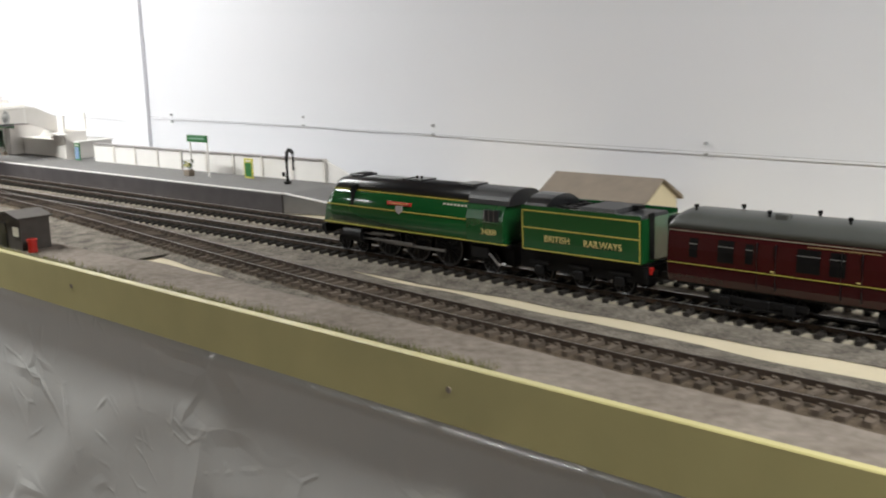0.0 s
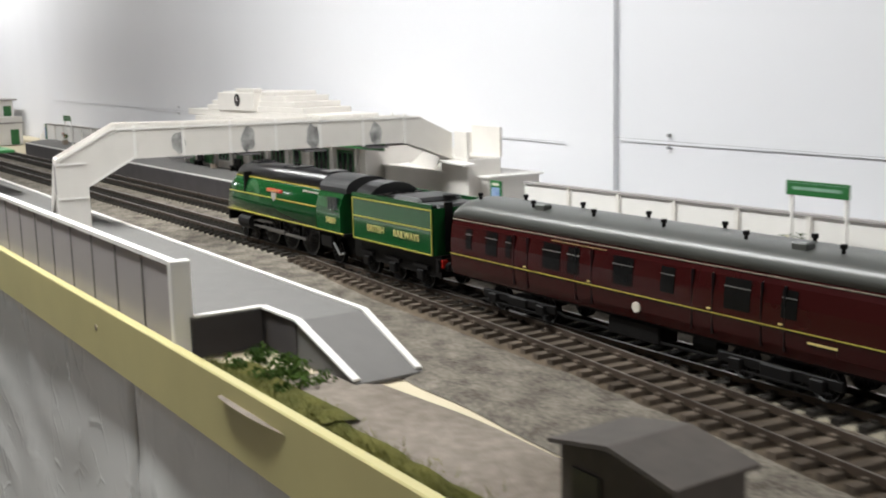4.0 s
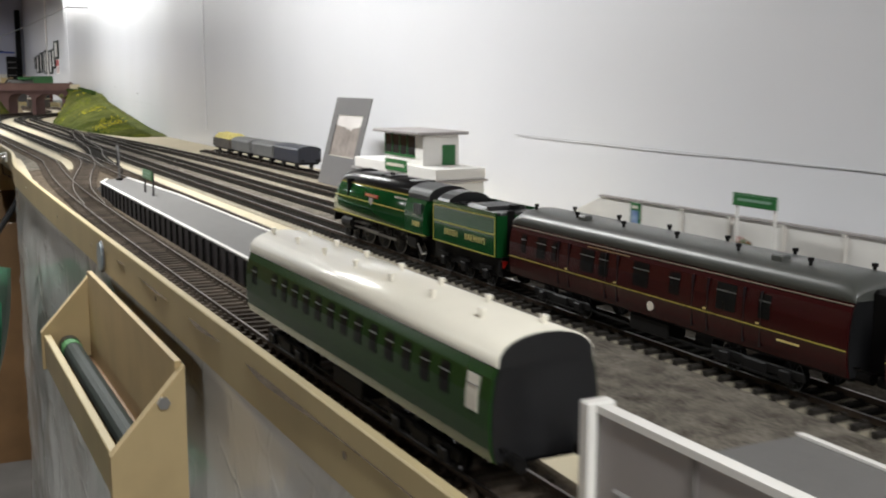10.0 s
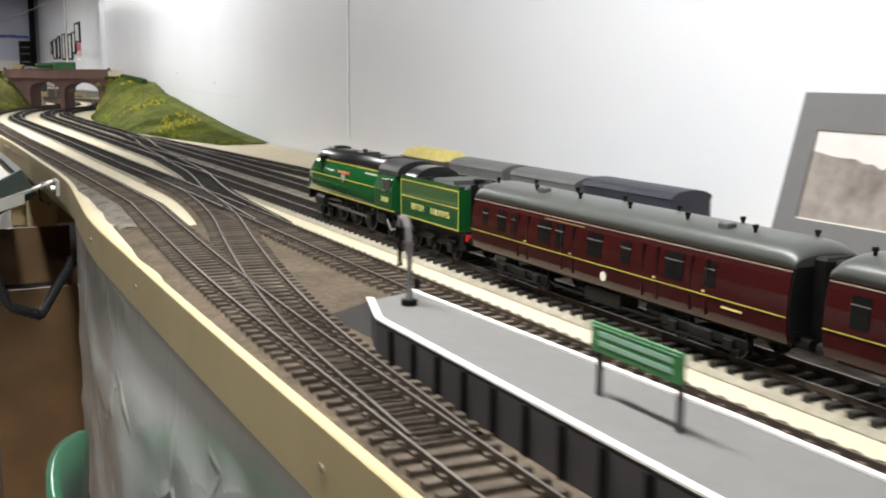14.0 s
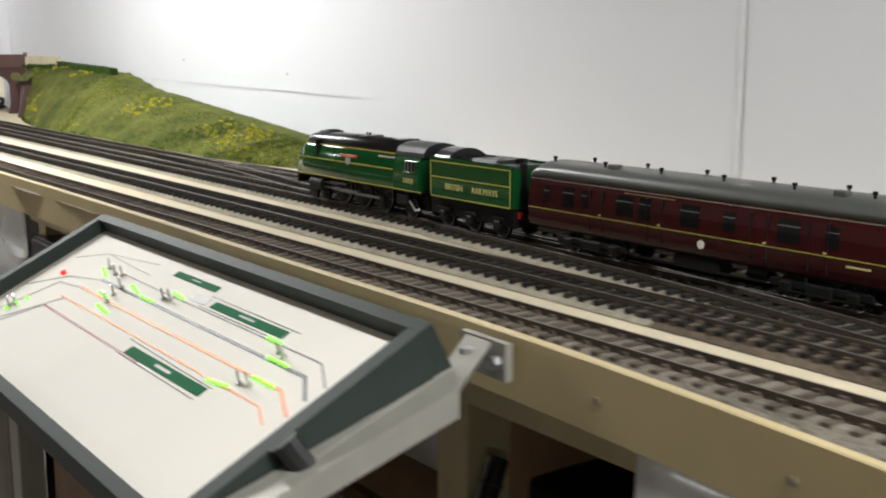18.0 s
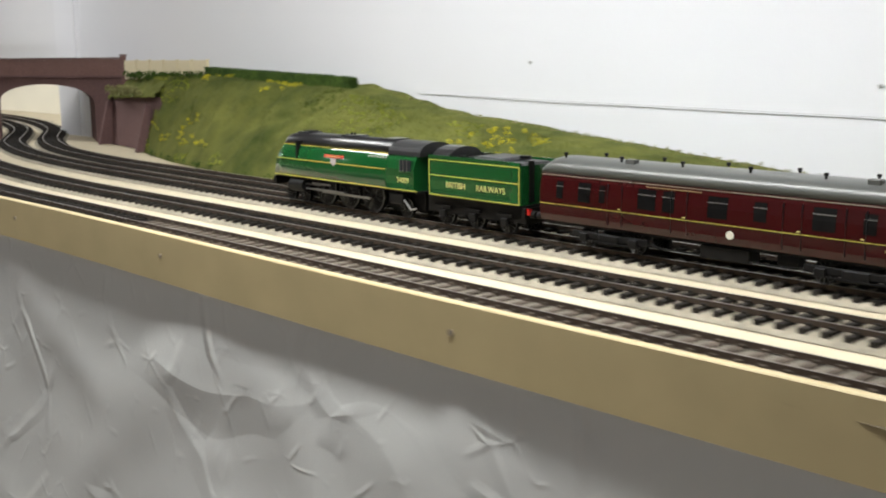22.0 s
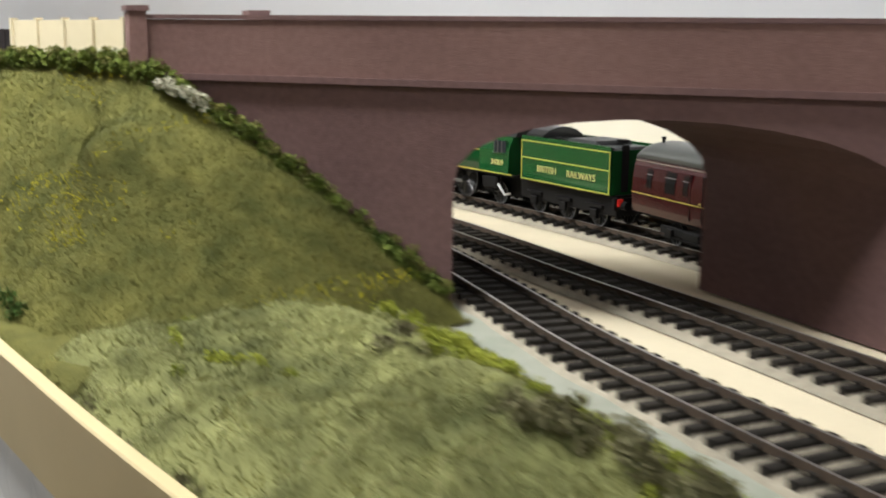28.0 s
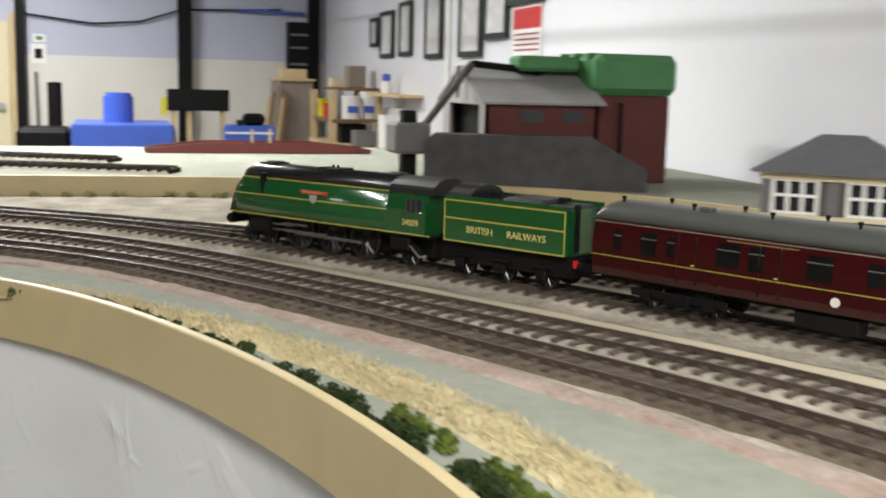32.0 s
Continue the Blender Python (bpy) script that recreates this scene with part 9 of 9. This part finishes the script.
# framed pictures on the side wall
M_PRINT = mat("faded_print", (0.42, 0.41, 0.42), 0.3, scale=30, col2=(0.70, 0.68, 0.66), big=9)
for x0, x1, z0, z1 in ((-18.786, -18.653, 0.347, 0.477), (-18.587, -18.362, 0.295, 0.493), (-18.249, -18.063, 0.298, 0.515), (-17.854, -17.64, 0.282, 0.53), (-17.425, -17.189, 0.282, 0.52), (-17.16, -16.945, 0.333, 0.53), (-16.954, -16.663, 0.425, 0.60)):
    pf = thing("framed_picture", "faded print in a dark frame hung on the wall", "picture", None, "framed pictures")
    y = W_Y2 - 0.003
    w = 0.018
    part("mount", bx(x0 + w, x1 - w, y - 0.008, y - 0.004, z0 + w, z1 - w), M_PRINT, pf)
    for q in ((x0, x1, z0, z0 + w), (x0, x1, z1 - w, z1), (x0, x0 + w, z0 + w + 0.0002, z1 - w - 0.0002), (x1 - w, x1, z0 + w + 0.0002, z1 - w - 0.0002)):
        part("frame", bx(q[0], q[1], y - 0.014, y, q[2], q[3]), M_PFRAME, pf)
nt_ = thing("wall_notice", "red and white printed notice on the wall", "notice")
part("sheet", bx(-16.909, -16.683, W_Y2 - 0.004, W_Y2 - 0.002, 0.279, 0.418), M_WHITE, nt_)
part("red_field", bx(-16.905, -16.687, W_Y2 - 0.0055, W_Y2 - 0.0042, 0.355, 0.414), M_RED, nt_)
for k in range(4):
    part("text_bar", bx(-16.895, -16.70, W_Y2 - 0.0052, W_Y2 - 0.0042, 0.292 + k * 0.015, 0.297 + k * 0.015), M_LINER, nt_)
cp = thing("wall_conduit", "thin upright conduit on the side wall", "pipe")
part("pipe", rod(bmesh.new(), (-17.55, W_Y2 - 0.012, 0.10), (-17.55, W_Y2 - 0.012, CEIL_Z - 0.02), 0.008, 8), M_WHITE, cp)
for z in (0.3, 0.6):
    part("clip", bx(-17.56, -17.54, W_Y2 - 0.02, W_Y2 - 0.002, z, z + 0.01), M_WHITE, cp)

# ---- garden chair beside the layout ----
gc = thing("plastic_chair", "green moulded plastic chair standing beside the layout", "chair")
bm = bmesh.new()
n = 12
fr = [[(-7.72 - 0.10 * (1 - j / 8) ** 2 - 0.03 * math.sin(math.pi * i / n), -0.49 + 0.43 * i / n, -0.56 + (0.40 + 0.03 * math.sin(math.pi * i / n)) * j / 8) for i in range(n + 1)] for j in range(9)]
vs = [[bm.verts.new(p) for p in r] for r in fr]
v2 = [[bm.verts.new((p[0] - 0.012, p[1], p[2])) for p in r] for r in fr]
for j in range(8):
    for i in range(n):
        bm.faces.new((vs[j][i], vs[j][i + 1], vs[j + 1][i + 1], vs[j + 1][i]))
        bm.faces.new((v2[j][i + 1], v2[j][i], v2[j + 1][i], v2[j + 1][i + 1]))
for j in range(8):
    bm.faces.new((vs[j][0], vs[j + 1][0], v2[j + 1][0], v2[j][0]))
    bm.faces.new((vs[j][n], v2[j][n], v2[j + 1][n], vs[j + 1][n]))
for i in range(n):
    bm.faces.new((vs[8][i], vs[8][i + 1], v2[8][i + 1], v2[8][i]))
part("backrest", bm, M_CHAIR, gc, smooth=True)
gc.matrix_basis = Matrix.Translation((-7.75, -0.082, -0.05)) @ Matrix.Rotation(math.radians(83), 4, "Z") @ Matrix.Translation((7.72, 0.275, 0))
part("seat", bx(-8.24, -7.80, -0.49, -0.06, -0.575, -0.555, 0.008), M_CHAIR, gc)
for x in (-8.20, -7.84):
    for y in (-0.46, -0.09):
        part("leg", rod(bmesh.new(), (x, y, -0.575), (x * 1.0 + (0.03 if x > -8 else -0.03), y, FLOOR_Z), 0.016, 8), M_CHAIR, gc)
    part("arm", tube(bmesh.new(), [(x, -0.06 if x > -8 else -0.06, -0.555), (x, -0.05, -0.40), (x, -0.05, -0.36)], 0.012, 8), M_CHAIR, gc)


# ---- tufts and dark growth on the long embankment ----
pts = on_grid(emb, 4200, 44, v0=0.02, v1=0.74)
light = [p for p in pts if noise.noise((p[0] * 6 + p[2] * 8, p[2] * 10, 3.3)) > 0.24]
dark = [p for p in pts if noise.noise((p[0] * 7 - p[2] * 6, p[2] * 9, 8.1)) > 0.26]
clumps("yellow_green_tufts", [(p[0], p[1], p[2], 0.0042) for p in light], M_LIME, label="yellow-green tufts on the long embankment", leaf=9)
clumps("dark_growth", [(p[0], p[1], p[2], 0.0050) for p in dark], M_HEDGE2, label="darker green growth on the long embankment", leaf=9)


# ---- motion ----
def motions():
    for ob, back, length, wheels in ((loco, 0.0, 0.289, loco_wheels), (tender, 0.298, 0.160, tender_wheels), (coach_a, 0.479, 0.42, wheels_a), (coach_b, 0.929, 0.42, wheels_b)):
        walk(ob, ride(back, length))
    # driving wheels roll with the distance run
    for w, r in loco_wheels:
        if r > 0.02:
            p = w.location.copy()
            rows = [(t, pose(p.x, p.y, p.z, 0, -math.degrees((s_at(t) - s_at(0)) / r), 0)) for t in np.linspace(0, 32, 401)]
            walk(w, rows)


motions()
